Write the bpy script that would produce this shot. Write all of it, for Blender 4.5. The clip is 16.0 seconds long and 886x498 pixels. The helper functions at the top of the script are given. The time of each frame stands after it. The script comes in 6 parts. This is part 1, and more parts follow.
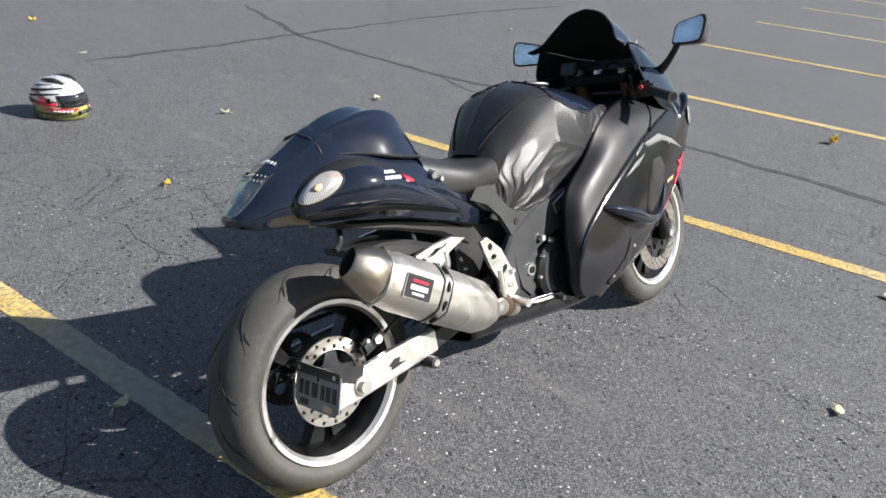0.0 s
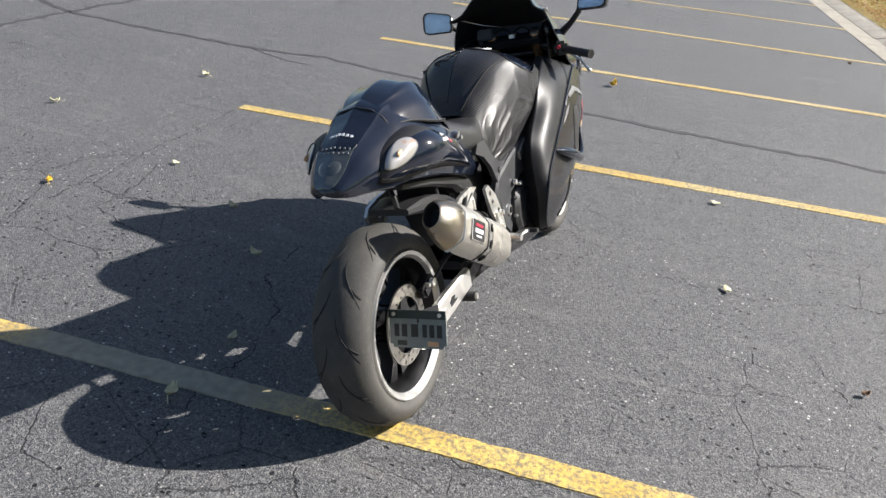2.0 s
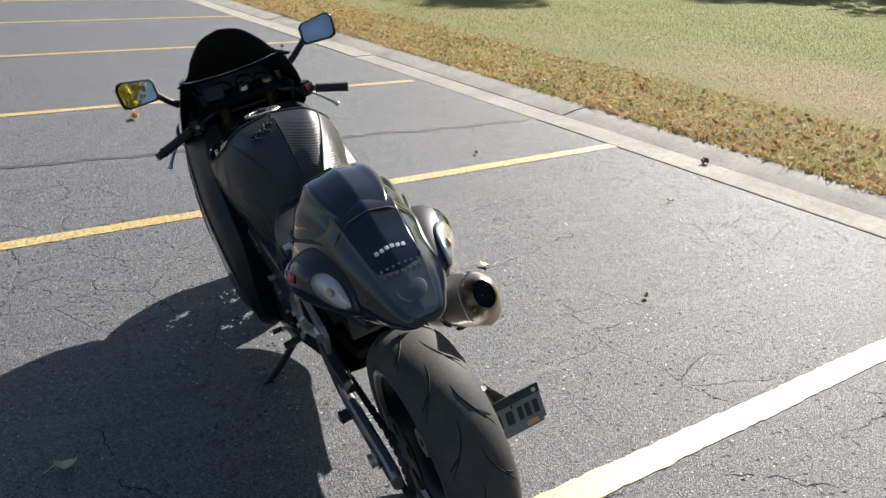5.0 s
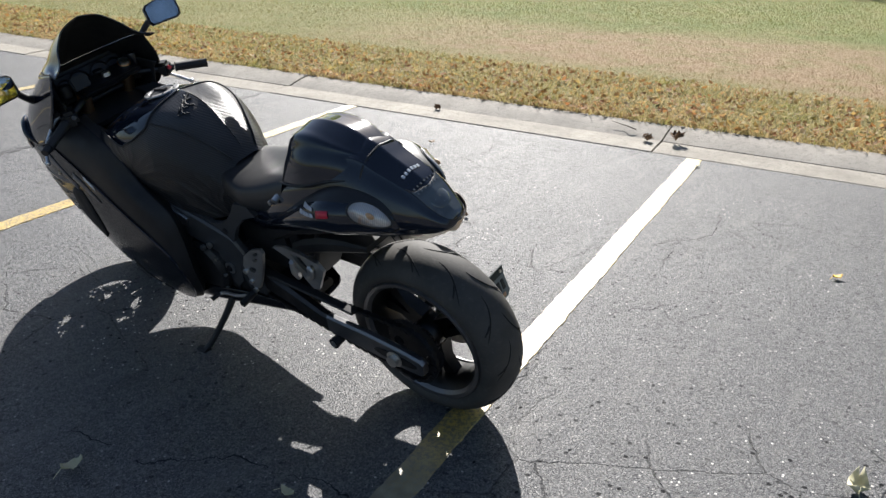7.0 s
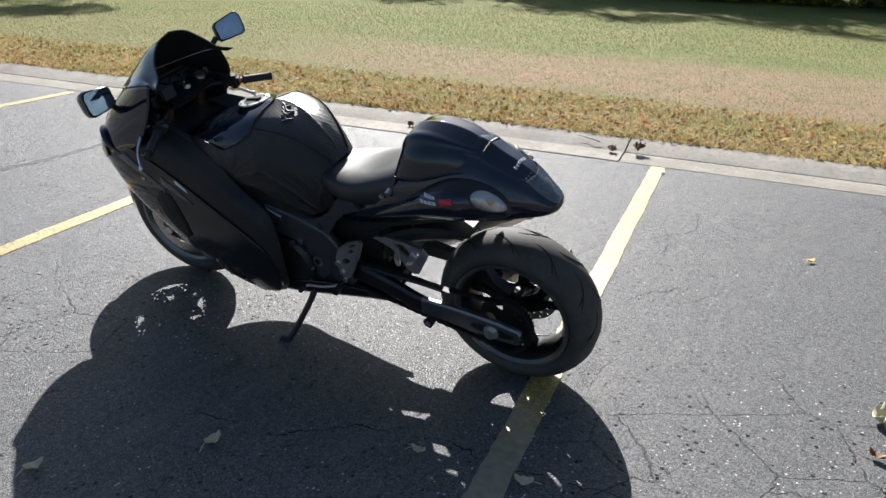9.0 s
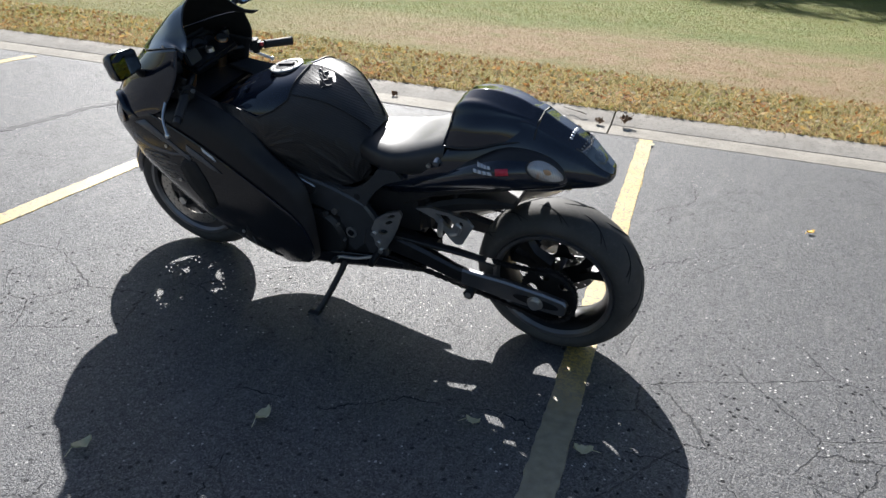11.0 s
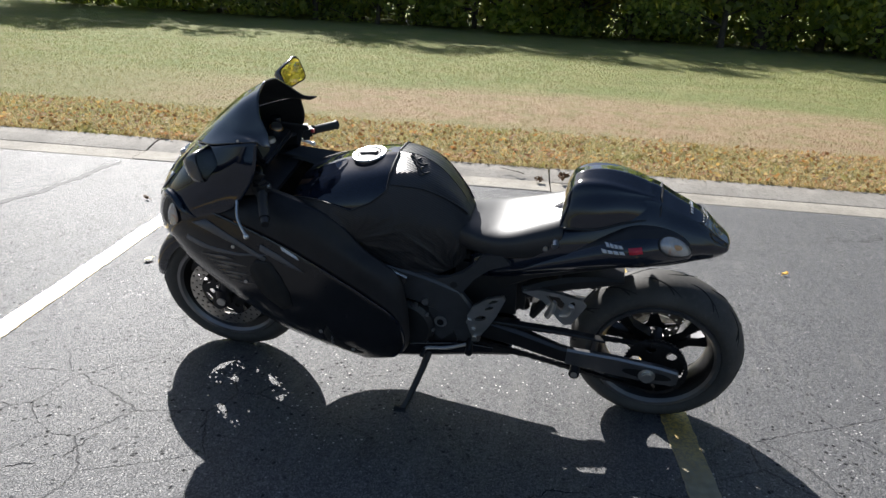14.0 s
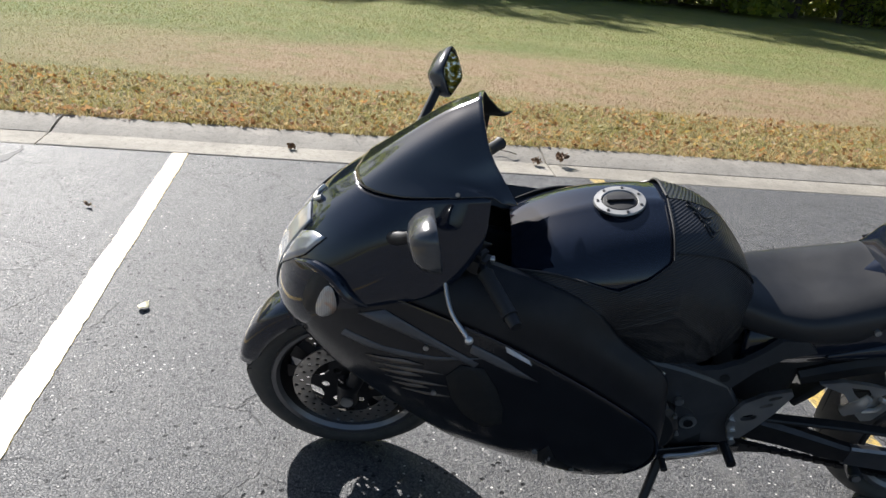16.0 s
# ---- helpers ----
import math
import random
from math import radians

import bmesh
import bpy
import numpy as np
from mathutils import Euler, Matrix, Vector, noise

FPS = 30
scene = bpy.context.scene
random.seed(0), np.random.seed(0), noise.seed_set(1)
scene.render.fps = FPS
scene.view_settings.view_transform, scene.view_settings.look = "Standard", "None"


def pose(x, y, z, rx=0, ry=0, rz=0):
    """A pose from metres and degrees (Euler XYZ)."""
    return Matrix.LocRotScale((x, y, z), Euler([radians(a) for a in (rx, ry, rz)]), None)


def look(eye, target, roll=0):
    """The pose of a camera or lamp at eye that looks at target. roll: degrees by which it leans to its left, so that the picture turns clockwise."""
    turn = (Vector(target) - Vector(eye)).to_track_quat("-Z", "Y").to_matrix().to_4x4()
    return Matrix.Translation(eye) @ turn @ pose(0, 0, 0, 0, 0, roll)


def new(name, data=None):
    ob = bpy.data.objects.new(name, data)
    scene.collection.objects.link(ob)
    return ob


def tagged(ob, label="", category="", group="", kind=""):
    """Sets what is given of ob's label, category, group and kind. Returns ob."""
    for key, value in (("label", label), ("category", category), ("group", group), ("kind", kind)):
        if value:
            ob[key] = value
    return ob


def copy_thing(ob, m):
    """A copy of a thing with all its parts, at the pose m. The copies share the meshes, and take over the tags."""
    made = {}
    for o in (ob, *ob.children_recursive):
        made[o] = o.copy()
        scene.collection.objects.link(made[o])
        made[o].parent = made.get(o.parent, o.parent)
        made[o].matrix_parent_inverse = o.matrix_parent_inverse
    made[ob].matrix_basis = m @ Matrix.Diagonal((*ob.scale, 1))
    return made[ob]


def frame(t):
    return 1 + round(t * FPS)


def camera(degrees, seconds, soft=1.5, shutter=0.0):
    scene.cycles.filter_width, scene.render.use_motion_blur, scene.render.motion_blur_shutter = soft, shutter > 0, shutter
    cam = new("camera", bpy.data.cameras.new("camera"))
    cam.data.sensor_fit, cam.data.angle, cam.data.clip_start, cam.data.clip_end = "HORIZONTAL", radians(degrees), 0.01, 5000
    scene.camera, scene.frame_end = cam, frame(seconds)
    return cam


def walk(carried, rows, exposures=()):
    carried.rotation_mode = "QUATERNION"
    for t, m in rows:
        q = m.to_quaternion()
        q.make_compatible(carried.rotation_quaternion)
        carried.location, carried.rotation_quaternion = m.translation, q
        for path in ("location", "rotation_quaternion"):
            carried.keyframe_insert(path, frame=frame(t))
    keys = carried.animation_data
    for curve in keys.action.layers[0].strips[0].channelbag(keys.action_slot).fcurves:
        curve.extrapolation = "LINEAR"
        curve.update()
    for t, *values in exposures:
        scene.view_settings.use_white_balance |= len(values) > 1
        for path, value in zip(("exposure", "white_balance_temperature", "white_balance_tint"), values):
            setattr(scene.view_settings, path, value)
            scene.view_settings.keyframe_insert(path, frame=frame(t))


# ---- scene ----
cam = camera(59.3, 16.0)
PATH = [
    (0, (0.311, 0.348, 1.549), (-0.868, 1.718, 0.693), 5.0),
    (0.5, (0.194, 0.22, 1.558), (-0.796, 1.714, 0.669), 5.2),
    (1, (0.147, 0.019, 1.549), (-0.744, 1.563, 0.642), 4.8),
    (1.5, (-0.002, -0.209, 1.555), (-0.771, 1.407, 0.661), 5.8),
    (2, (-0.273, -0.396, 1.561), (-0.861, 1.304, 0.687), 6.4),
    (2.3, (-0.413, -0.413, 1.565), (-0.883, 1.334, 0.711), 8.3),
    (2.5, (-0.541, -0.368, 1.566), (-0.92, 1.402, 0.715), 9.1),
    (3, (-0.893, -0.375, 1.553), (-1.093, 1.429, 0.712), 10.4),
    (3.5, (-1.242, -0.415, 1.573), (-1.216, 1.396, 0.726), 7.0),
    (4, (-1.455, -0.286, 1.559), (-1.188, 1.497, 0.694), 6.2),
    (4.3, (-1.539, -0.266, 1.567), (-1.115, 1.503, 0.734), 5.6),
    (4.5, (-1.643, -0.159, 1.546), (-1.085, 1.592, 0.757), 5.5),
    (5, (-1.893, -0.031, 1.552), (-1.03, 1.598, 0.776), 2.6),
    (5.2, (-1.988, -0.005, 1.536), (-1.0, 1.539, 0.735), 1.8),
    (7.3, (-2.951, 0.271, 1.519), (-1.442, 1.318, 0.728), 1.2),
    (7.5, (-2.995, 0.331, 1.509), (-1.501, 1.404, 0.724), 1.6),
    (8, (-3.126, 0.441, 1.525), (-1.638, 1.532, 0.752), 1.4),
    (8.5, (-3.334, 0.52, 1.526), (-1.748, 1.478, 0.773), 2.5),
    (8.7, (-3.417, 0.533, 1.521), (-1.797, 1.442, 0.782), 2.4),
    (10.8, (-3.634, 0.794, 1.493), (-1.924, 1.496, 0.729), 4.1),
    (11, (-3.629, 0.87, 1.478), (-1.935, 1.582, 0.689), 4.1),
    (11.5, (-3.644, 1.158, 1.473), (-1.964, 1.887, 0.67), 5.5),
    (12, (-3.722, 1.374, 1.485), (-2.012, 2.024, 0.677), 4.5),
    (12.5, (-3.839, 1.539, 1.504), (-2.079, 2.069, 0.717), 0.9),
    (13, (-3.866, 1.588, 1.506), (-2.056, 1.967, 0.744), 1.4),
    (13.5, (-3.878, 1.658, 1.494), (-2.032, 1.982, 0.795), 2.5),
    (14, (-3.8, 1.796, 1.496), (-1.935, 2.134, 0.859), 3.6),
    (14.5, (-3.587, 2.051, 1.494), (-1.735, 2.417, 0.834), 4.6),
    (15, (-3.444, 2.394, 1.46), (-1.589, 2.687, 0.773), 6.4),
    (15.5, (-3.265, 2.762, 1.476), (-1.4, 2.83, 0.757), 7.0),
    (16, (-2.995, 3.017, 1.467), (-1.137, 2.938, 0.733), 6.0),
]
EXPOSURES = [(0.0, 1.20, 6250, 10), (1.0, 1.21, 6350, 10), (4.0, 1.23, 6400, 10), (5.2, 1.07, 6350, 10), (7.5, 1.01, 6230, 10), (11.5, 1.04, 6120, 10), (16.0, 1.03, 6200, 10)]
walk(cam, [(t, look(eye, target, roll)) for t, eye, target, roll in PATH], EXPOSURES)

# ---- light ----
SUN_WAY = Vector((0.848, 0.529, 0.0)).normalized()
SUN_UP = radians(35.5)
to_sun = Vector((SUN_WAY.x * math.cos(SUN_UP), SUN_WAY.y * math.cos(SUN_UP), math.sin(SUN_UP)))
world = bpy.data.worlds.new("world")
scene.world = world
world.use_nodes = True
wn = world.node_tree.nodes
sky = wn.new("ShaderNodeTexSky")
sky.sky_type = "NISHITA"
sky.sun_disc = False
sky.sun_elevation = SUN_UP
sky.sun_rotation = math.atan2(SUN_WAY.x, SUN_WAY.y)
sky.air_density, sky.dust_density, sky.ozone_density = 1.0, 1.3, 1.4
world.node_tree.links.new(sky.outputs[0], wn["Background"].inputs[0])
wn["Background"].inputs[1].default_value = 0.050
sun = new("sun", bpy.data.lights.new("sun", "SUN"))
sun.data.energy, sun.data.angle, sun.data.color = 5.0, radians(0.55), (1.0, 0.945, 0.87)
sun.matrix_world = look(to_sun * 60, (0, 0, 0))

# ---- materials ----


class Mat:
    """A node material, written in short lines."""

    def __init__(self, name, rough=0.5, metal=0.0, base=(0.5, 0.5, 0.5)):
        self.m = bpy.data.materials.new(name)
        self.m.use_nodes = True
        self.t = self.m.node_tree
        self.b = self.t.nodes["Principled BSDF"]
        self.set("Base Color", (*base, 1)), self.set("Roughness", rough), self.set("Metallic", metal)
        self.geo = None

    def set(self, key, value):
        if hasattr(value, "is_output"):
            self.t.links.new(value, self.b.inputs[key])
        else:
            self.b.inputs[key].default_value = value
        return self

    def node(self, kind, **values):
        n = self.t.nodes.new("ShaderNode" + kind)
        for key, value in values.items():
            k = key.replace("_", " ")
            if hasattr(value, "is_output"):
                self.t.links.new(value, n.inputs[k])
            else:
                n.inputs[k].default_value = value
        return n

    def place(self):
        """World place, in metres."""
        if self.geo is None:
            self.geo = self.t.nodes.new("ShaderNodeNewGeometry")
        return self.geo.outputs["Position"]

    def local(self):
        return self.node("TexCoord").outputs["Object"]

    def island(self):
        self.place()
        return self.geo.outputs["Random Per Island"]

    def each(self):
        return self.node("ObjectInfo").outputs["Random"]

    def noise(self, scale, detail=4, rough=0.55, vector=None, out="Fac"):
        return self.node("TexNoise", Vector=vector or self.place(), Scale=scale, Detail=detail, Roughness=rough).outputs[out]

    def cells(self, scale, out="Color", vector=None, jitter=1.0):
        return self.node("TexVoronoi", Vector=vector or self.place(), Scale=scale, Randomness=jitter).outputs[out]

    def ramp(self, fac, *stops):
        n = self.t.nodes.new("ShaderNodeValToRGB")
        self.t.links.new(fac, n.inputs[0])
        while len(n.color_ramp.elements) < len(stops):
            n.color_ramp.elements.new(0.5)
        for e, (at, c) in zip(n.color_ramp.elements, stops):
            e.position = at
            e.color = (c, c, c, 1) if isinstance(c, (int, float)) else (*c, 1)
        return n.outputs[0]

    def mix(self, fac, a, b, how="MIX"):
        n = self.t.nodes.new("ShaderNodeMix")
        n.data_type, n.blend_type = "RGBA", how
        for sock, value in ((n.inputs[0], fac), (n.inputs[6], a), (n.inputs[7], b)):
            if hasattr(value, "is_output"):
                self.t.links.new(value, sock)
            elif isinstance(value, tuple):
                sock.default_value = (*value, 1)
            else:
                sock.default_value = value
        return n.outputs[2]

    def math(self, how, a, b=0.0):
        n = self.t.nodes.new("ShaderNodeMath")
        n.operation = how
        for sock, value in zip(n.inputs, (a, b)):
            if hasattr(value, "is_output"):
                self.t.links.new(value, sock)
            else:
                sock.default_value = value
        return n.outputs[0]

    def bump(self, height, strength=0.3, depth=0.01):
        n = self.node("Bump", Strength=strength, Distance=depth, Height=height)
        self.t.links.new(n.outputs[0], self.b.inputs["Normal"])
        return self


def asphalt_material():
    """Worn asphalt: stones of two sizes in a dark binder, pale chips, open pits, faint broad wear."""
    a = Mat("asphalt", 0.72)
    broad = a.noise(0.55, 5, 0.6)
    grain = a.noise(48.0, 6, 0.8)
    base = a.ramp(broad, (0.3, (0.067, 0.070, 0.077)), (0.7, (0.091, 0.093, 0.099)))
    base = a.mix(a.ramp(grain, (0.46, 0.0), (0.62, 0.6)), base, (0.135, 0.133, 0.132))
    base = a.mix(a.ramp(grain, (0.34, 0.6), (0.46, 0.0)), base, (0.036, 0.037, 0.041))
    lum = a.node("SeparateColor", Color=a.cells(150.0)).outputs[0]
    base = a.mix(a.ramp(lum, (0.0, 0.85), (0.34, 0.0)), base, (0.024, 0.024, 0.028))
    base = a.mix(a.ramp(lum, (0.72, 0.0), (0.92, 0.75)), base, (0.19, 0.188, 0.187))
    dust = a.node("SeparateColor", Color=a.cells(300.0)).outputs[0]
    base = a.mix(a.ramp(dust, (0.0, 0.75), (0.34, 0.0)), base, (0.024, 0.024, 0.027))
    base = a.mix(a.ramp(dust, (0.80, 0.0), (0.95, 0.7)), base, (0.23, 0.222, 0.216))
    chip = a.node("SeparateColor", Color=a.cells(58.0)).outputs[1]
    near = a.cells(58.0, "Distance")
    speck = a.math("MULTIPLY", a.ramp(chip, (0.880, 0.0), (0.886, 1.0)), a.ramp(near, (0.19, 1.0), (0.26, 0.0)))
    patch = a.ramp(a.noise(1.3, 3), (0.45, 0.25), (0.62, 1.0))
    base = a.mix(a.math("MULTIPLY", speck, patch), base, (0.66, 0.64, 0.61))
    pit = a.node("SeparateColor", Color=a.cells(40.0)).outputs[2]
    pits = a.math("MULTIPLY", a.ramp(pit, (0.925, 0.0), (0.965, 1.0)), a.ramp(a.cells(40.0, "Distance"), (0.24, 1.0), (0.32, 0.0)))
    pits = a.math("MULTIPLY", pits, a.ramp(a.noise(0.9, 3), (0.38, 0.30), (0.60, 0.95)))
    slant = a.node("Mapping", Vector=a.mix(0.012, a.place(), a.noise(24.0, 3, out="Color")), Scale=(1.0, 1.7, 1.0), Rotation=(0, 0, 0.5)).outputs[0]
    hole = a.node("SeparateColor", Color=a.cells(15.0, vector=slant)).outputs[1]
    holes = a.math("MULTIPLY", a.ramp(hole, (0.80, 0.0), (0.84, 1.0)), a.ramp(a.cells(15.0, "Distance", slant), (0.10, 1.0), (0.17, 0.0)))
    pits = a.math("MAXIMUM", pits, a.math("MULTIPLY", holes, a.ramp(a.noise(0.7, 3), (0.36, 0.45), (0.56, 1.0))))
    base = a.mix(pits, base, (0.020, 0.020, 0.022))
    scuff = a.node("Mapping", Vector=a.place(), Scale=(1.0, 5.0, 1.0), Rotation=(0, 0, 0.3)).outputs[0]
    base = a.mix(a.ramp(a.noise(1.6, 7, 0.7, vector=scuff), (0.54, 0.0), (0.76, 0.42)), base, (0.22, 0.21, 0.20))
    cell = a.node("TexVoronoi", Vector=a.mix(0.10, a.place(), a.noise(3.0, 5, 0.7, out="Color")), Scale=3.1)
    cell.feature = "DISTANCE_TO_EDGE"
    web = cell.outputs["Distance"]
    hair = a.math("MULTIPLY", a.ramp(web, (0.004, 0.75), (0.012, 0.0)), a.ramp(a.noise(0.8, 5, 0.6), (0.49, 0.0), (0.57, 0.9)))
    base = a.mix(hair, base, (0.016, 0.016, 0.018))
    a.set("Base Color", base)
    a.set("Roughness", a.ramp(lum, (0.0, 0.44), (1.0, 0.75)))
    joint = a.node("TexVoronoi", Vector=a.place(), Scale=95.0)
    joint.feature = "DISTANCE_TO_EDGE"
    gap = a.ramp(joint.outputs["Distance"], (0.0, 0.0), (0.16, 1.0))
    height = a.math("ADD", a.math("MULTIPLY", gap, 0.4), a.math("MULTIPLY", hair, -1.8))
    height = a.math("ADD", height, a.math("MULTIPLY", lum, 0.6))
    height = a.math("ADD", height, a.math("MULTIPLY", dust, 0.45))
    height = a.math("ADD", height, a.math("MULTIPLY", grain, 0.8))
    height = a.math("SUBTRACT", height, a.math("MULTIPLY", pits, 2.2))
    open_grain = a.math("MULTIPLY", a.ramp(gap, (0.0, 0.25), (0.7, 1.0)), a.math("SUBTRACT", 1.0, a.math("MAXIMUM", a.math("MULTIPLY", pits, 0.9), a.math("MULTIPLY", hair, 0.4))))
    a.set("Specular IOR Level", a.math("MULTIPLY", open_grain, a.ramp(dust, (0.0, 0.38), (1.0, 0.78))))
    return a.bump(height, 0.75, 0.0040).m


def paint_line_material():
    p = Mat("worn_yellow_paint", 0.46).set("Specular IOR Level", 0.70)
    c = p.ramp(p.noise(5.0, 4), (0.3, (0.60, 0.385, 0.060)), (0.7, (0.64, 0.47, 0.15)))
    c = p.mix(p.ramp(p.noise(1.1, 2), (0.46, 0.0), (0.66, 0.5)), c, (0.62, 0.54, 0.34))
    worn = p.ramp(p.noise(60.0, 6, 0.85), (0.46, 0.0), (0.57, 0.85))
    c = p.mix(worn, c, (0.10, 0.098, 0.095))
    grit = p.node("SeparateColor", Color=p.cells(140.0)).outputs[0]
    c = p.mix(p.ramp(grit, (0.0, 0.6), (0.22, 0.0)), c, (0.16, 0.13, 0.07))
    # Greyer stretch of the first line: wear plus the motorcycle's shadow, painted in.
    xyz = p.node("SeparateXYZ", Vector=p.place()).outputs
    where = p.math("ADD", xyz[0], p.math("MULTIPLY", p.noise(1.3, 3), 0.5))
    shaded_wear = p.math("MULTIPLY", p.ramp(p.math("MULTIPLY", where, -0.25), (0.22, 0.0), (0.30, 0.9), (0.48, 0.9), (0.53, 0.0)), p.math("LESS_THAN", xyz[1], 2.5))
    c = p.mix(shaded_wear, c, p.ramp(p.noise(30.0, 5, 0.7), (0.3, (0.14, 0.135, 0.11)), (0.7, (0.34, 0.31, 0.22))))
    p.set("Base Color", c)
    return p.bump(p.math("ADD", grit, p.noise(200.0, 2)), 0.5, 0.003).m


def tar_material():
    t = Mat("tar", 0.75)
    c = t.ramp(t.noise(14.0, 4), (0.3, (0.026, 0.026, 0.028)), (0.75, (0.058, 0.058, 0.061)))
    t.set("Base Color", c)
    return t.bump(t.noise(60.0, 4), 0.4, 0.004).m


def concrete_material(name, a0, a1):
    c = Mat(name, 0.85)
    col = c.ramp(c.noise(3.0, 6, 0.65), (0.3, a0), (0.7, a1))
    col = c.mix(c.ramp(c.noise(26.0, 5, 0.7), (0.52, 0.0), (0.66, 0.5)), col, tuple(v * 0.55 for v in a0))
    grit = c.node("SeparateColor", Color=c.cells(150.0)).outputs[0]
    col = c.mix(c.ramp(grit, (0.0, 0.4), (0.2, 0.0)), col, tuple(v * 0.6 for v in a0))
    col = c.mix(c.ramp(c.noise(1.4, 6, 0.7), (0.46, 0.0), (0.66, 0.55)), col, tuple(v * 0.62 for v in a0))
    tone = c.ramp(c.each(), (0.0, 0.86), (1.0, 1.0))
    c.set("Base Color", c.mix(1.0, col, tone, "MULTIPLY"))
    return c.bump(c.math("ADD", grit, c.noise(40.0, 5)), 0.5, 0.006).m


def lawn_material():
    g = Mat("lawn", 0.95)
    fine = g.noise(38.0, 5, 0.7)
    green = g.ramp(fine, (0.3, (0.105, 0.145, 0.032)), (0.7, (0.23, 0.26, 0.070)))
    dry = g.ramp(fine, (0.3, (0.25, 0.165, 0.095)), (0.7, (0.47, 0.335, 0.20)))
    green = g.mix(g.ramp(g.noise(0.8, 5, 0.65), (0.40, 0.0), (0.68, 0.6)), green, g.ramp(fine, (0.3, (0.17, 0.18, 0.05)), (0.7, (0.34, 0.32, 0.12))))
    c = g.mix(dryness(g), green, dry)
    g.set("Base Color", c)
    return g.bump(g.math("ADD", fine, g.noise(130.0, 3)), 0.9, 0.03).m


def dryness(g):
    """A worn, dry band runs along the kerb a few metres in, strongest near the stalls, with a greener strip before it."""
    xyz = g.node("SeparateXYZ", Vector=g.place()).outputs
    off = g.math("ADD", xyz[0], g.math("MULTIPLY", xyz[1], 0.113))
    wob = g.math("ADD", off, g.math("MULTIPLY", g.math("SUBTRACT", g.noise(0.30, 4), 0.5), 2.6))
    band = g.ramp(g.math("DIVIDE", wob, 12.0), (0.25, 0.55), (0.38, 0.40), (0.46, 0.95), (0.64, 0.85), (0.74, 0.06))
    spots = g.ramp(g.noise(1.7, 5, 0.6), (0.42, 0.0), (0.68, 0.8))
    band = g.math("MULTIPLY", band, g.ramp(g.math("DIVIDE", xyz[1], 12.0), (0.40, 1.0), (0.68, 0.32)))
    return g.math("MAXIMUM", g.math("MULTIPLY", band, g.ramp(g.noise(2.6, 4), (0.25, 0.45), (0.55, 1.0))), g.math("MULTIPLY", spots, 0.35))


def blade_material(name, stops, band=False):
    b = Mat(name, 0.75)
    c = b.ramp(b.island(), *stops)
    c = b.mix(0.30, c, b.ramp(b.noise(1.6, 4), (0.35, (0.42, 0.30, 0.14)), (0.6, (0.20, 0.24, 0.05))))
    if not band:
        c = b.mix(b.ramp(b.noise(2.3, 4, 0.6), (0.56, 0.0), (0.66, 0.5)), c, b.ramp(b.island(), (0.0, (0.17, 0.22, 0.04)), (1.0, (0.34, 0.36, 0.10))))
    if band:
        c = b.mix(dryness(b), c, b.ramp(b.island(), (0.0, (0.32, 0.20, 0.125)), (1.0, (0.50, 0.35, 0.225))))
    b.set("Base Color", c)
    back = b.node("BsdfTranslucent", Color=c)
    add = b.node("MixShader", Fac=0.4)
    b.t.links.new(b.b.outputs[0], add.inputs[1])
    b.t.links.new(back.outputs[0], add.inputs[2])
    b.t.links.new(add.outputs[0], b.t.nodes["Material Output"].inputs[0])
    return b.m


def foliage_material(name, dark, light, autumn):
    f = Mat(name, 0.55)
    c = f.ramp(f.island(), (0.0, dark), (0.62, light), (0.8, light), (1.0, autumn))
    f.set("Base Color", c)
    back = f.node("BsdfTranslucent", Color=f.mix(1.0, c, (2.6, 2.8, 1.3), "MULTIPLY"))
    add = f.node("MixShader", Fac=0.62)
    f.t.links.new(f.b.outputs[0], add.inputs[1])
    f.t.links.new(back.outputs[0], add.inputs[2])
    f.t.links.new(add.outputs[0], f.t.nodes["Material Output"].inputs[0])
    return f.m


def bark_material():
    b = Mat("bark", 0.95)
    v = b.noise(6.0, 6, 0.7)
    b.set("Base Color", b.ramp(v, (0.3, (0.045, 0.036, 0.028)), (0.7, (0.13, 0.105, 0.08))))
    return b.bump(b.noise(22.0, 5), 0.8, 0.03).m


def dead_leaf_material(name, a, b2):
    d = Mat(name, 0.6)
    c = d.ramp(d.noise(45.0, 4, vector=d.local()), (0.3, a), (0.7, b2))
    d.set("Base Color", c)
    return d.m


CRACK = Mat("crack_shadow", 1.0, 0.0, (0.020, 0.020, 0.021)).m
ASPHALT, LINE, TAR = asphalt_material(), paint_line_material(), tar_material()
GUTTER = concrete_material("pale_concrete", (0.31, 0.28, 0.235), (0.42, 0.385, 0.325))
KERB = concrete_material("weathered_concrete", (0.31, 0.285, 0.245), (0.42, 0.385, 0.335))
LAWN = lawn_material()
BLADE = blade_material("verge_grass", ((0.0, (0.28, 0.29, 0.08)), (0.24, (0.50, 0.42, 0.19)), (0.5, (0.68, 0.53, 0.29)), (0.8, (0.76, 0.61, 0.36)), (1.0, (0.52, 0.28, 0.13))))
TURF = blade_material("lawn_grass", ((0.0, (0.12, 0.175, 0.035)), (0.6, (0.25, 0.29, 0.08)), (1.0, (0.42, 0.37, 0.17))), True)
LITTER = blade_material("leaf_litter", ((0.0, (0.46, 0.17, 0.06)), (0.35, (0.30, 0.14, 0.07)), (0.6, (0.52, 0.30, 0.15)), (0.85, (0.64, 0.42, 0.14)), (1.0, (0.62, 0.53, 0.42))))
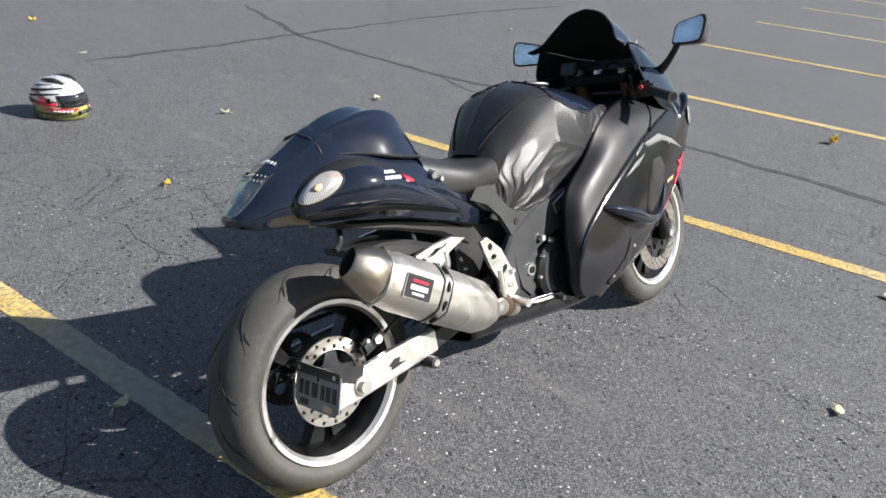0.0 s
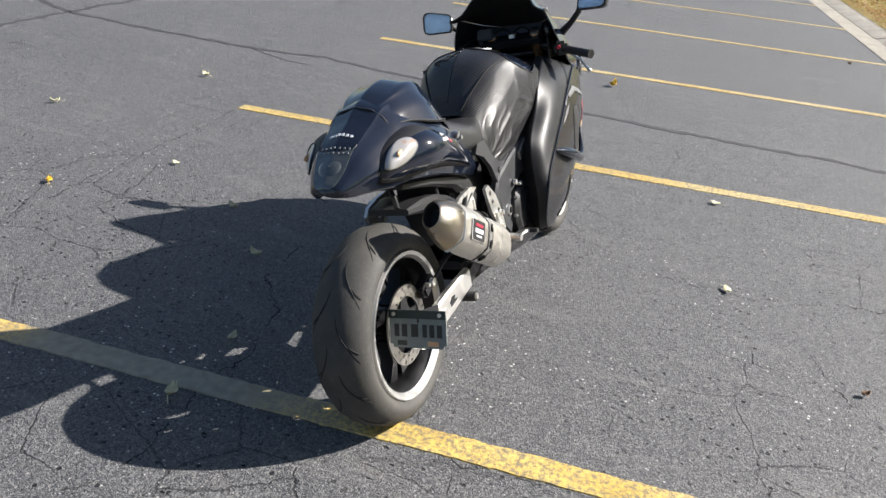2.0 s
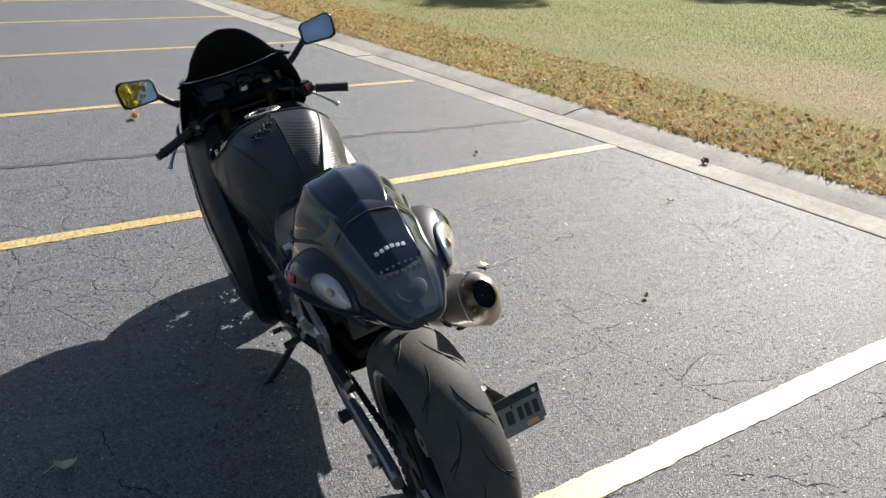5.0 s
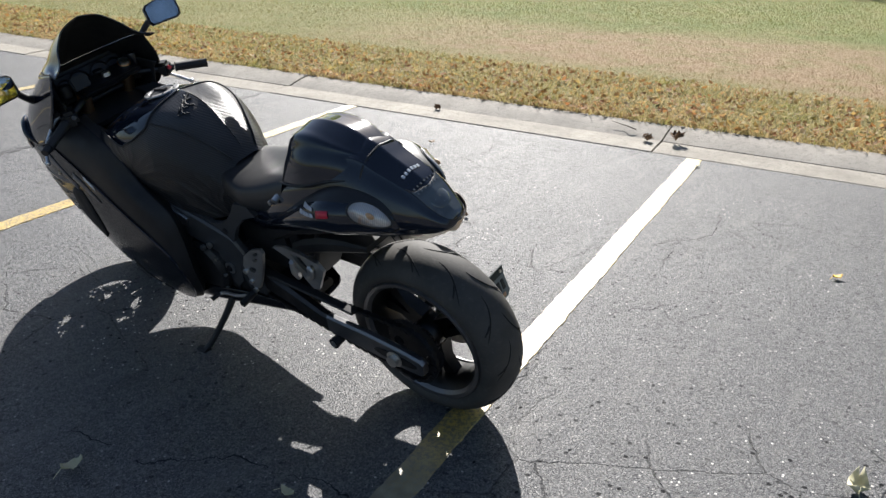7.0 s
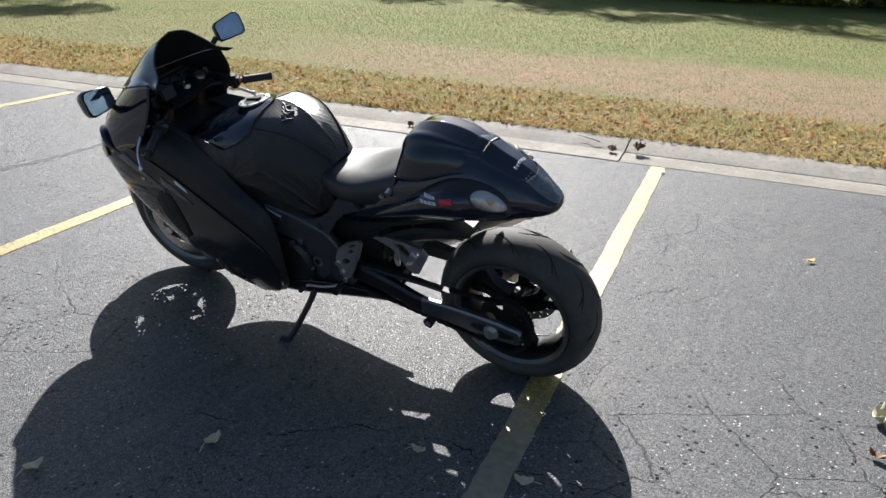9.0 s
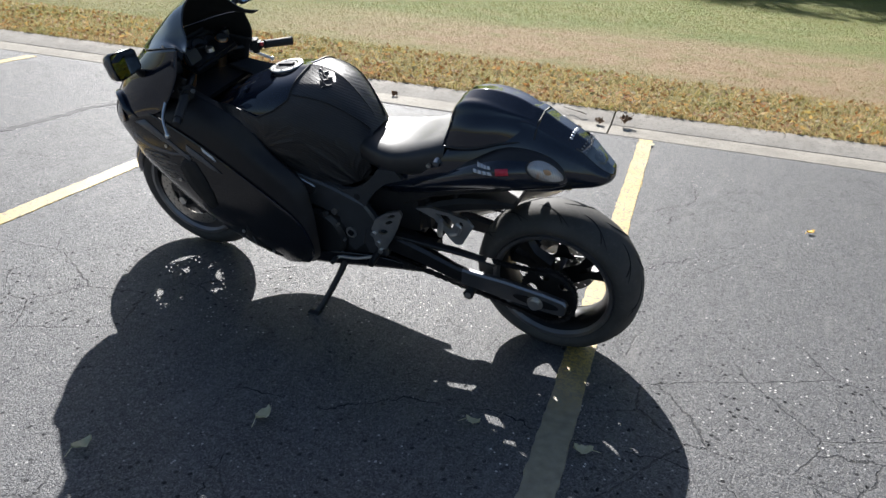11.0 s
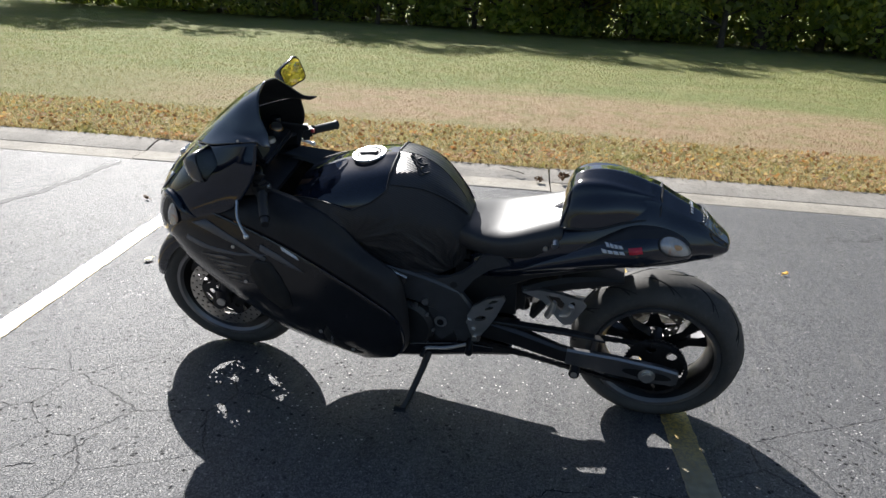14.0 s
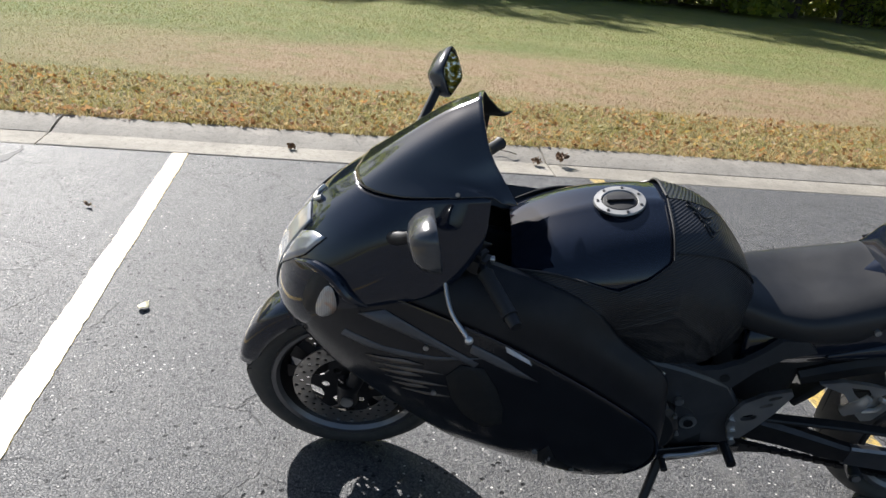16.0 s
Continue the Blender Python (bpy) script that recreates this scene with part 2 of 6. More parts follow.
FOLIAGE = foliage_material("foliage", (0.085, 0.108, 0.042), (0.24, 0.26, 0.090), (0.40, 0.36, 0.13))
AUTUMN = foliage_material("autumn_foliage", (0.15, 0.13, 0.03), (0.27, 0.23, 0.06), (0.32, 0.20, 0.05))
BARK = bark_material()
LEAF_PALE = dead_leaf_material("pale_leaf", (0.50, 0.46, 0.26), (0.66, 0.62, 0.42))
LEAF_YELLOW = dead_leaf_material("yellow_leaf", (0.62, 0.34, 0.02), (0.75, 0.50, 0.05))
LEAF_BROWN = dead_leaf_material("brown_leaf", (0.10, 0.055, 0.03), (0.26, 0.15, 0.07))


# ---- mesh helpers ----
def link(name, verts, faces, material, parent=None, smooth=False, label=""):
    me = bpy.data.meshes.new(name)
    me.from_pydata([tuple(v) for v in verts], [], faces)
    if material:
        me.materials.append(material)
    if smooth:
        me.polygons.foreach_set("use_smooth", [True] * len(me.polygons))
    ob = new(name, me)
    if parent is not None:
        ob.parent = parent
    if label:
        ob["label"] = label
    return ob


def part(name, bm, material, parent=None, label="", smooth=True, sharp=35):
    """Links a bmesh as one mesh object under a thing or a part."""
    bmesh.ops.recalc_face_normals(bm, faces=bm.faces)
    for e in bm.edges:
        if len(e.link_faces) == 2 and e.calc_face_angle(0) > radians(sharp):
            e.smooth = False
    for face in bm.faces:
        face.smooth = smooth
    me = bpy.data.meshes.new(name)
    bm.to_mesh(me)
    bm.free()
    me.materials.append(material)
    ob = new(name, me)
    if parent is not None:
        ob.parent = parent
    if label:
        ob["label"] = label
    return ob


def empty(name, m=None, parent=None):
    ob = new(name)
    ob.empty_display_size = 0.1
    if m is not None:
        ob.matrix_basis = m
    if parent is not None:
        ob.parent = parent
    return ob


# ---- the lot, the kerb and the lawn ----
LOT = pose(2.35, 1.5, 0, 0, 0, 6.45)          # x away from the lot, y along the kerb


def ground_sheet():
    """One sheet to the horizon: low under the asphalt, a step up behind the kerb, gently rolling beyond."""
    xs = [-900, -200, -70, -30, 0.50, 0.54, 0.595, 1.2, 2, 3, 4.5, 6, 8, 10, 12, 15, 18, 22, 27, 33, 45, 70, 140, 400, 900]
    ys = [-900, -300, -100, -50, -30, -20, -14, -9, -5, -2, 1, 4, 7, 10, 13, 17, 22, 28, 36, 50, 80, 150, 400, 900]
    verts, faces = [], []
    for x in xs:
        for y in ys:
            z = -0.03 if x <= 0.54 else 0.052
            if x > 1:
                z += 0.05 * noise.noise(Vector((x * 0.11, y * 0.11, 3))) * min(1, (x - 1) / 6)
            verts.append(LOT @ Vector((x, y, z)))
    n = len(ys)
    for i in range(len(xs) - 1):
        for j in range(n - 1):
            faces.append((i * n + j, (i + 1) * n + j, (i + 1) * n + j + 1, i * n + j + 1))
    return tagged(link("ground", verts, faces, LAWN, smooth=True), "wide green lawn with dry brown patches behind the kerb", "lawn", kind="structure")


ground = ground_sheet()


def lot_sheet():
    verts = [LOT @ Vector(v) for v in ((-34, -60, 0), (0.0, -60, 0), (0.0, 75, 0), (-34, 75, 0), (-34, -60, -0.025), (0.0, -60, -0.025), (0.0, 75, -0.025), (-34, 75, -0.025))]
    faces = [(0, 1, 2, 3), (7, 6, 5, 4), (0, 4, 5, 1), (1, 5, 6, 2), (2, 6, 7, 3), (3, 7, 4, 0)]
    return tagged(link("pavement", verts, faces, ASPHALT), "worn dark grey asphalt parking lot with pale stone specks", "asphalt", kind="structure")


pavement = lot_sheet()


def ribbon(points, width, z0, z1, wander, seed, taper=True, step=0.06, jag=0.0):
    """A thin raised strip with uneven edges along a line of points."""
    rng = random.Random(seed)
    line = []
    for a, b in zip(points[:-1], points[1:]):
        a, b = Vector(a), Vector(b)
        n = max(1, int((b - a).length / step))
        line += [a.lerp(b, i / n) for i in range(n)]
    line.append(Vector(points[-1]))
    total = len(line)
    verts, faces = [], []
    for i, p in enumerate(line):
        d = (line[min(i + 1, total - 1)] - line[max(i - 1, 0)]).normalized()
        side = Vector((-d.y, d.x))
        p = p + side * wander * (noise.noise(Vector((p.x * 3, p.y * 3, seed))) * 1.4 + noise.noise(Vector((p.x * 17, p.y * 17, seed))) * 0.9)
        w = width * (1 if not taper else max(0.12, min(1, i / 4, (total - 1 - i) / 4)))
        l, r = w * (0.5 + 0.22 * rng.uniform(-1, 1)), w * (0.5 + 0.22 * rng.uniform(-1, 1))
        if not taper:
            l, r = w * (0.5 + 0.03 * rng.uniform(-1, 1)), w * (0.5 + 0.03 * rng.uniform(-1, 1))
        if jag:
            p = p + side * jag * (noise.noise(Vector((p.x * 41, p.y * 41, seed))) + 0.7 * noise.noise(Vector((p.x * 83, p.y * 83, seed))))
            swell = max(0.3, 1.0 + 1.5 * noise.noise(Vector((p.x * 13, p.y * 13, seed + 5))))
            l, r = l * swell, r * swell
        edge = min(0.003, width * 0.15)
        for off, z in ((-r - edge, z0), (-r, z1), (l, z1), (l + edge, z0)):
            q = p + side * off
            verts.append((q.x, q.y, z))
    for i in range(total - 1):
        for k in range(3):
            a = i * 4 + k
            faces.append((a, a + 1, a + 5, a + 4))
    return verts, faces


STALL_LINES = [((-2.95, 1.136), (2.313, 1.757)), ((-3.286, 3.885), (2.03, 4.592)), ((-3.618, 6.7), (1.59, 7.385)), ((-3.95, 9.53), (1.39, 10.23)), ((-4.28, 12.36), (1.06, 13.06)), ((-4.61, 15.19), (0.73, 15.89)), ((-4.94, 18.02), (0.4, 18.72))]
for a, b in STALL_LINES:
    v, fcs = ribbon([a, b], 0.102, -0.001, 0.004, 0.004, 7 + int(a[1] * 10), taper=False, step=0.03)
    tagged(link("stall_line", v, fcs, LINE, pavement), "worn yellow painted parking stall line")

TAR_RUNS = [
    ([(-7.968, 5.915), (-6.224, 5.369), (-5.571, 5.349), (-4.83, 5.368), (-4.117, 5.406), (-3.612, 5.576), (-2.962, 5.5), (-2.257, 5.415), (-1.654, 5.421), (-0.483, 5.459), (0.509, 5.468), (1.11, 5.461), (1.846, 5.524)], 0.055),
    ([(-6.005, 3.095), (-6.099, 4.181), (-6.22, 5.282), (-6.351, 6.612), (-6.499, 8.067), (-6.421, 10.379)], 0.06),
    ([(-4.271, 5.378), (-3.913, 5.256), (-3.556, 5.226)], 0.02),
]
for k, (pts, w) in enumerate(TAR_RUNS):
    v, fcs = ribbon(pts, w, -0.0005, 0.0022, 0.03, 21 + k)
    tagged(link("tar_seal", v, fcs, TAR, pavement), "dark tar sealing strip over a crack")
CRACKS = [
    [(-2.907, 2.133), (-2.664, 2.069), (-2.403, 2.057), (-2.161, 2.121)],
    [(-1.881, 2.309), (-1.835, 1.99), (-1.671, 1.784), (-1.587, 1.514), (-1.625, 1.33), (-1.582, 1.177), (-1.568, 0.854), (-1.631, 0.725), (-1.669, 0.586), (-1.76, 0.289)],
    [(-2.256, 3.556), (-2.008, 3.48), (-1.934, 3.335), (-1.785, 3.321)],
    [(-0.405, 2.917), (-0.184, 2.935), (0.028, 2.932), (0.323, 3.071), (0.627, 3.158)],
    [(0.25, 2.63), (0.296, 2.481), (0.394, 2.254)],
    [(-0.977, 1.355), (-0.875, 1.369), (-0.74, 1.325), (-0.525, 1.373), (-0.22, 1.409), (0.283, 1.478)],
    [(-0.205, 1.296), (-0.072, 1.232), (0.122, 1.1)],
    [(-3.268, 3.838), (-3.216, 3.269), (-3.168, 2.718), (-3.112, 2.194), (-3.035, 1.546)],
    [(-2.329, 3.157), (-2.182, 3.26), (-2.125, 3.508), (-1.893, 3.612)],
    [(0.729, 1.346), (1.026, 1.219), (1.367, 1.285)],
]
for k, pts in enumerate(CRACKS):
    v, fcs = ribbon(pts, 0.0034, 0.0008, 0.0012, 0.024, 50 + k, step=0.007, jag=0.011)
    fcs = [f for f in fcs if noise.noise(Vector((v[f[0]][0] * 9, v[f[0]][1] * 9, k))) < 0.22]
    tagged(link("crack", v, fcs, CRACK, pavement), "thin dark crack in the asphalt")


def kerb_profile(points, y0, y1, material, name, parent):
    verts = []
    for y in (y0, y1):
        verts += [(x, y, z) for x, z in points]
    n = len(points)
    faces = [(i, (i + 1) % n, n + (i + 1) % n, n + i) for i in range(n)]
    faces += [tuple(range(n - 1, -1, -1)), tuple(range(n, 2 * n))]
    ob = link(name, verts, faces, material, parent)
    for p in ob.data.polygons:
        p.use_smooth = False
    return ob


kerb = tagged(empty("kerb", LOT), "pale concrete kerb and gutter with cracked joints", "kerb", kind="structure")
GUT = [(0.004, -0.02), (0.004, 0.002), (0.012, 0.006), (0.27, 0.016), (0.278, 0.012), (0.278, -0.02)]
STONE = [(0.281, -0.02), (0.281, 0.014), (0.297, 0.019), (0.365, 0.036), (0.44, 0.052), (0.52, 0.062), (0.597, 0.066), (0.612, 0.060), (0.612, -0.02)]
for k in range(-6, 13):
    y0 = 0.56 + 3.45 * k
    jitter = random.Random(k).uniform(-0.003, 0.003)
    kerb_profile([(x, z + jitter) for x, z in GUT], y0 + 0.006, y0 + 3.444, GUTTER, "gutter_slab", kerb)
    kerb_profile([(x, z - jitter) for x, z in STONE], y0 + 0.007, y0 + 3.443, KERB, "kerb_stone", kerb)


# ---- grass ----
def blades(name, count, area, height, width, material, seed, lean=0.5, density=None):
    """Grass as one mesh of many bent blades."""
    rng = np.random.default_rng(seed)
    x0, x1, y0, y1 = area
    x = x0 + (x1 - x0) * rng.random(count) ** (density or 1.0)
    y = rng.uniform(y0, y1, count)
    h = height * rng.uniform(0.45, 1.25, count)
    ang = rng.uniform(0, 2 * np.pi, count)
    tip = rng.uniform(0, 2 * np.pi, count)
    bend = h * lean * rng.uniform(0.3, 1.4, count)
    w = width * rng.uniform(0.6, 1.4, count)
    dx, dy = np.cos(ang) * w / 2, np.sin(ang) * w / 2
    tx, ty = np.cos(tip) * bend, np.sin(tip) * bend
    z = np.full(count, 0.052)
    v = np.stack([np.stack([x - dx, y - dy, z], 1), np.stack([x + dx, y + dy, z], 1), np.stack([x + dx * 0.7 + tx * 0.4, y + dy * 0.7 + ty * 0.4, z + h * 0.6], 1),
                  np.stack([x - dx * 0.7 + tx * 0.4, y - dy * 0.7 + ty * 0.4, z + h * 0.6], 1), np.stack([x + tx, y + ty, z + h], 1)], 1).reshape(-1, 3)
    me = bpy.data.meshes.new(name)
    me.vertices.add(len(v))
    me.vertices.foreach_set("co", v.ravel())
    i = np.arange(count) * 5
    quads = np.stack([i, i + 1, i + 2, i + 3], 1)
    tris = np.stack([i + 3, i + 2, i + 4], 1)
    loops = np.concatenate([quads.ravel(), tris.ravel()])
    starts = np.concatenate([np.arange(count) * 4, count * 4 + np.arange(count) * 3])
    me.loops.add(len(loops))
    me.loops.foreach_set("vertex_index", loops)
    me.polygons.add(2 * count)
    me.polygons.foreach_set("loop_start", starts)
    me.update(calc_edges=True)
    me.materials.append(material)
    ob = new(name, me)
    ob.matrix_basis = LOT
    return ob


tagged(blades("verge_grass", 120000, (0.590, 2.4, -9, 20), 0.046, 0.005, BLADE, 3, 0.9, 1.3), "dry straw and green grass verge along the kerb", "grass", kind="stuff")
tagged(blades("edge_grass", 9000, (0.560, 0.70, -9, 20), 0.075, 0.006, BLADE, 8, 1.1), "ragged grass blades hanging over the kerb", "grass", kind="stuff")
tagged(blades("lawn_grass", 170000, (1.6, 15, -14, 22), 0.026, 0.008, TURF, 4, 0.8, 1.3), "short mown green lawn grass", "grass", kind="stuff")


def litter(name, count, area, seed):
    rng = random.Random(seed)
    verts, faces = [], []
    for _ in range(count):
        x = area[0] + (area[1] - area[0]) * rng.random() ** 1.5
        y, s = rng.uniform(area[2], area[3]), rng.uniform(0.014, 0.036)
        m = pose(x, y, 0.074 + rng.uniform(0, 0.030), rng.uniform(-45, 45), rng.uniform(-45, 45), rng.uniform(0, 360))
        n = len(verts)
        for p in ((-s, 0, 0.3 * s), (0, -s * 0.6, 0), (s, 0, 0.35 * s), (0, s * 0.6, 0.1 * s)):
            verts.append(m @ Vector(p))
        faces += [(n, n + 1, n + 3), (n + 1, n + 2, n + 3)]
    ob = link(name, verts, faces, LITTER)
    ob.matrix_basis = LOT
    return ob


tagged(litter("leaf_litter", 11500, (0.60, 2.3, -9, 18), 5), "fallen orange and brown leaves in the verge", "fallen leaves", kind="stuff")


# ---- trees ----
def limb(bm, a, b, r0, r1, sides=7):
    a, b = Vector(a), Vector(b)
    d = (b - a).normalized()
    u = d.orthogonal().normalized()
    w = d.cross(u)
    rings = []
    for p, r in ((a, r0), (a.lerp(b, 0.5) + u * r0 * 0.4, (r0 + r1) / 2), (b, r1)):
        rings.append([bm.verts.new(p + (u * math.cos(6.2832 * k / sides) + w * math.sin(6.2832 * k / sides)) * r) for k in range(sides)])
    for p, q in zip(rings[:-1], rings[1:]):
        for k in range(sides):
            bm.faces.new((p[k], p[(k + 1) % sides], q[(k + 1) % sides], q[k]))
    return bm


def tree(name, seed, height, spread, low, leaves, size, material, label):
    """A tapered trunk with limbs, and a crown of small leaves in uneven clumps."""
    rng = random.Random(seed)
    top = empty(name)
    bm = bmesh.new()
    lean = Vector((rng.uniform(-0.5, 0.5), rng.uniform(-0.5, 0.5), height * 0.62))
    limb(bm, (0, 0, -0.1), lean * 0.5, 0.022 * height, 0.016 * height)
    limb(bm, lean * 0.5, lean, 0.016 * height, 0.008 * height)
    clumps = []
    for k in range(int(11 + height)):
        z = rng.uniform(low, 1.0) * height
        a = rng.uniform(0, 6.2832)
        fat = math.sin(math.pi * min(1, max(0.12, (z / height - low + 0.12) / (1.12 - low)))) ** 0.6
        rad = spread * fat * rng.uniform(0.25, 1.0)
        c = Vector((math.cos(a) * rad, math.sin(a) * rad, z))
        limb(bm, lean * min(0.95, max(0.2, z / height * 0.8)), c, 0.006 * height, 0.002 * height, 5)
        clumps.append((c, spread * rng.uniform(0.22, 0.42)))
    part("trunk", bm, BARK, top)
    rng2 = np.random.default_rng(seed)
    each = leaves // len(clumps)
    verts = []
    for c, r in clumps:
        d = rng2.normal(size=(each, 3))
        d /= np.linalg.norm(d, axis=1)[:, None]
        p = np.array(c) + d * (r * rng2.random(each)[:, None] ** 0.45) * np.array((1, 1, 0.75))
        n1 = rng2.normal(size=(each, 3))
        n1 /= np.linalg.norm(n1, axis=1)[:, None]
        n2 = np.cross(n1, rng2.normal(size=(each, 3)))
        n2 /= np.linalg.norm(n2, axis=1)[:, None]
        s = size * rng2.uniform(0.6, 1.4, (each, 1))
        verts.append(np.stack([p - n1 * s, p - n2 * s * 0.55, p + n1 * s, p + n2 * s * 0.55], 1).reshape(-1, 3))
    verts = np.concatenate(verts)
    verts[:, 2] = np.maximum(verts[:, 2], 0.05)
    i = np.arange(len(verts) // 4) * 4
    crown = link("crown", verts.tolist(), np.stack([i, i + 1, i + 2, i + 3], 1).tolist(), material, top)
    return tagged(top, label, "tree")


rng = random.Random(11)
oak = [tree("tree", 40 + k, h, s, 0.22, 5200, 0.13, FOLIAGE, "green leafy tree with thin trunk at the lawn's edge") for k, (h, s) in enumerate(((11, 3.6), (9, 3.0), (12.5, 4.0)))]
bush = [tree("shrub", 60 + k, h, s, 0.04, 3600, 0.075, FOLIAGE, "dense green shrub below the trees") for k, (h, s) in enumerate(((3.2, 2.0), (4.2, 2.3)))]
for s in bush:
    s["category"] = "shrub"
spots = []
for k in range(13):
    f = k / 12
    spots.append((27.5 + 14.0 * max(0, f - 0.68) + rng.uniform(-1, 1.5), -20 + 40 * f + rng.uniform(-1, 1)))
for k in range(13):
    spots.append((33.5 + rng.uniform(-1, 2.5), -22 + 42 * k / 12 + rng.uniform(-1, 1)))
spots += [(23.2, 25.2), (18.8, 28.8), (15.0, 32.0), (27.0, 23.4)]
for k, (x, y) in enumerate(spots):
    m = pose(x, y, 0.08, 0, 0, rng.uniform(0, 360)) @ Matrix.Scale(rng.uniform(0.85, 1.15), 4)
    src = oak[k % 3]
    if k < 3:
        src.matrix_basis = m
    else:
        copy_thing(src, m)
for k in range(60):
    f = (k % 30) / 29
    m = pose(26.3 + (3.2 if k >= 30 else 0) - 5.5 * max(0, f - 0.6) + rng.uniform(-0.8, 1.6), -22 + 44 * f + rng.uniform(-0.5, 0.5), 0.05, 0, 0, rng.uniform(0, 360)) @ Matrix.Scale(rng.uniform(0.9, 1.5), 4)
    src = bush[k % 2]
    if k < 2:
        src.matrix_basis = m
    else:
        copy_thing(src, m)
small = copy_thing(oak[1], pose(8.6, 20.3, 0.08, 0, 0, 40) @ Matrix.Scale(0.5, 4))
gold = tree("autumn_tree", 77, 13, 4.2, 0.12, 7000, 0.16, AUTUMN, "tall tree in yellow autumn leaf far across the lot")
gold["category"] = "tree"
gold.matrix_basis = pose(4, -32, 0)
for x, y in ((-2, -33), (9, -30), (14, -27), (19, -25), (23, -19), (27, -13)):
    copy_thing(gold, pose(x, y, 0, 0, 0, x * 37))


# ---- motorcycle: materials ----
def paint_material():
    p = Mat("gloss_black_paint", 0.16, 0.0, (0.007, 0.008, 0.012))
    p.set("Coat Weight", 1.0), p.set("Coat Roughness", 0.035), p.set("IOR", 1.5), p.set("Specular IOR Level", 0.12)
    p.set("Base Color", p.ramp(p.noise(900.0, 1), (0.55, (0.007, 0.010, 0.019)), (0.85, (0.028, 0.038, 0.068))))
    p.set("Roughness", p.ramp(p.noise(7.0, 5), (0.35, 0.06), (0.75, 0.16)))
    return p.m


def plastic_material(name, base, rough, grain=500.0, gloss=0.5):
    p = Mat(name, rough, 0.0, base)
    p.set("Base Color", p.mix(p.ramp(p.noise(11.0, 5, 0.65), (0.4, 0.0), (0.75, 0.5)), base, tuple(v * 1.7 + 0.008 for v in base)))
    p.set("Roughness", p.ramp(p.noise(8.0, 4), (0.3, rough * 0.85), (0.7, min(1, rough * 1.2)))).set("Specular IOR Level", gloss)
    return p.bump(p.noise(grain, 2), 0.12, 0.001).m


def metal_material(name, base, rough, brushed=False):
    p = Mat(name, rough, 1.0, base)
    p.set("Base Color", p.mix(p.ramp(p.noise(14.0, 5, 0.7), (0.48, 0.0), (0.78, 0.45)), base, tuple(v * 0.68 for v in base)))
    p.set("Roughness", p.ramp(p.noise(26.0, 5), (0.3, rough * 0.8), (0.7, rough * 1.2)))
    if brushed:
        stretch = p.node("Mapping", Vector=p.local(), Scale=(6, 260, 260)).outputs[0]
        p.bump(p.noise(4.0, 3, vector=stretch), 0.12, 0.001)
    return p.m


def vinyl_material():
    """Black carbon-look vinyl: fine ribs."""
    v = Mat("carbon_look_vinyl", 0.34, 0.0, (0.018, 0.018, 0.020)).set("Specular IOR Level", 0.55)
    rib = v.node("TexWave", Vector=v.node("Mapping", Vector=v.local(), Rotation=(0, radians(62), radians(20))).outputs[0], Scale=58.0, Distortion=0.4, **{"Detail Scale": 0.3})
    v.set("Base Color", v.ramp(rib.outputs["Fac"], (0.25, (0.011, 0.011, 0.012)), (0.75, (0.028, 0.028, 0.031))))
    v.set("Roughness", v.ramp(v.noise(12.0, 4), (0.3, 0.28), (0.7, 0.40)))
    return v.bump(v.math("ADD", rib.outputs["Fac"], v.math("MULTIPLY", v.noise(16.0, 3), 1.6)), 0.5, 0.0022).m


def rubber_material():
    r = Mat("tyre_rubber", 0.72)
    c = r.ramp(r.noise(9.0, 5, 0.6), (0.3, (0.038, 0.037, 0.035)), (0.7, (0.068, 0.064, 0.058)))
    r.set("Base Color", r.mix(r.ramp(r.noise(60.0, 5, 0.7), (0.55, 0.0), (0.75, 0.5)), c, (0.115, 0.105, 0.092)))
    return r.bump(r.noise(150.0, 3), 0.25, 0.002).m


def lens_material(name, base, glow=(0.62, 0.36, 0.18), ribs=120.0):
    m = Mat(name, 0.12, 0.0, base)
    w = m.node("TexWave", Vector=m.local(), Scale=ribs / 6.0, Distortion=0.5).outputs["Fac"]
    c = m.mix(m.ramp(w, (0.3, 0.0), (0.7, 0.6)), base, tuple(min(1.0, v * 1.5) for v in base))
    spot = m.ramp(m.noise(26.0, 2, vector=m.local()), (0.55, 0.0), (0.68, 0.6))
    m.set("Base Color", m.mix(spot, c, glow))
    m.set("Metallic", 0.35), m.set("Coat Weight", 1.0), m.set("Coat Roughness", 0.03)
    return m.bump(w, 0.35, 0.002).m


PAINT = paint_material()
MATTE = plastic_material("dark_grey_plastic", (0.012, 0.012, 0.014), 0.42, gloss=0.28)
GREYP = plastic_material("dark_fairing_plastic", (0.010, 0.010, 0.012), 0.15)
HOUSING = plastic_material("satin_black_housing", (0.050, 0.051, 0.054), 0.16, gloss=0.8)
BLACK = plastic_material("black_plastic", (0.012, 0.012, 0.013), 0.5)
# Near black; also colours sheets that stand for the shade inside openings.
VOID = plastic_material("hollow_black", (0.006, 0.006, 0.006), 0.8)
LEATHER = plastic_material("black_seat_vinyl", (0.020, 0.020, 0.021), 0.40, 340.0)
GRIP = plastic_material("grip_rubber", (0.016, 0.016, 0.016), 0.65)
RUBBER = rubber_material()
GROOVE = plastic_material("groove_rubber", (0.006, 0.006, 0.006), 0.8)
VINYL = vinyl_material()
SILVER = metal_material("polished_aluminium", (0.80, 0.79, 0.77), 0.40)
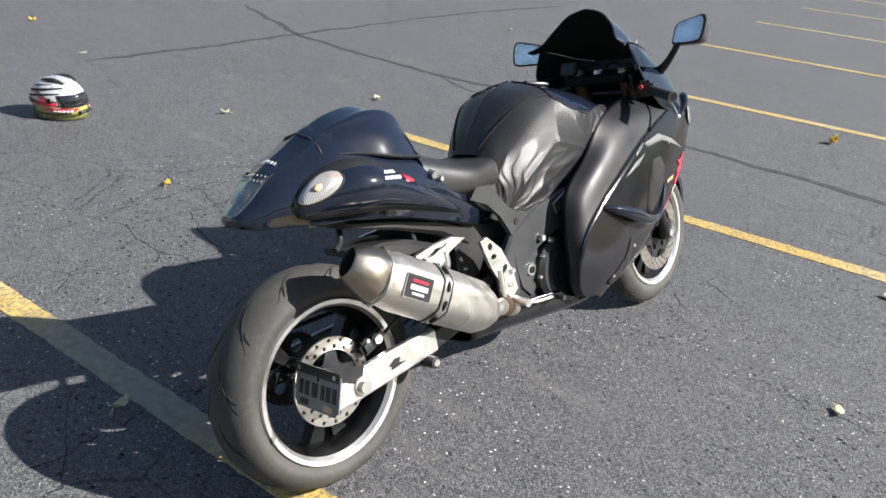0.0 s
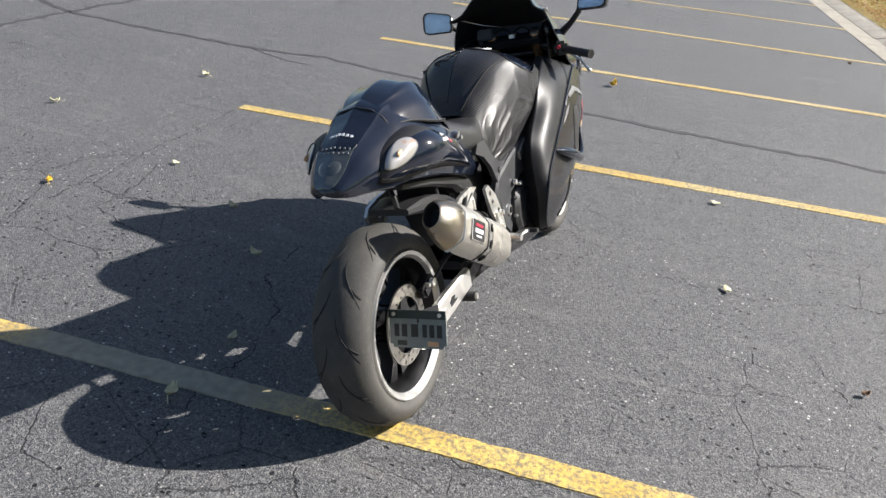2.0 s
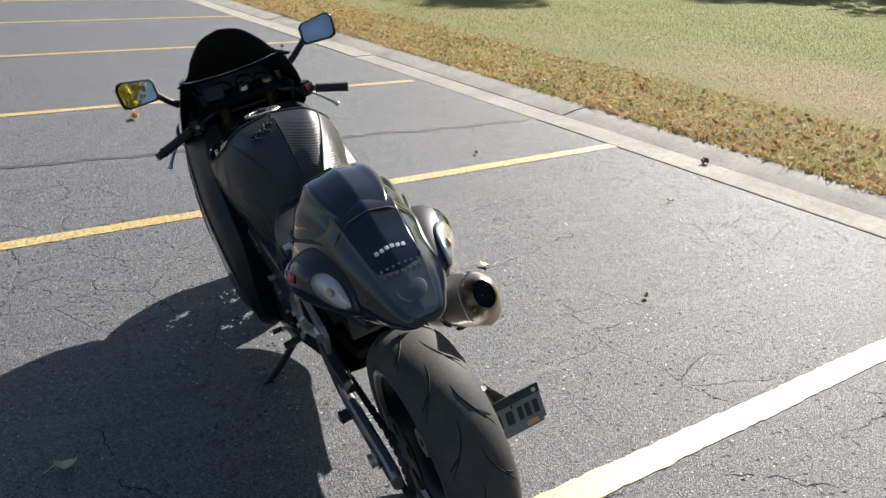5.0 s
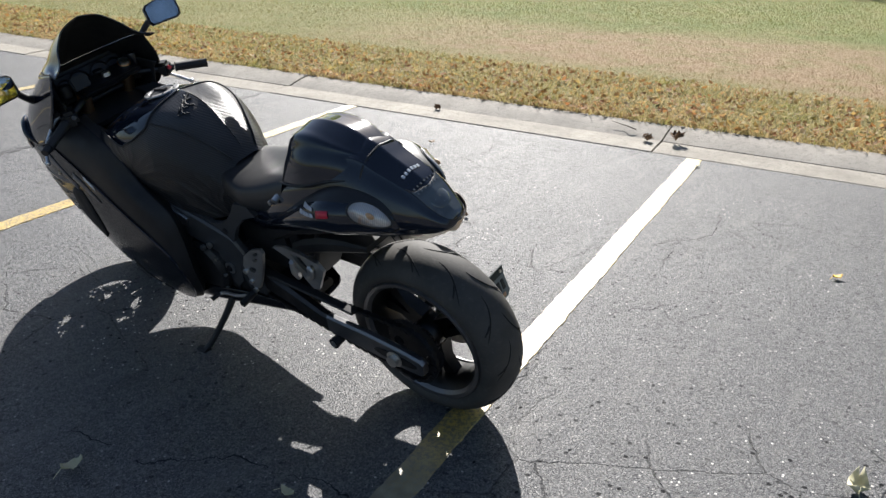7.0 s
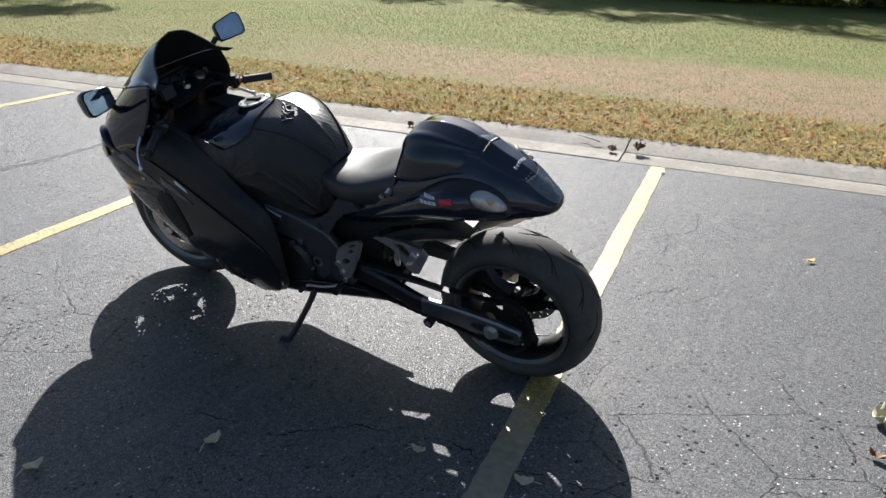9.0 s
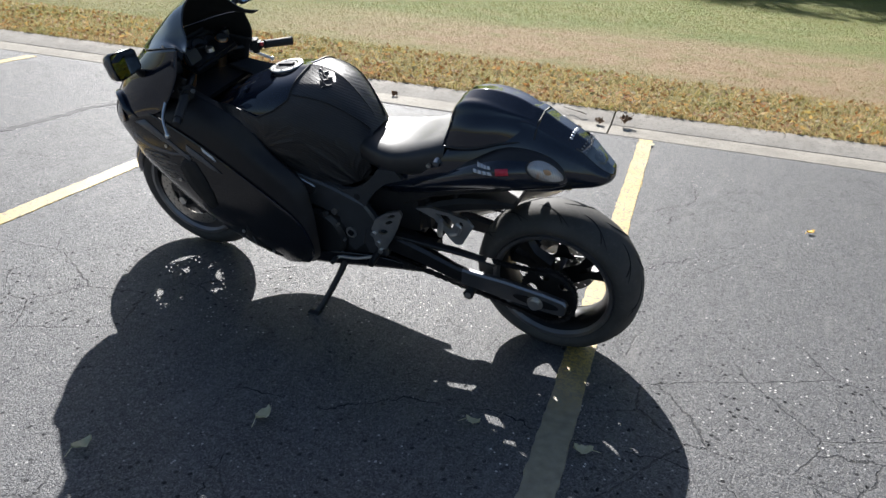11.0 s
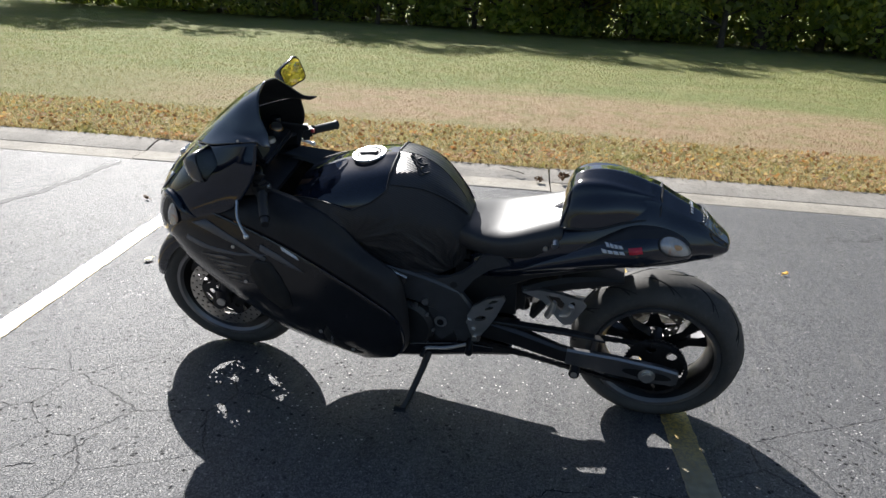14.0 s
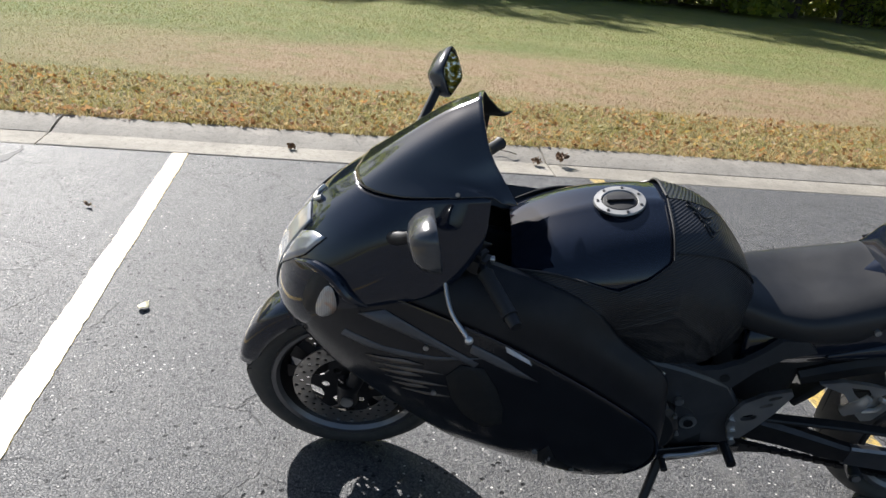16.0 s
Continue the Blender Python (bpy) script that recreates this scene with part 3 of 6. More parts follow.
# Darker copy of the polished metal, standing for shade on the left side.
SHADED = metal_material("shaded_side_metal", (0.24, 0.24, 0.25), 0.45)
RING = metal_material("dull_ring_metal", (0.34, 0.34, 0.34), 0.55)
CAST = metal_material("cast_aluminium", (0.62, 0.61, 0.59), 0.42)
STEEL = metal_material("brushed_steel", (0.66, 0.63, 0.58), 0.42, True)
SATIN = metal_material("dark_satin_metal", (0.060, 0.060, 0.064), 0.5)
FRAME = plastic_material("dark_painted_frame", (0.042, 0.043, 0.046), 0.32)
SPAR = metal_material("satin_grey_frame_metal", (0.42, 0.42, 0.42), 0.38)
RIM = metal_material("black_wheel_metal", (0.045, 0.045, 0.047), 0.38)
DISC = metal_material("brake_disc_steel", (0.58, 0.55, 0.51), 0.34)
GOLD = metal_material("gold_fork_metal", (0.85, 0.50, 0.24), 0.34)
BURNT = metal_material("burnt_steel", (0.30, 0.20, 0.12), 0.42)
LENS = lens_material("clear_ribbed_lens", (0.40, 0.385, 0.37), (0.50, 0.25, 0.12), 420.0)
LAMP = lens_material("clear_headlamp", (0.34, 0.35, 0.37), (0.50, 0.51, 0.53), 24.0)
SMOKE = lens_material("smoked_lens", (0.085, 0.095, 0.096), (0.13, 0.14, 0.142), 30.0)
DOT = plastic_material("dull_lamp_dot", (0.115, 0.122, 0.125), 0.3)
SCREEN = Mat("black_smoked_screen", 0.10, 0.0, (0.014, 0.016, 0.020)).set("Coat Weight", 1.0).set("Coat Roughness", 0.03).m
MIRROR = Mat("mirror_glass", 0.015, 1.0, (0.90, 0.93, 0.95)).m
WHITE = plastic_material("white_print", (0.60, 0.61, 0.64), 0.4)
STRIPE = plastic_material("pale_grey_print", (0.15, 0.15, 0.155), 0.35)
STROKE = plastic_material("dim_bronze_print", (0.135, 0.110, 0.090), 0.4)
GREYPRINT = plastic_material("grey_print", (0.085, 0.085, 0.09), 0.35)
RED = plastic_material("red_print", (0.52, 0.028, 0.055), 0.35)
PEACH = plastic_material("peach_print", (0.50, 0.30, 0.16), 0.4)
PLATE = plastic_material("weathered_plate", (0.150, 0.170, 0.165), 0.42)
PLATEINK = plastic_material("plate_ink", (0.012, 0.014, 0.014), 0.5)

# ---- motorcycle: tools ----
LEAN = pose(-0.999, 1.457, 0.002, 0, 0, 88.89) @ pose(0, 0, 0, -15.79, 0, 0)   # rear axle's foot; x ahead, y to its left
bike = tagged(empty("motorcycle", LEAN), "black sport motorcycle with carbon-look tank cover leaning on its kickstand", "motorcycle")


def spline(p, t):
    """Catmull-Rom through the rows of p at t in 0..1 (end slopes carried on)."""
    n = len(p) - 1
    t = np.clip(np.asarray(t, float), 0, 1) * n
    i = np.minimum(t.astype(int), n - 1)
    f = (t - i).reshape(-1, *([1] * (p.ndim - 1)))
    q = np.concatenate([2 * p[:1] - p[1:2], p, 2 * p[-1:] - p[-2:-1]])
    a, b, c, d = q[i], q[i + 1], q[i + 2], q[i + 3]
    return 0.5 * (2 * b + (c - a) * f + (2 * a - 5 * b + 4 * c - d) * f ** 2 + (3 * b - a - 3 * c + d) * f ** 3)


def ridged(rows, col, nears):
    """Tightens a net into a ridge along one of its columns; 0.5 keeps it round, less makes it crisp."""
    out = []
    for row, near in zip(rows, nears):
        a, b, c = (Vector(p) for p in row[col - 1:col + 2])
        out.append(list(row[:col]) + [tuple(b.lerp(a, near)), tuple(b), tuple(b.lerp(c, near))] + list(row[col + 1:]))
    return out


class Skin:
    """A smooth sheet through a small net of points; u runs down the rows, v along them."""

    def __init__(self, rows, side=1):
        self.net = np.array(rows, float) * np.array((1, side, 1))
        self.side = side
        g = np.linspace(0, 1, 49)
        self.grid = self.points(g, g)

    def points(self, us, vs):
        a = spline(self.net, us)
        return np.swapaxes(spline(np.swapaxes(a, 0, 1), vs), 0, 1)

    def at(self, u, v, off=0.0):
        e = 1e-3
        u, v = min(max(u, 2 * e), 1 - 2 * e), min(max(v, 2 * e), 1 - 2 * e)
        p = self.points([u - e, u, u + e], [v - e, v, v + e])
        n = np.cross(p[2, 1] - p[0, 1], p[1, 2] - p[1, 0])
        n /= np.linalg.norm(n) + 1e-12
        if n[1] * self.side < 0 or (abs(n[1]) < 0.05 and n[2] < 0):
            n = -n
        return Vector(p[1, 1] + n * off)

    def find(self, a, b, axes=(0, 2)):
        """u, v where the sheet passes a, b on two axes."""
        d = (self.grid[:, :, axes[0]] - a) ** 2 + (self.grid[:, :, axes[1]] - b) ** 2
        i, j = np.unravel_index(np.argmin(d), d.shape)
        u, v = i / 48, j / 48
        for _ in range(4):
            e = 1e-3
            p = self.points([u, min(u + e, 1)], [v, min(v + e, 1)])[:, :, list(axes)]
            du, dv = (p[1, 0] - p[0, 0]) / e, (p[0, 1] - p[0, 0]) / e
            det = du[0] * dv[1] - du[1] * dv[0]
            if abs(det) < 1e-9:
                break
            r = np.array((a, b)) - p[0, 0]
            u = min(max(u + (r[0] * dv[1] - r[1] * dv[0]) / det, 0), 0.998)
            v = min(max(v + (du[0] * r[1] - du[1] * r[0]) / det, 0), 0.998)
        return u, v

    def mesh(self, nu=24, nv=24, u0=0, u1=1, v0=0, v1=1, off=0.0, bm=None, wave=None):
        bm = bm or bmesh.new()
        us, vs = np.linspace(u0, u1, nu), np.linspace(0 if callable(v0) else v0, v1, nv)
        p = self.points(us, vs) if not callable(v0) else np.stack([self.points([u], np.linspace(v0(u), v1, nv))[0] for u in us])
        if off or wave:
            n = np.cross(np.gradient(p, axis=0), np.gradient(p, axis=1))
            n /= np.linalg.norm(n, axis=2, keepdims=True) + 1e-9
            flip = np.where(n[:, :, 1:2] * self.side + 0.6 * n[:, :, 2:3] < 0, -1, 1)
            h = np.full((nu, nv, 1), off)
            if wave:
                h = h + np.array([[[wave(u, v)] for v in vs] for u in us])
            p = p + n * flip * h
        q = [[bm.verts.new(p[i, j]) for j in range(nv)] for i in range(nu)]
        for i in range(nu - 1):
            for j in range(nv - 1):
                bm.faces.new((q[i][j], q[i + 1][j], q[i + 1][j + 1], q[i][j + 1]))
        return bm


def rows_of(stations):
    return [[(x, y, z) for y, z in yz] for x, yz in stations]


def shell(ob, thick=0.004):
    """Gives a sheet its thickness, inwards."""
    m = ob.modifiers.new("thickness", "SOLIDIFY")
    m.thickness, m.offset = thick, -1
    return ob


def both(skin_rows, nu=28, nv=24, **kw):
    """A sheet and its mirror image, joined along the middle."""
    bm = Skin(skin_rows, 1).mesh(nu, nv, **kw)
    Skin(skin_rows, -1).mesh(nu, nv, bm=bm, **kw)
    bmesh.ops.remove_doubles(bm, verts=bm.verts, dist=0.0008)
    return bm


def decal(name, skin, outline, material, parent, off=0.0025, axes=(0, 2), thick=0.0015, cuts=2, label="", uv=False):
    """A thin raised shape that follows a sheet."""
    bm = bmesh.new()
    vs = [bm.verts.new((a, b, 0)) for a, b in outline]
    es = [bm.edges.new((vs[i], vs[(i + 1) % len(vs)])) for i in range(len(vs))]
    bmesh.ops.triangle_fill(bm, edges=es, use_beauty=True)
    if cuts:
        bmesh.ops.subdivide_edges(bm, edges=bm.edges[:], cuts=cuts, use_grid_fill=True)
    for v in bm.verts:
        u = (v.co.x, v.co.y) if uv else skin.find(v.co.x, v.co.y, axes)
        v.co = skin.at(*u, off)
    ob = part(name, bm, material, parent, label)
    return shell(ob, thick)


def oval(cx, cy, rx, ry, n=20, tilt=0.0, egg=0.0):
    pts = []
    for k in range(n):
        a = 6.2832 * k / n
        x, y = rx * math.cos(a), ry * math.sin(a) * (1 + egg * math.cos(a))
        pts.append((cx + x * math.cos(tilt) - y * math.sin(tilt), cy + x * math.sin(tilt) + y * math.cos(tilt)))
    return pts


def sweep(points, radii, sides=10, flat=1.0, bm=None, smooth=6, caps=True):
    """A tube through points; radii a number, or one for each point; flat squeezes it across."""
    bm = bm or bmesh.new()
    p = np.array(points, float)
    r = np.array(radii if hasattr(radii, "__len__") else [radii] * len(p), float)
    if smooth and len(p) > 2:
        t = np.linspace(0, 1, (len(p) - 1) * smooth + 1)
        p, r = spline(p, t), spline(r, t)
    rings, up = [], None
    for i in range(len(p)):
        d = Vector(p[min(i + 1, len(p) - 1)] - p[max(i - 1, 0)]).normalized()
        if up is None:
            up = Vector((0, 0, 1)) if abs(d.z) < 0.9 else Vector((1, 0, 0))
        a = up.cross(d).normalized()
        up = d.cross(a).normalized()
        rings.append([bm.verts.new(Vector(p[i]) + (a * math.cos(6.2832 * k / sides) * flat + up * math.sin(6.2832 * k / sides)) * r[i]) for k in range(sides)])
    for a, b in zip(rings[:-1], rings[1:]):
        for k in range(sides):
            bm.faces.new((a[k], a[(k + 1) % sides], b[(k + 1) % sides], b[k]))
    if caps:
        bm.faces.new(rings[0][::-1])
        bm.faces.new(rings[-1])
    return bm


def beam(points, sizes, bm=None, round_off=0.25):
    """A rounded box section along points; sizes are (across y, height) for each."""
    bm = bm or bmesh.new()
    rings = []
    for i, ((x, y, z), (w, h)) in enumerate(zip(points, sizes)):
        a, b = points[max(i - 1, 0)], points[min(i + 1, len(points) - 1)]
        d = Vector((b[0] - a[0], 0, b[2] - a[2])).normalized()
        n = Vector((-d.z, 0, d.x))
        c = min(w, h) * round_off
        ring = []
        for sy, sz in ((-w / 2, -h / 2 + c), (-w / 2, h / 2 - c), (-w / 2 + c, h / 2), (w / 2 - c, h / 2), (w / 2, h / 2 - c), (w / 2, -h / 2 + c), (w / 2 - c, -h / 2), (-w / 2 + c, -h / 2)):
            ring.append(bm.verts.new(Vector((x, y + sy, z)) + n * sz))
        rings.append(ring)
    for a, b in zip(rings[:-1], rings[1:]):
        for k in range(8):
            bm.faces.new((a[k], a[(k + 1) % 8], b[(k + 1) % 8], b[k]))
    bm.faces.new(rings[0][::-1])
    bm.faces.new(rings[-1])
    return bm


def lathe(profile, segments=64, bm=None, closed=False, at=(0, 0, 0)):
    """Turns (y, r) points about the y axis through at."""
    bm = bm or bmesh.new()
    rings = []
    for y, r in profile:
        rings.append([bm.verts.new((at[0] + r * math.cos(6.2832 * k / segments), at[1] + y, at[2] + r * math.sin(6.2832 * k / segments))) for k in range(segments)])
    pairs = list(zip(rings[:-1], rings[1:])) + ([(rings[-1], rings[0])] if closed else [])
    for a, b in pairs:
        for k in range(segments):
            bm.faces.new((a[k], a[(k + 1) % segments], b[(k + 1) % segments], b[k]))
    return bm


def plate(outline, y0, y1, holes=(), bm=None, bevel=0.002):
    """A flat plate in the x-z plane, with holes through it."""
    bm = bm or bmesh.new()
    edges = []
    for loop in (outline, *holes):
        vs = [bm.verts.new((x, y0, z)) for x, z in loop]
        edges += [bm.edges.new((vs[i], vs[(i + 1) % len(vs)])) for i in range(len(vs))]
    faces = [g for g in bmesh.ops.triangle_fill(bm, edges=edges, use_beauty=True)["geom"] if isinstance(g, bmesh.types.BMFace)]
    out = bmesh.ops.extrude_face_region(bm, geom=faces)
    for g in out["geom"]:
        if isinstance(g, bmesh.types.BMVert):
            g.co.y = y1
    return bm


def bolt(name, at, r, h, parent, axis="Y", material=None, sign=1):
    bm = bmesh.new()
    rot = {"Y": Matrix.Rotation(math.pi / 2, 4, "X"), "Z": Matrix.Identity(4), "X": Matrix.Rotation(math.pi / 2, 4, "Y")}[axis]
    bmesh.ops.create_cone(bm, cap_ends=True, segments=12, radius1=r, radius2=r * 0.85, depth=h, matrix=Matrix.Translation(at) @ rot)
    return part(name, bm, material or CAST, parent)


def disc_with_holes(rows, r0, r1, count, hole, thick, y):
    """A drilled brake disc: rings of cells, each with a round hole."""
    bm = bmesh.new()
    edges = [r0 + (r1 - r0) * k / rows for k in range(rows + 1)]
    for side in (-thick / 2, thick / 2):
        for k in range(rows):
            ra, rb = edges[k], edges[k + 1]
            for c in range(count):
                a0, a1 = 6.2832 * c / count, 6.2832 * (c + 1) / count
                am, rm = (a0 + a1) / 2, (ra + rb) / 2
                solid = (c + k) % 2 == 0
                outer = [(ra, a0), (ra, am), (ra, a1), (rm, a1), (rb, a1), (rb, am), (rb, a0), (rm, a0)]
                pts = [(r * math.cos(a), r * math.sin(a)) for r, a in outer]
                vs = [bm.verts.new((p[0], y + side, p[1])) for p in pts]
                if solid:
                    bm.faces.new(vs)
                    continue
                cx, cz = rm * math.cos(am), rm * math.sin(am)
                inner = []
                for p in pts:
                    d = math.hypot(p[0] - cx, p[1] - cz)
                    inner.append(bm.verts.new((cx + (p[0] - cx) / d * hole, y + side, cz + (p[1] - cz) / d * hole)))
                for q in range(8):
                    bm.faces.new((vs[q], vs[(q + 1) % 8], inner[(q + 1) % 8], inner[q]))
    bmesh.ops.remove_doubles(bm, verts=bm.verts, dist=0.0003)
    for r in (r0, r1):
        lathe([(y - thick / 2, r), (y + thick / 2, r)], count * 2, bm)
    return bm


# ---- motorcycle: wheels ----
def spoke(bm, angle, r0, r1, wide0, wide1, depth0, depth1):
    """One broad wheel spoke that forks a little towards the rim."""
    c, s = math.cos(angle), math.sin(angle)
    for fork in (-1, 1):
        ring = []
        for r, w, d, side in ((r0, wide0, depth0, 0.2), ((r0 + r1) / 2, wide0 * 0.55, (depth0 + depth1) / 2, 0.35), (r1, wide1 * 0.62, depth1, 0.75)):
            off = fork * wide1 * side * 0.55
            quad = []
            for a, b in ((-w / 2, -d), (w / 2, -d), (w / 2, d), (-w / 2, d)):
                x, z = r, off + a * 0.8
                quad.append(bm.verts.new((x * c - z * s, b, x * s + z * c)))
            ring.append(quad)
        for p, q in zip(ring[:-1], ring[1:]):
            for k in range(4):
                bm.faces.new((p[k], p[(k + 1) % 4], q[(k + 1) % 4], q[k]))


def wheel(name, parent, m, half, r_out, r_rim, spokes, turn, label):
    """Rim with spokes as the part; tyre, lip and grooves hang on it."""
    bm = bmesh.new()
    w = half * 0.86
    lathe([(-w, r_rim - 0.006), (-w + 0.012, r_rim - 0.014), (-w + 0.03, r_rim - 0.032), (-0.01, r_rim - 0.042), (0.01, r_rim - 0.042), (w - 0.03, r_rim - 0.032), (w - 0.012, r_rim - 0.014), (w, r_rim - 0.006), (w - 0.01, r_rim + 0.004), (-w + 0.01, r_rim + 0.004)], 72, bm, True)
    rim = part(name, bm, RIM, parent, label)
    rim.matrix_basis = m
    part("hub", lathe([(-0.055, 0.012), (-0.055, 0.040), (-0.035, 0.052), (0.035, 0.052), (0.055, 0.040), (0.055, 0.012)], 40, None, True), RIM, rim)
    for k in range(spokes):
        bm = bmesh.new()
        spoke(bm, turn + 6.2832 * k / spokes, 0.045, r_rim - 0.034, 0.058, 0.110, 0.026, 0.018)
        part("spoke", bm, RIM, rim)
    for s in (-1, 1):
        lip = lathe([(s * (w - 0.006), r_rim - 0.018), (s * (w + 0.006), r_rim - 0.009), (s * (w + 0.008), r_rim + 0.003), (s * (w - 0.004), r_rim + 0.007)], 72, None, True)
        # The left lip is coloured darker, as that side lies in shade.
        part("rim_lip", lip, SILVER if s < 0 else SHADED, rim, "polished silver rim lip" if s < 0 else "metal rim lip coloured darker for the shaded side")
    h = half
    prof = [(-0.80 * h, r_rim), (-0.91 * h, r_rim + 0.012), (-0.985 * h, r_rim + 0.27 * (r_out - r_rim)), (-1.0 * h, r_rim + 0.38 * (r_out - r_rim)), (-0.955 * h, r_rim + 0.52 * (r_out - r_rim)), (-0.83 * h, r_rim + 0.69 * (r_out - r_rim)), (-0.64 * h, r_rim + 0.84 * (r_out - r_rim)), (-0.42 * h, r_rim + 0.94 * (r_out - r_rim)), (-0.2 * h, r_rim + 0.987 * (r_out - r_rim))]
    prof = prof + [(0, r_out)] + [(-y, r) for y, r in reversed(prof)]
    tyre = part("tyre", lathe(prof, 96), RUBBER, rim, "black sport tyre with curved grooves", sharp=60)
    ys, rs = np.array([p[0] for p in prof]), np.array([p[1] for p in prof])
    # long swept grooves and short ones between them, cut as dark strips into the tread
    for k in range(12):
        for s in (-1, 1):
            base = 6.2832 * (k + (0.5 if s > 0 else 0)) / 12
            for y0, y1, a0, a1, bow in ((0.14, 0.80, 0.0, 0.44, 0.20), (0.50, 0.86, 0.26, 0.37, 0.03)):
                pts = []
                for q in range(9):
                    f = q / 8
                    y = s * h * (y0 + (y1 - y0) * f - bow * math.sin(math.pi * f) * (1 - f))
                    a = base + (a0 + (a1 - a0) * f)
                    r = float(np.interp(y, ys, rs)) - 0.0010
                    pts.append((r * math.cos(a), y, r * math.sin(a)))
                wide = [0.0007 + 0.0025 * math.sin(math.pi * (0.08 + 0.84 * q / 8)) for q in range(9)]
                part("tread_groove", sweep(pts, wide, 5, smooth=0), GROOVE, tyre)
    return rim


REAR = (0.018, -0.004, 0.308)
rear_wheel = wheel("rear_wheel", bike, Matrix.Translation(REAR), 0.092, 0.308, 0.221, 3, 0.5, "black alloy rear wheel with polished lip")
HEAD_TOP, AXLE = Vector((1.455, 0, 0.93)), Vector((1.69, 0, 0.298))
STEER = radians(2)
rake = (HEAD_TOP - AXLE).normalized()
turned = Matrix.Translation(HEAD_TOP + Vector((0.014, -0.024, -0.003))) @ Matrix.Rotation(STEER, 4, rake) @ Matrix.Translation(-HEAD_TOP)
fork = empty("front_fork", turned, bike)
front_wheel = wheel("front_wheel", bike, turned @ Matrix.Translation(AXLE), 0.060, 0.300, 0.216, 3, 0.2, "black alloy front wheel with polished lip")

part("brake_disc", disc_with_holes(2, 0.086, 0.122, 36, 0.0056, 0.006, -0.072), DISC, rear_wheel, "drilled steel brake disc")
star = [((0.090 if q % 4 < 2 else 0.056) * math.cos(6.2832 * q / 20), (0.090 if q % 4 < 2 else 0.056) * math.sin(6.2832 * q / 20)) for q in range(20)]
part("disc_carrier", plate(star, -0.066, -0.071), SATIN, rear_wheel, "dark five-armed disc carrier")
for s in (-1, 1):
    part("brake_disc", disc_with_holes(3, 0.108, 0.157, 48, 0.0062, 0.005, s * 0.066), DISC, front_wheel, "drilled steel brake disc")
    star = [((0.112 if q % 4 < 2 else 0.080) * math.cos(6.2832 * q / 24), (0.112 if q % 4 < 2 else 0.080) * math.sin(6.2832 * q / 24)) for q in range(24)]
    part("disc_carrier", plate(star, s * 0.062, s * 0.067, [oval(0.066 * math.cos(6.2832 * q / 6), 0.066 * math.sin(6.2832 * q / 6), 0.012, 0.012, 10) for q in range(6)]), SATIN, front_wheel)

# sprocket and chain on the left side
teeth = []
for k in range(84):
    a = 6.2832 * k / 84
    r = 0.108 if k % 2 else 0.100
    teeth.append((r * math.cos(a), r * math.sin(a)))
windows = [oval(0.066 * math.cos(6.2832 * k / 5), 0.066 * math.sin(6.2832 * k / 5), 0.020, 0.020, 12) for k in range(5)]
part("sprocket", plate(teeth, 0.100, 0.106, windows), SATIN, rear_wheel, "dark toothed rear sprocket")
CHAIN_Y = 0.133


def chain():
    bm = bmesh.new()
    c0, c1, r0, r1 = Vector((REAR[0], REAR[2])), Vector((0.66, 0.365)), 0.106, 0.045
    path = []
    d = (c1 - c0).normalized()
    n = Vector((-d.y, d.x))
    for k in range(40):
        path.append((c0 + n * r0).lerp(c1 + n * r1, k / 39))
    for k in range(40):
        path.append((c1 - n * r1).lerp(c0 - n * r0, k / 39))
    for k in range(1, 26):
        a = math.pi * k / 26
        path.append(c0 - n * r0 * math.cos(a) - d * r0 * math.sin(a))
    for k, p in enumerate(path):
        q = path[(k + 1) % len(path)]
        m = (p + q) / 2
        ang = math.atan2(q.y - p.y, q.x - p.x)
        w = 0.017 if k % 2 else 0.011
        bmesh.ops.create_cube(bm, size=1, matrix=Matrix.Translation((m.x, CHAIN_Y, m.y)) @ Matrix.Rotation(-ang, 4, "Y") @ Matrix.Diagonal(((q - p).length * 1.25, w, 0.013, 1)))
    return bm


tagged(part("chain", chain(), SATIN, bike, "dark drive chain"), kind="stuff")

# ---- motorcycle: swingarm, axle, plate ----
for s in (-1, 1):
    bm = beam([(0.68, s * 0.115, 0.385), (0.50, s * 0.135, 0.365), (0.36, s * 0.150, 0.335), (0.30, s * 0.150, 0.325)], [(0.045, 0.09), (0.045, 0.075), (0.034, 0.065), (0.032, 0.06)])
    arm = part("swingarm", bm, SATIN, bike, "black swingarm")
    # Left extension takes the shaded-side colour in place of the polished one.
    ext = part("swingarm_extension", beam([(0.33, s * 0.155, 0.330), (0.16, s * 0.155, 0.318), (0.02, s * 0.155, 0.305), (-0.05, s * 0.155, 0.298), (-0.062, s * 0.155, 0.297)], [(0.026, 0.070), (0.028, 0.082), (0.028, 0.080), (0.028, 0.070), (0.026, 0.046)]), SILVER if s < 0 else SHADED, bike, "polished aluminium swingarm extension" if s < 0 else "swingarm extension coloured darker for the shaded side")
    slot = plate(oval(0.0, 0, 0.085, 0.017, 24), s * 0.1685, s * 0.1715)
    so = part("axle_slot", slot, SATIN if s > 0 else SILVER, ext)
    so.matrix_basis = pose(0.045, 0, 0.306, 0, -4, 0)
    bolt("axle_nut", (0.045, s * 0.180, 0.306), 0.020, 0.022, bike, material=CAST)
    bolt("axle_washer", (0.045, s * 0.173, 0.306), 0.030, 0.006, bike, material=STEEL)
    bolt("spool", (0.294, s * 0.172, 0.279), 0.020, 0.045, bike, material=BLACK)
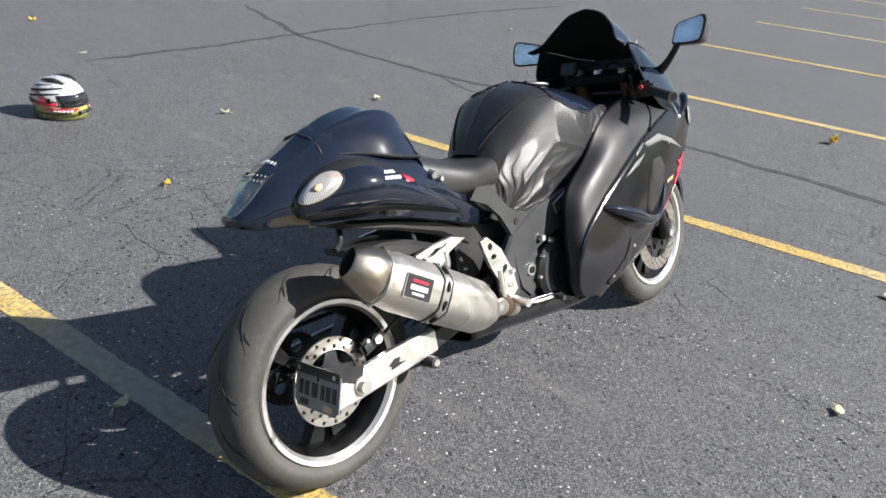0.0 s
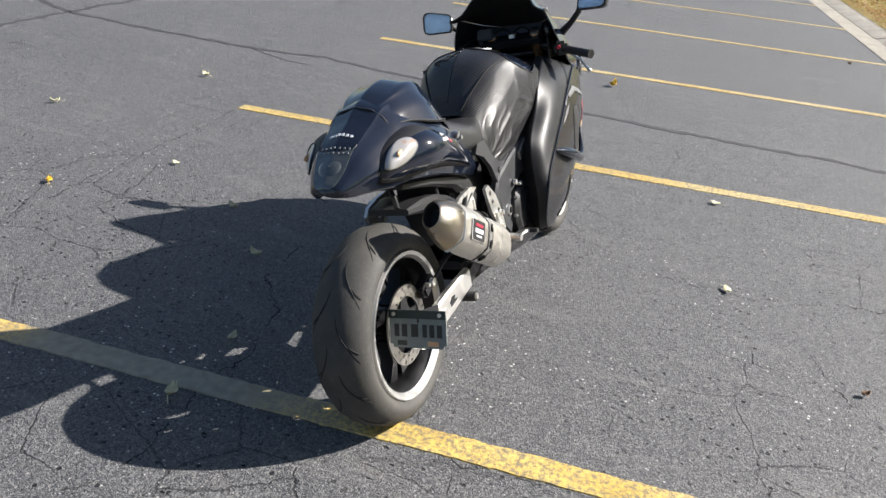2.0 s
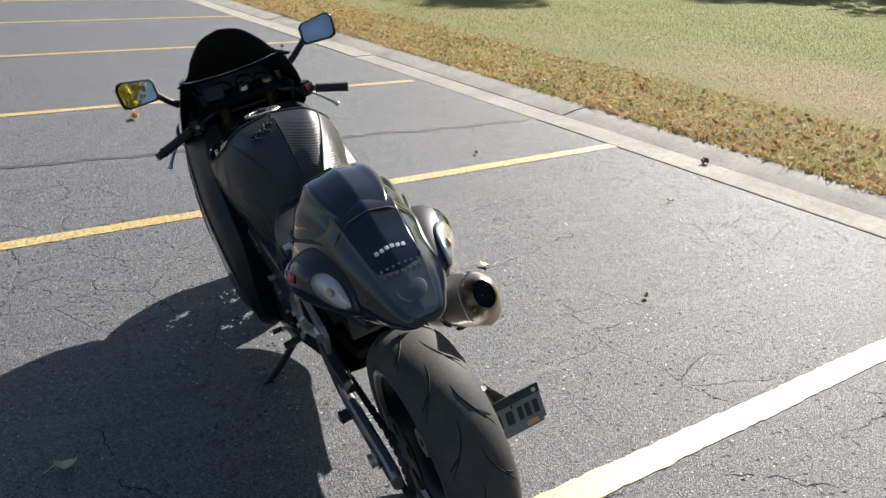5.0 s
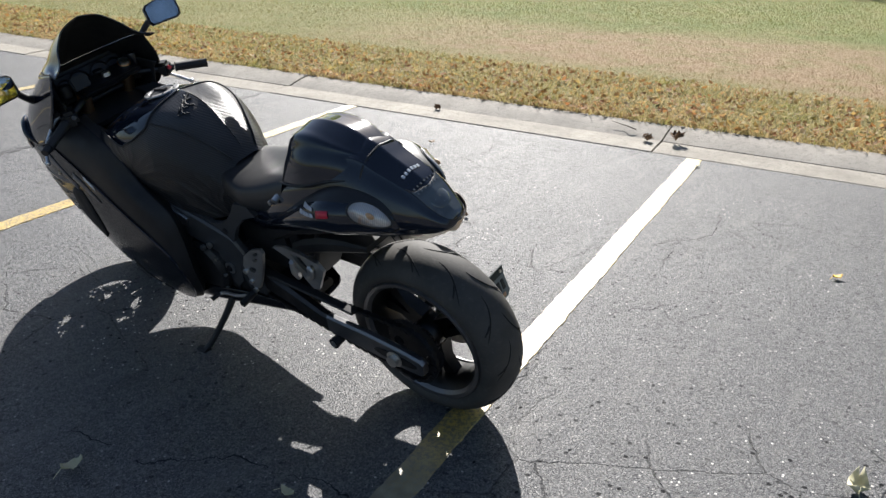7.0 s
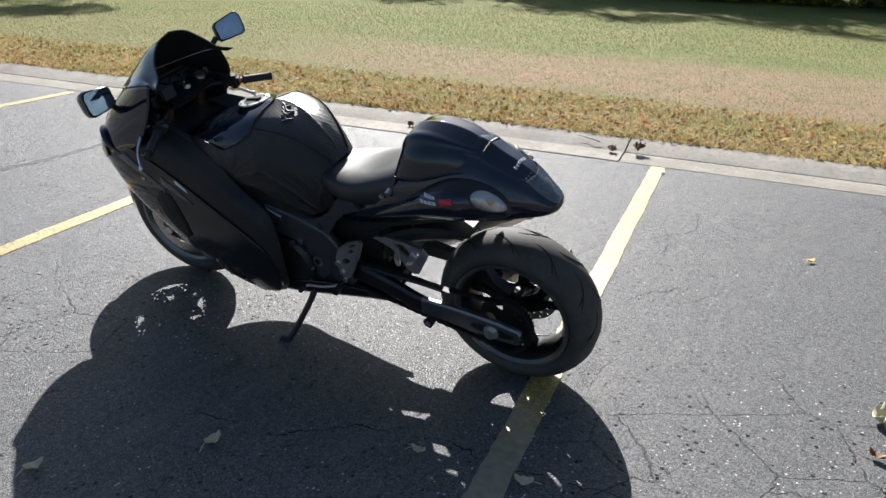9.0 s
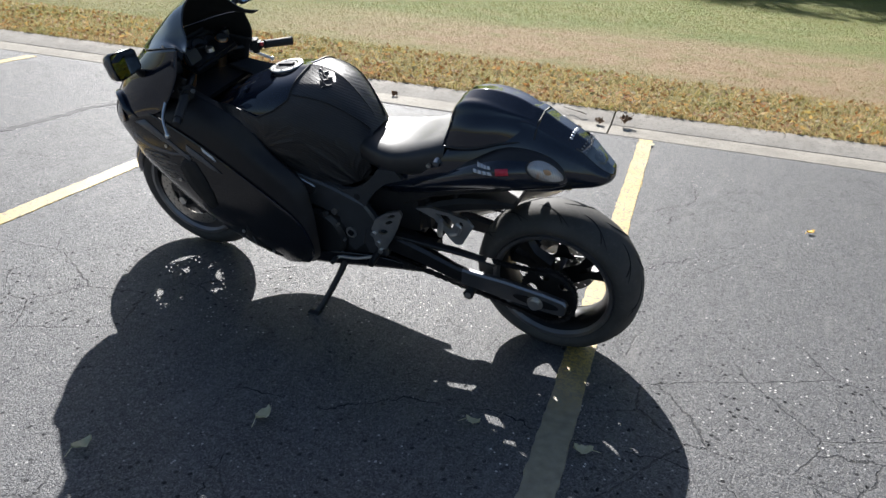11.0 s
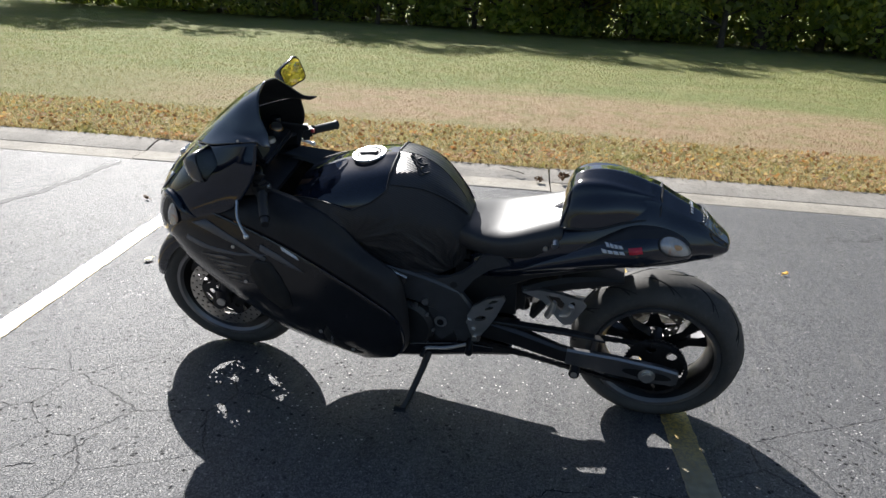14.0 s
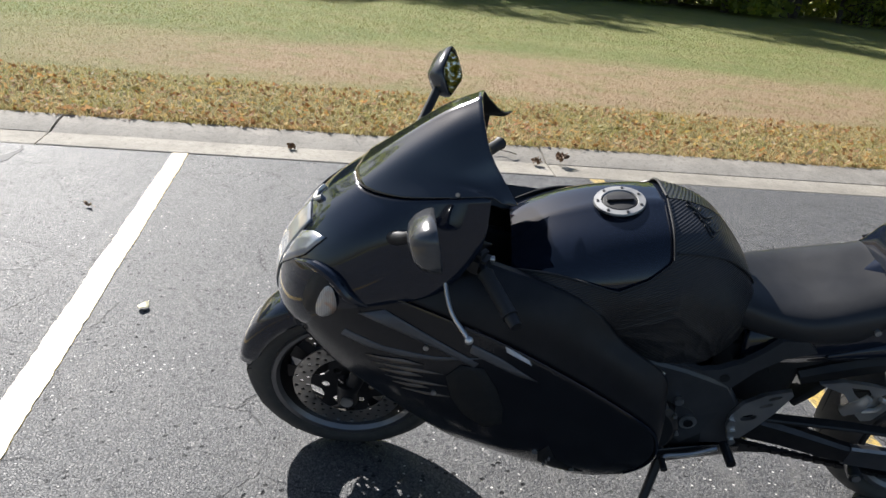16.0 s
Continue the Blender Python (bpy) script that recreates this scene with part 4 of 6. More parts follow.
    bolt("spool_cap", (0.294, s * 0.196, 0.279), 0.012, 0.006, bike, material=CAST)
mark = plate([(0.205, 0.316), (0.180, 0.320), (0.186, 0.334), (0.166, 0.335), (0.146, 0.320), (0.156, 0.317), (0.152, 0.308), (0.174, 0.310)], -0.1690, -0.1715)
part("swingarm_emblem", mark, SATIN, bike, "dark cut-out emblem")
part("swingarm_bridge", beam([(0.44, -0.14, 0.37), (0.44, 0, 0.37), (0.44, 0.14, 0.37)], [(0.1, 0.06)] * 3), SATIN, bike)
part("chain_guard", beam([(0.62, 0.135, 0.425), (0.35, 0.150, 0.432), (0.20, 0.152, 0.420)], [(0.030, 0.012), (0.032, 0.012), (0.028, 0.010)]), BLACK, bike)

# shock absorber ahead of the rear wheel, with a panel added to block sunlight
part("inner_mudguard", beam([(0.375, 0, 0.640), (0.400, 0, 0.540), (0.440, 0, 0.455), (0.470, 0, 0.400)], [(0.150, 0.016), (0.150, 0.020), (0.140, 0.024), (0.120, 0.024)]), BLACK, bike, "black panel added to keep sun out of the gap")
shock = part("shock_absorber", sweep([(0.560, 0, 0.640), (0.530, 0, 0.530), (0.505, 0, 0.400)], 0.022, 14), SATIN, bike, "rear shock absorber")
part("spring", sweep([(0.553 - 0.040 * f + 0.036 * math.cos(44 * f), 0.036 * math.sin(44 * f), 0.615 - 0.165 * f) for f in np.linspace(0, 1, 120)], 0.006, 6, smooth=0), SATIN, shock, "dark coil spring")

# rear brake caliper
bm = bmesh.new()
bmesh.ops.create_cube(bm, size=1, matrix=Matrix.Translation((0.155, -0.085, 0.375)) @ Matrix.Rotation(radians(-20), 4, "Y") @ Matrix.Diagonal((0.085, 0.045, 0.045, 1)))
bmesh.ops.bevel(bm, geom=bm.edges[:], offset=0.009, segments=2, affect="EDGES")
caliper = part("rear_caliper", bm, SATIN, bike, "dark rear brake caliper")
bolt("piston_cover", (0.165, -0.112, 0.383), 0.016, 0.012, caliper, material=CAST)
bolt("banjo_bolt", (0.125, -0.115, 0.392), 0.007, 0.014, caliper)
part("brake_hose", sweep([(0.19, -0.11, 0.39), (0.26, -0.13, 0.43), (0.38, -0.14, 0.43), (0.52, -0.12, 0.45)], 0.005, 8), BLACK, bike)

# licence plate on its axle bracket, seen from behind; its writing is plain bars
PX, PZ, PY = -0.092, 0.353, -0.174
bm = bmesh.new()
bmesh.ops.create_cube(bm, size=1, matrix=Matrix.Diagonal((0.003, 0.178, 0.108, 1)))
bmesh.ops.bevel(bm, geom=[e for e in bm.edges if abs(e.verts[0].co.x - e.verts[1].co.x) > 0.001], offset=0.010, segments=3, affect="EDGES")
plate_m = pose(PX, PY, PZ, 0, 16, 0)
licence = part("licence_plate", bm, PLATE, bike, "dirty dark licence plate with worn lettering")
licence.matrix_basis = plate_m
bm = bmesh.new()
bmesh.ops.create_cube(bm, size=1, matrix=Matrix.Translation((-0.003, 0, 0.043)) @ Matrix.Diagonal((0.005, 0.178, 0.024, 1)))
holder = part("plate_frame", bm, plastic_material("green_black_frame", (0.012, 0.024, 0.020), 0.35), licence, "dark green plate frame")
for y in (-0.072, 0.072):
    bolt("plate_bolt", (-0.007, y, 0.043), 0.006, 0.005, licence, "X")
for k, (y, w) in enumerate(((0.066, 0.018), (0.042, 0.020), (0.010, 0.026), (-0.022, 0.016), (-0.044, 0.018), (-0.068, 0.018))):
    bm = bmesh.new()
    bmesh.ops.create_cube(bm, size=1, matrix=Matrix.Translation((-0.0025, y, -0.004)) @ Matrix.Diagonal((0.002, w * 0.8, 0.036, 1)))
    part("lettering_bar", bm, PLATEINK, licence)
for y, w, mt in ((0.05, 0.03, PLATEINK), (-0.048, 0.034, PEACH)):
    bm = bmesh.new()
    bmesh.ops.create_cube(bm, size=1, matrix=Matrix.Translation((-0.0025, y, -0.040)) @ Matrix.Diagonal((0.002, w, 0.014, 1)))
    part("plate_sticker", bm, mt, licence)
part("plate_bracket", beam([(0.05, -0.172, 0.335), (-0.01, -0.172, 0.360), (-0.087, -0.176, 0.388)], [(0.004, 0.05), (0.004, 0.04), (0.004, 0.03)]), SATIN, bike, "black axle-mounted plate bracket")

# ---- motorcycle: exhaust ----
# can: rounded hexagon section, from the outlet forward and down to the link pipe
OUTLET, CAN_WAY = Vector((0.032, -0.232, 0.632)), Vector((0.470, 0.016, -0.262)).normalized()
CAN = [(tuple(OUTLET + CAN_WAY * d), r) for d, r in ((0.045, 0.058), (0.130, 0.074), (0.300, 0.076), (0.490, 0.074), (0.535, 0.058), (0.565, 0.036))]
CAN_AT = OUTLET + CAN_WAY * 0.072


def can_ring(bm, at, r, ax, lobes=6, soft=0.36, sides=24):
    a = Vector((0, 1, 0))
    b = ax.cross(a).normalized()
    a = b.cross(ax).normalized()
    ring = []
    for k in range(sides):
        t = 6.2832 * k / sides
        poly = math.cos(math.pi / lobes) / math.cos((t + math.pi / lobes) % (2 * math.pi / lobes) - math.pi / lobes)
        rr = r * (soft + (1 - soft) * poly) * 1.03
        ring.append(bm.verts.new(Vector(at) + a * math.cos(t) * rr * 0.76 + b * math.sin(t) * rr * 1.02))
    return ring


def can_body(stations, soft=0.36):
    bm = bmesh.new()
    ax = (Vector(stations[-1][0]) - Vector(stations[0][0])).normalized()
    rings = [can_ring(bm, p, r, ax, soft=soft) for p, r in stations]
    for a, b in zip(rings[:-1], rings[1:]):
        for k in range(24):
            bm.faces.new((a[k], a[(k + 1) % 24], b[(k + 1) % 24], b[k]))
    return bm


muffler = part("muffler", can_body(CAN), STEEL, bike, "brushed steel hexagonal exhaust muffler", sharp=50)
ax = CAN_WAY
slash = Vector((0.0, 0.20, 0.22))
cone = lambda d: tuple(CAN_AT - ax * d + slash * max(0, d))
cap = can_body([(cone(d), r) for d, r in ((-0.004, 0.070), (0.0, 0.0725), (0.045, 0.058), (0.076, 0.043), (0.080, 0.037), (0.066, 0.035))], 0.75)
part("end_cap", cap, metal_material("heat_stained_steel", (0.36, 0.32, 0.27), 0.34), muffler, "brownish steel muffler end cone", sharp=50)
part("outlet", can_body([(cone(d), r) for d, r in ((0.076, 0.0355), (0.074, 0.0345), (0.050, 0.034), (0.045, 0.002))], 0.75), VOID, muffler, "sooty black exhaust outlet")
for d0, wide, mt in ((0.196, 0.005, SATIN), (0.203, 0.026, CAST), (0.231, 0.005, SATIN)):
    p0 = CAN_AT + ax * d0
    part("clamp_band", can_body([(tuple(p0), 0.073), (tuple(p0), 0.0785), (tuple(p0 + ax * wide), 0.0785), (tuple(p0 + ax * wide), 0.073)]), mt, muffler, "dark muffler clamp band", sharp=50)
for k in range(9):
    a = 6.2832 * k / 9
    side = Vector((0, 1, 0)) - ax * ax.y
    side.normalize()
    rise = ax.cross(side).normalized()
    p0 = CAN_AT + ax * 0.216 + side * math.cos(a) * 0.0595 + rise * math.sin(a) * 0.0795
    # The slots are not cut; black beads stand for the shade in them.
    slot = bmesh.new()
    bmesh.ops.create_uvsphere(slot, u_segments=10, v_segments=6, radius=1, matrix=Matrix.Translation(p0) @ (rise * math.cos(a) - side * math.sin(a)).to_track_quat("X", "Z").to_matrix().to_4x4() @ Matrix.Diagonal((0.017, 0.006, 0.006, 1)))
    part("band_slot", slot, VOID, muffler, "slot in the clamp band, its shade drawn in black")
for d0 in (-0.002, 0.330):
    p0 = CAN_AT + ax * d0
    part("weld_ring", can_body([(tuple(p0), 0.070), (tuple(p0 + ax * 0.002), 0.0755), (tuple(p0 + ax * 0.006), 0.0755), (tuple(p0 + ax * 0.008), 0.070)]), CAST, muffler, sharp=50)
# badge on the outer face, plain shapes
bside = ax.cross(Vector((0, 1, 0))).normalized()
bface = bside.cross(ax).normalized()
bm_m = Matrix((( ax.x, bside.x, bface.x, 0), (ax.y, bside.y, bface.y, 0), (ax.z, bside.z, bface.z, 0), (0, 0, 0, 1)))
for s, nm, mt, dims, lift in ((1, "badge_edge", CAST, (0.104, 0.066, 0.003), -0.0012), (1, "badge", BLACK, (0.098, 0.060, 0.003), 0.0), (1, "badge_stripe", WHITE, (0.066, 0.014, 0.003), 0.0015), (1, "badge_mark", RED, (0.060, 0.008, 0.003), 0.0017), (1, "badge_line", WHITE, (0.046, 0.007, 0.003), 0.0015)):
    out = -1
    place = CAN_AT + ax * 0.105 + bface * (out * (0.0562 + lift)) * (1 if bface.y > 0 else -1)
    shift = {"badge_edge": 0, "badge": 0, "badge_stripe": -0.002, "badge_mark": 0.015, "badge_line": -0.018}[nm]
    bm = bmesh.new()
    bmesh.ops.create_cube(bm, size=1, matrix=Matrix.Translation(place + bside * shift * (1 if bside.z > 0 else -1)) @ bm_m @ Matrix.Diagonal((*dims, 1)))
    bmesh.ops.bevel(bm, geom=bm.edges[:], offset=0.0012, segments=1, affect="EDGES")
    part(nm, bm, mt, muffler)
part("link_pipe", sweep([(0.496, -0.220, 0.377), (0.54, -0.208, 0.360), (0.60, -0.185, 0.345), (0.68, -0.15, 0.31), (0.78, -0.10, 0.28)], 0.027, 16), STEEL, bike, "steel exhaust link pipe")
part("pipe_clamp", sweep([(0.505, -0.217, 0.373), (0.538, -0.208, 0.361)], 0.031, 16), CAST, bike)
part("pipe_joint", sweep([(0.60, -0.186, 0.347), (0.64, -0.17, 0.330)], 0.029, 16), BURNT, bike, "heat-stained pipe joint")
part("muffler_hanger", plate([(0.30, 0.565), (0.335, 0.575), (0.395, 0.60), (0.385, 0.555), (0.345, 0.535)], -0.186, -0.192), SILVER, bike)

# ---- motorcycle: tail, seat, tank ----
TAIL = rows_of([
    (-0.156, ((0, 0.779), (0, 0.778), (0, 0.777), (0, 0.776), (0, 0.775))),
    (-0.152, ((0, 0.789), (0.016, 0.787), (0.024, 0.780), (0.024, 0.773), (0.016, 0.767))),
    (-0.142, ((0, 0.803), (0.034, 0.798), (0.046, 0.787), (0.048, 0.775), (0.036, 0.763))),
    (-0.107, ((0, 0.832), (0.047, 0.824), (0.065, 0.806), (0.072, 0.780), (0.056, 0.753))),
    (-0.05, ((0, 0.883), (0.057, 0.872), (0.086, 0.838), (0.102, 0.797), (0.078, 0.747))),
    (0.04, ((0, 0.932), (0.066, 0.914), (0.106, 0.866), (0.134, 0.800), (0.108, 0.734))),
    (0.14, ((0, 0.976), (0.078, 0.952), (0.126, 0.886), (0.156, 0.802), (0.126, 0.724)))])
TAIL += rows_of([
    (0.28, ((0, 0.937), (0.105, 0.897), (0.146, 0.850), (0.170, 0.777), (0.132, 0.696))),
    (0.42, ((0, 0.850), (0.105, 0.826), (0.144, 0.800), (0.164, 0.733), (0.130, 0.655))),
    (0.58, ((0, 0.760), (0.080, 0.745), (0.118, 0.712), (0.136, 0.660), (0.112, 0.605))),
    (0.70, ((0, 0.700), (0.060, 0.680), (0.088, 0.645), (0.100, 0.612), (0.085, 0.575)))])
TAIL = ridged(TAIL, 1, [0.14] * 9 + [0.3] * 2)
shell(part("tail_fairing", both(TAIL, 64, 61), PAINT, bike, "gloss black pointed tail fairing"), 0.004)
tail_r, tail_l = Skin(TAIL, -1), Skin(TAIL, 1)


def pod_rows(grow=0.0, sink=0.0):
    """Bulge that carries the signal, tilted a little upwards, blunt behind and drawn out ahead."""
    rows = []
    for x, yc, zc, ry, rz in ((-0.030, 0.104, 0.790, 0.006, 0.006), (-0.016, 0.106, 0.796, 0.024, 0.028), (0.020, 0.110, 0.804, 0.045, 0.047), (0.070, 0.118, 0.812, 0.066, 0.060), (0.125, 0.128, 0.814, 0.082, 0.068), (0.185, 0.134, 0.808, 0.083, 0.066), (0.265, 0.140, 0.782, 0.066, 0.054), (0.360, 0.146, 0.742, 0.042, 0.036), (0.450, 0.146, 0.700, 0.020, 0.020), (0.510, 0.144, 0.668, 0.005, 0.006)):
        row = []
        for k in range(9):
            a = -1.0 + 3.92 * k / 8
            row.append((x, yc - sink + (ry + grow * 0.4) * math.sin(a), zc + (rz + grow) * math.cos(a)))
        rows.append(row)
    return rows


for s in (1, -1):
    pod = Skin(pod_rows(), s)
    flank = Skin([row[3:] for row in pod_rows()], s)
    po = part("signal_pod", pod.mesh(52, 26), PAINT, bike, "gloss black teardrop signal pod")
    part("pod_seam", Skin(pod_rows(0.005, 0.007), s).mesh(44, 22), BLACK, po)
    part("signal_rim", sweep([tuple(pod.at(0.222 + 0.142 * math.cos(a), 0.50 + 0.160 * math.sin(a) - 0.035 * math.cos(a), 0.0015)) for a in np.linspace(0, 6.2832, 29)], 0.0032, 6, smooth=0), BLACK, po)
    lens = decal("turn_signal", pod, [(0.222 + 0.136 * math.cos(a), 0.50 + 0.152 * math.sin(a) - 0.035 * math.cos(a)) for a in np.linspace(0, 6.02, 24)], LENS, po, 0.0035, cuts=2, thick=0.003, label="clear ribbed turn signal lens with amber bulb", uv=True)
    p = pod.at(0.24, 0.50, 0.004)
    bulb = bmesh.new()
    bmesh.ops.create_uvsphere(bulb, u_segments=14, v_segments=8, radius=0.011, matrix=Matrix.Translation(p) @ Matrix.Diagonal((1.5, 0.5, 0.9, 1)))
    part("bulb", bulb, PEACH, lens, "amber signal bulb")
    for a0, a1, b0, b1, mt in ((0.190, 0.244, 0.8375, 0.844, WHITE), (0.182, 0.254, 0.822, 0.830, WHITE), ((0.266, 0.312, 0.812, 0.832, RED) if s < 0 else (0.130, 0.170, 0.822, 0.840, RED))):
        drop = lambda a: -0.16 * (a - 0.2)
        for k in range(4 if mt == WHITE else 1):
            n = 4 if mt == WHITE else 1
            c0, c1 = a0 + (a1 - a0) * k / n, a0 + (a1 - a0) * (k + (0.80 if n > 1 else 1)) / n
            decal("emblem_bar", flank, [(c0, b0 + drop(c0)), (c1, b0 + drop(c1)), (c1 + 0.006, b1 + drop(c1)), (c0 + 0.006, b1 + drop(c0))], mt, po, 0.002, cuts=1)

# smoked tail lamp across the tip with a shallow notch on top, a round bulge, light dots and the maker's bars above it
def lamp_top(v):
    return 0.372 + 0.045 * min(1, v / 0.33)


bm = bmesh.new()
for sk in (tail_l, tail_r):
    cols = []
    for v in np.linspace(0, 0.333, 15):
        cols.append([bm.verts.new(p) for p in sk.points(np.linspace(0.115, lamp_top(v), 26), [v])[:, 0] + np.array((-0.0014, 0, 0.0026))])
    for p, q in zip(cols[:-1], cols[1:]):
        for k in range(25):
            bm.faces.new((p[k], p[k + 1], q[k + 1], q[k]))
bmesh.ops.remove_doubles(bm, verts=bm.verts, dist=0.0008)
lamp = shell(part("tail_lamp", bm, SMOKE, bike, "dark smoked tail lamp with small light dots"), 0.003)
rim = [tuple(tail_l.at(lamp_top(v), v, 0.001)) for v in np.linspace(0.330, 0, 9)]
rim = rim + [(x, -y, z) for x, y, z in reversed(rim[:-1])]
part("lamp_seam", sweep(rim, 0.0022, 6, smooth=0), BLACK, lamp)
dot = bmesh.new()
bmesh.ops.create_uvsphere(dot, u_segments=28, v_segments=14, radius=0.036, matrix=Matrix.Translation((-0.098, 0, 0.8365)) @ Matrix.Rotation(radians(-38), 4, "Y") @ Matrix.Diagonal((1, 1, 0.20, 1)))
part("lamp_bulge", dot, SMOKE, lamp)
for r in range(2):
    for c in range(-3, 4):
        u, v = tail_l.find(-0.068 + r * 0.013 + 0.001 * abs(c), abs(c) * 0.0145, (0, 1))
        p = tail_l.at(u, v, 0.0030)
        bm = bmesh.new()
        bmesh.ops.create_cone(bm, cap_ends=True, segments=4, radius1=0.0042, radius2=0.0036, depth=0.0016, matrix=Matrix.Translation((p.x, p.y * (1 if c >= 0 else -1), p.z)) @ Matrix.Rotation(radians(-34), 4, "Y") @ Matrix.Rotation(0.785, 4, "Z"))
        part("lamp_dot", bm, DOT, lamp)
for r in range(3):
    for c in (-1, 0, 1):
        bm = bmesh.new()
        bmesh.ops.create_cone(bm, cap_ends=True, segments=8, radius1=0.0040, radius2=0.0034, depth=0.0016, matrix=Matrix.Translation((-0.098, 0, 0.8365)) @ Matrix.Rotation(radians(-38), 4, "Y") @ Matrix.Translation(((r - 1) * 0.016, c * 0.016, 0.0072 - 0.0018 * (abs(c) + abs(r - 1)))))
        part("lamp_dot", bm, DOT, lamp)
for k in range(6):
    y = -0.033 + k * 0.0132
    u, v = tail_l.find(-0.012, abs(y), (0, 1))
    p = tail_l.at(u, v, 0.0022)
    bm = bmesh.new()
    bmesh.ops.create_cube(bm, size=1, matrix=Matrix.Translation((p.x, y, p.z)) @ Matrix.Rotation(radians(-31), 4, "Y") @ Matrix.Rotation(-14 * y / 0.07 * 0.0175, 4, "X") @ Matrix.Diagonal((0.0105, 0.0095, 0.0020, 1)))
    bmesh.ops.bevel(bm, geom=bm.edges[:], offset=0.0012, segments=1, affect="EDGES")
    part("maker_bar", bm, WHITE, bike)

HUMP = ridged(rows_of([
    (0.402, ((0, 0.838), (0.060, 0.837), (0.100, 0.836), (0.122, 0.835))),
    (0.394, ((0, 0.914), (0.062, 0.904), (0.104, 0.872), (0.130, 0.842))),
    (0.362, ((0, 0.981), (0.072, 0.968), (0.116, 0.905), (0.142, 0.848))),
    (0.28, ((0, 1.006), (0.080, 0.988), (0.128, 0.926), (0.152, 0.864))),
    (0.18, ((0, 0.994), (0.076, 0.974), (0.108, 0.932), (0.126, 0.890))),
    (0.085, ((0, 0.955), (0.048, 0.945), (0.078, 0.925), (0.096, 0.898)))]), 1, (0.5, 0.5, 0.5, 0.42, 0.30, 0.22))
hump = shell(part("seat_cowl", both(HUMP, 48, 46), PAINT, bike, "gloss black rounded passenger seat cowl"), 0.005)
for s in (1, -1):
    sk = Skin(HUMP, s)
    part("cowl_seam", sweep([tuple(sk.at(0.990, v, 0.0025)) for v in np.linspace(0.0, 0.99, 12)] + [tuple(sk.at(u, 0.990, 0.004)) for u in np.linspace(0.97, 0.30, 20)], 0.0034, 6, smooth=0), BLACK, hump)

SEAT = rows_of([
    (0.385, ((0, 0.862), (0.095, 0.858), (0.142, 0.828), (0.150, 0.770), (0.130, 0.740))),
    (0.46, ((0, 0.832), (0.098, 0.830), (0.148, 0.803), (0.156, 0.742), (0.134, 0.716))),
    (0.58, ((0, 0.792), (0.104, 0.791), (0.152, 0.772), (0.158, 0.722), (0.126, 0.694))),
    (0.68, ((0, 0.784), (0.092, 0.782), (0.128, 0.764), (0.132, 0.716), (0.100, 0.690))),
    (0.79, ((0, 0.792), (0.052, 0.788), (0.080, 0.765), (0.085, 0.720), (0.070, 0.700)))])
part("seat", both(SEAT, 30, 26), LEATHER, bike, "black vinyl rider seat")
for s in (1, -1):
    part("seat_lock", sweep([(0.405, s * 0.140, 0.800), (0.405, s * 0.168, 0.792)], 0.011, 12), CAST, bike)
    bolt("seat_bolt", (0.435, s * 0.160, 0.776), 0.008, 0.010, bike)

TANK = rows_of([
    (0.715, ((0, 0.790), (0.050, 0.785), (0.082, 0.750), (0.088, 0.700), (0.078, 0.650))),
    (0.76, ((0, 0.868), (0.070, 0.852), (0.112, 0.790), (0.118, 0.710), (0.100, 0.610))),
    (0.85, ((0, 0.958), (0.102, 0.932), (0.158, 0.850), (0.164, 0.730), (0.140, 0.590))),
    (0.96, ((0, 0.985), (0.122, 0.956), (0.188, 0.876), (0.194, 0.750), (0.162, 0.600))),
    (1.09, ((0, 0.966), (0.126, 0.940), (0.198, 0.870), (0.206, 0.762), (0.175, 0.635))),
    (1.21, ((0, 0.925), (0.116, 0.905), (0.188, 0.853), (0.198, 0.770), (0.170, 0.670))),
    (1.32, ((0, 0.868), (0.100, 0.853), (0.168, 0.815), (0.180, 0.765), (0.158, 0.705)))])
tank = part("fuel_tank", both(TANK, 40, 32), PAINT, bike, "gloss black fuel tank")


def crease(u, v):
    """Slack folds of the cover: sharp rays from its low rear corner and from the knee panel."""
    h = 0.0
    for cu, cv, n, reach, sway in ((0.16, 1.04, 5.0, 0.62, 0.4), (0.66, 0.78, 4.5, 0.42, 2.1)):
        du, dv = 1.2 * (u - cu), v - cv
        far, way = math.hypot(du, dv), math.atan2(dv, du)
        ridge = 1 - abs(math.sin(n * way + sway + 1.9 * math.sin(5.5 * far + sway) + 0.8 * math.sin(17 * u + 9 * v)))
        fine = 1 - abs(math.sin(2.7 * n * way + 6 * far + math.sin(23 * v - 11 * u)))
        h += (0.0085 * ridge ** 1.6 + 0.0045 * fine ** 2 - 0.003) * min(1, far * 4) * max(0, 1 - far / reach)
    return max(-0.005, h * min(1, max(0, v - 0.22) * 4) * min(1, u * 6))


def cover_edge(u):
    """Where the cover ends on the side: a shallow V below the painted top."""
    return float(np.interp(u, (0.505, 0.57, 0.66, 0.78, 1.0), (0.36, 0.46, 0.53, 0.47, 0.36)))


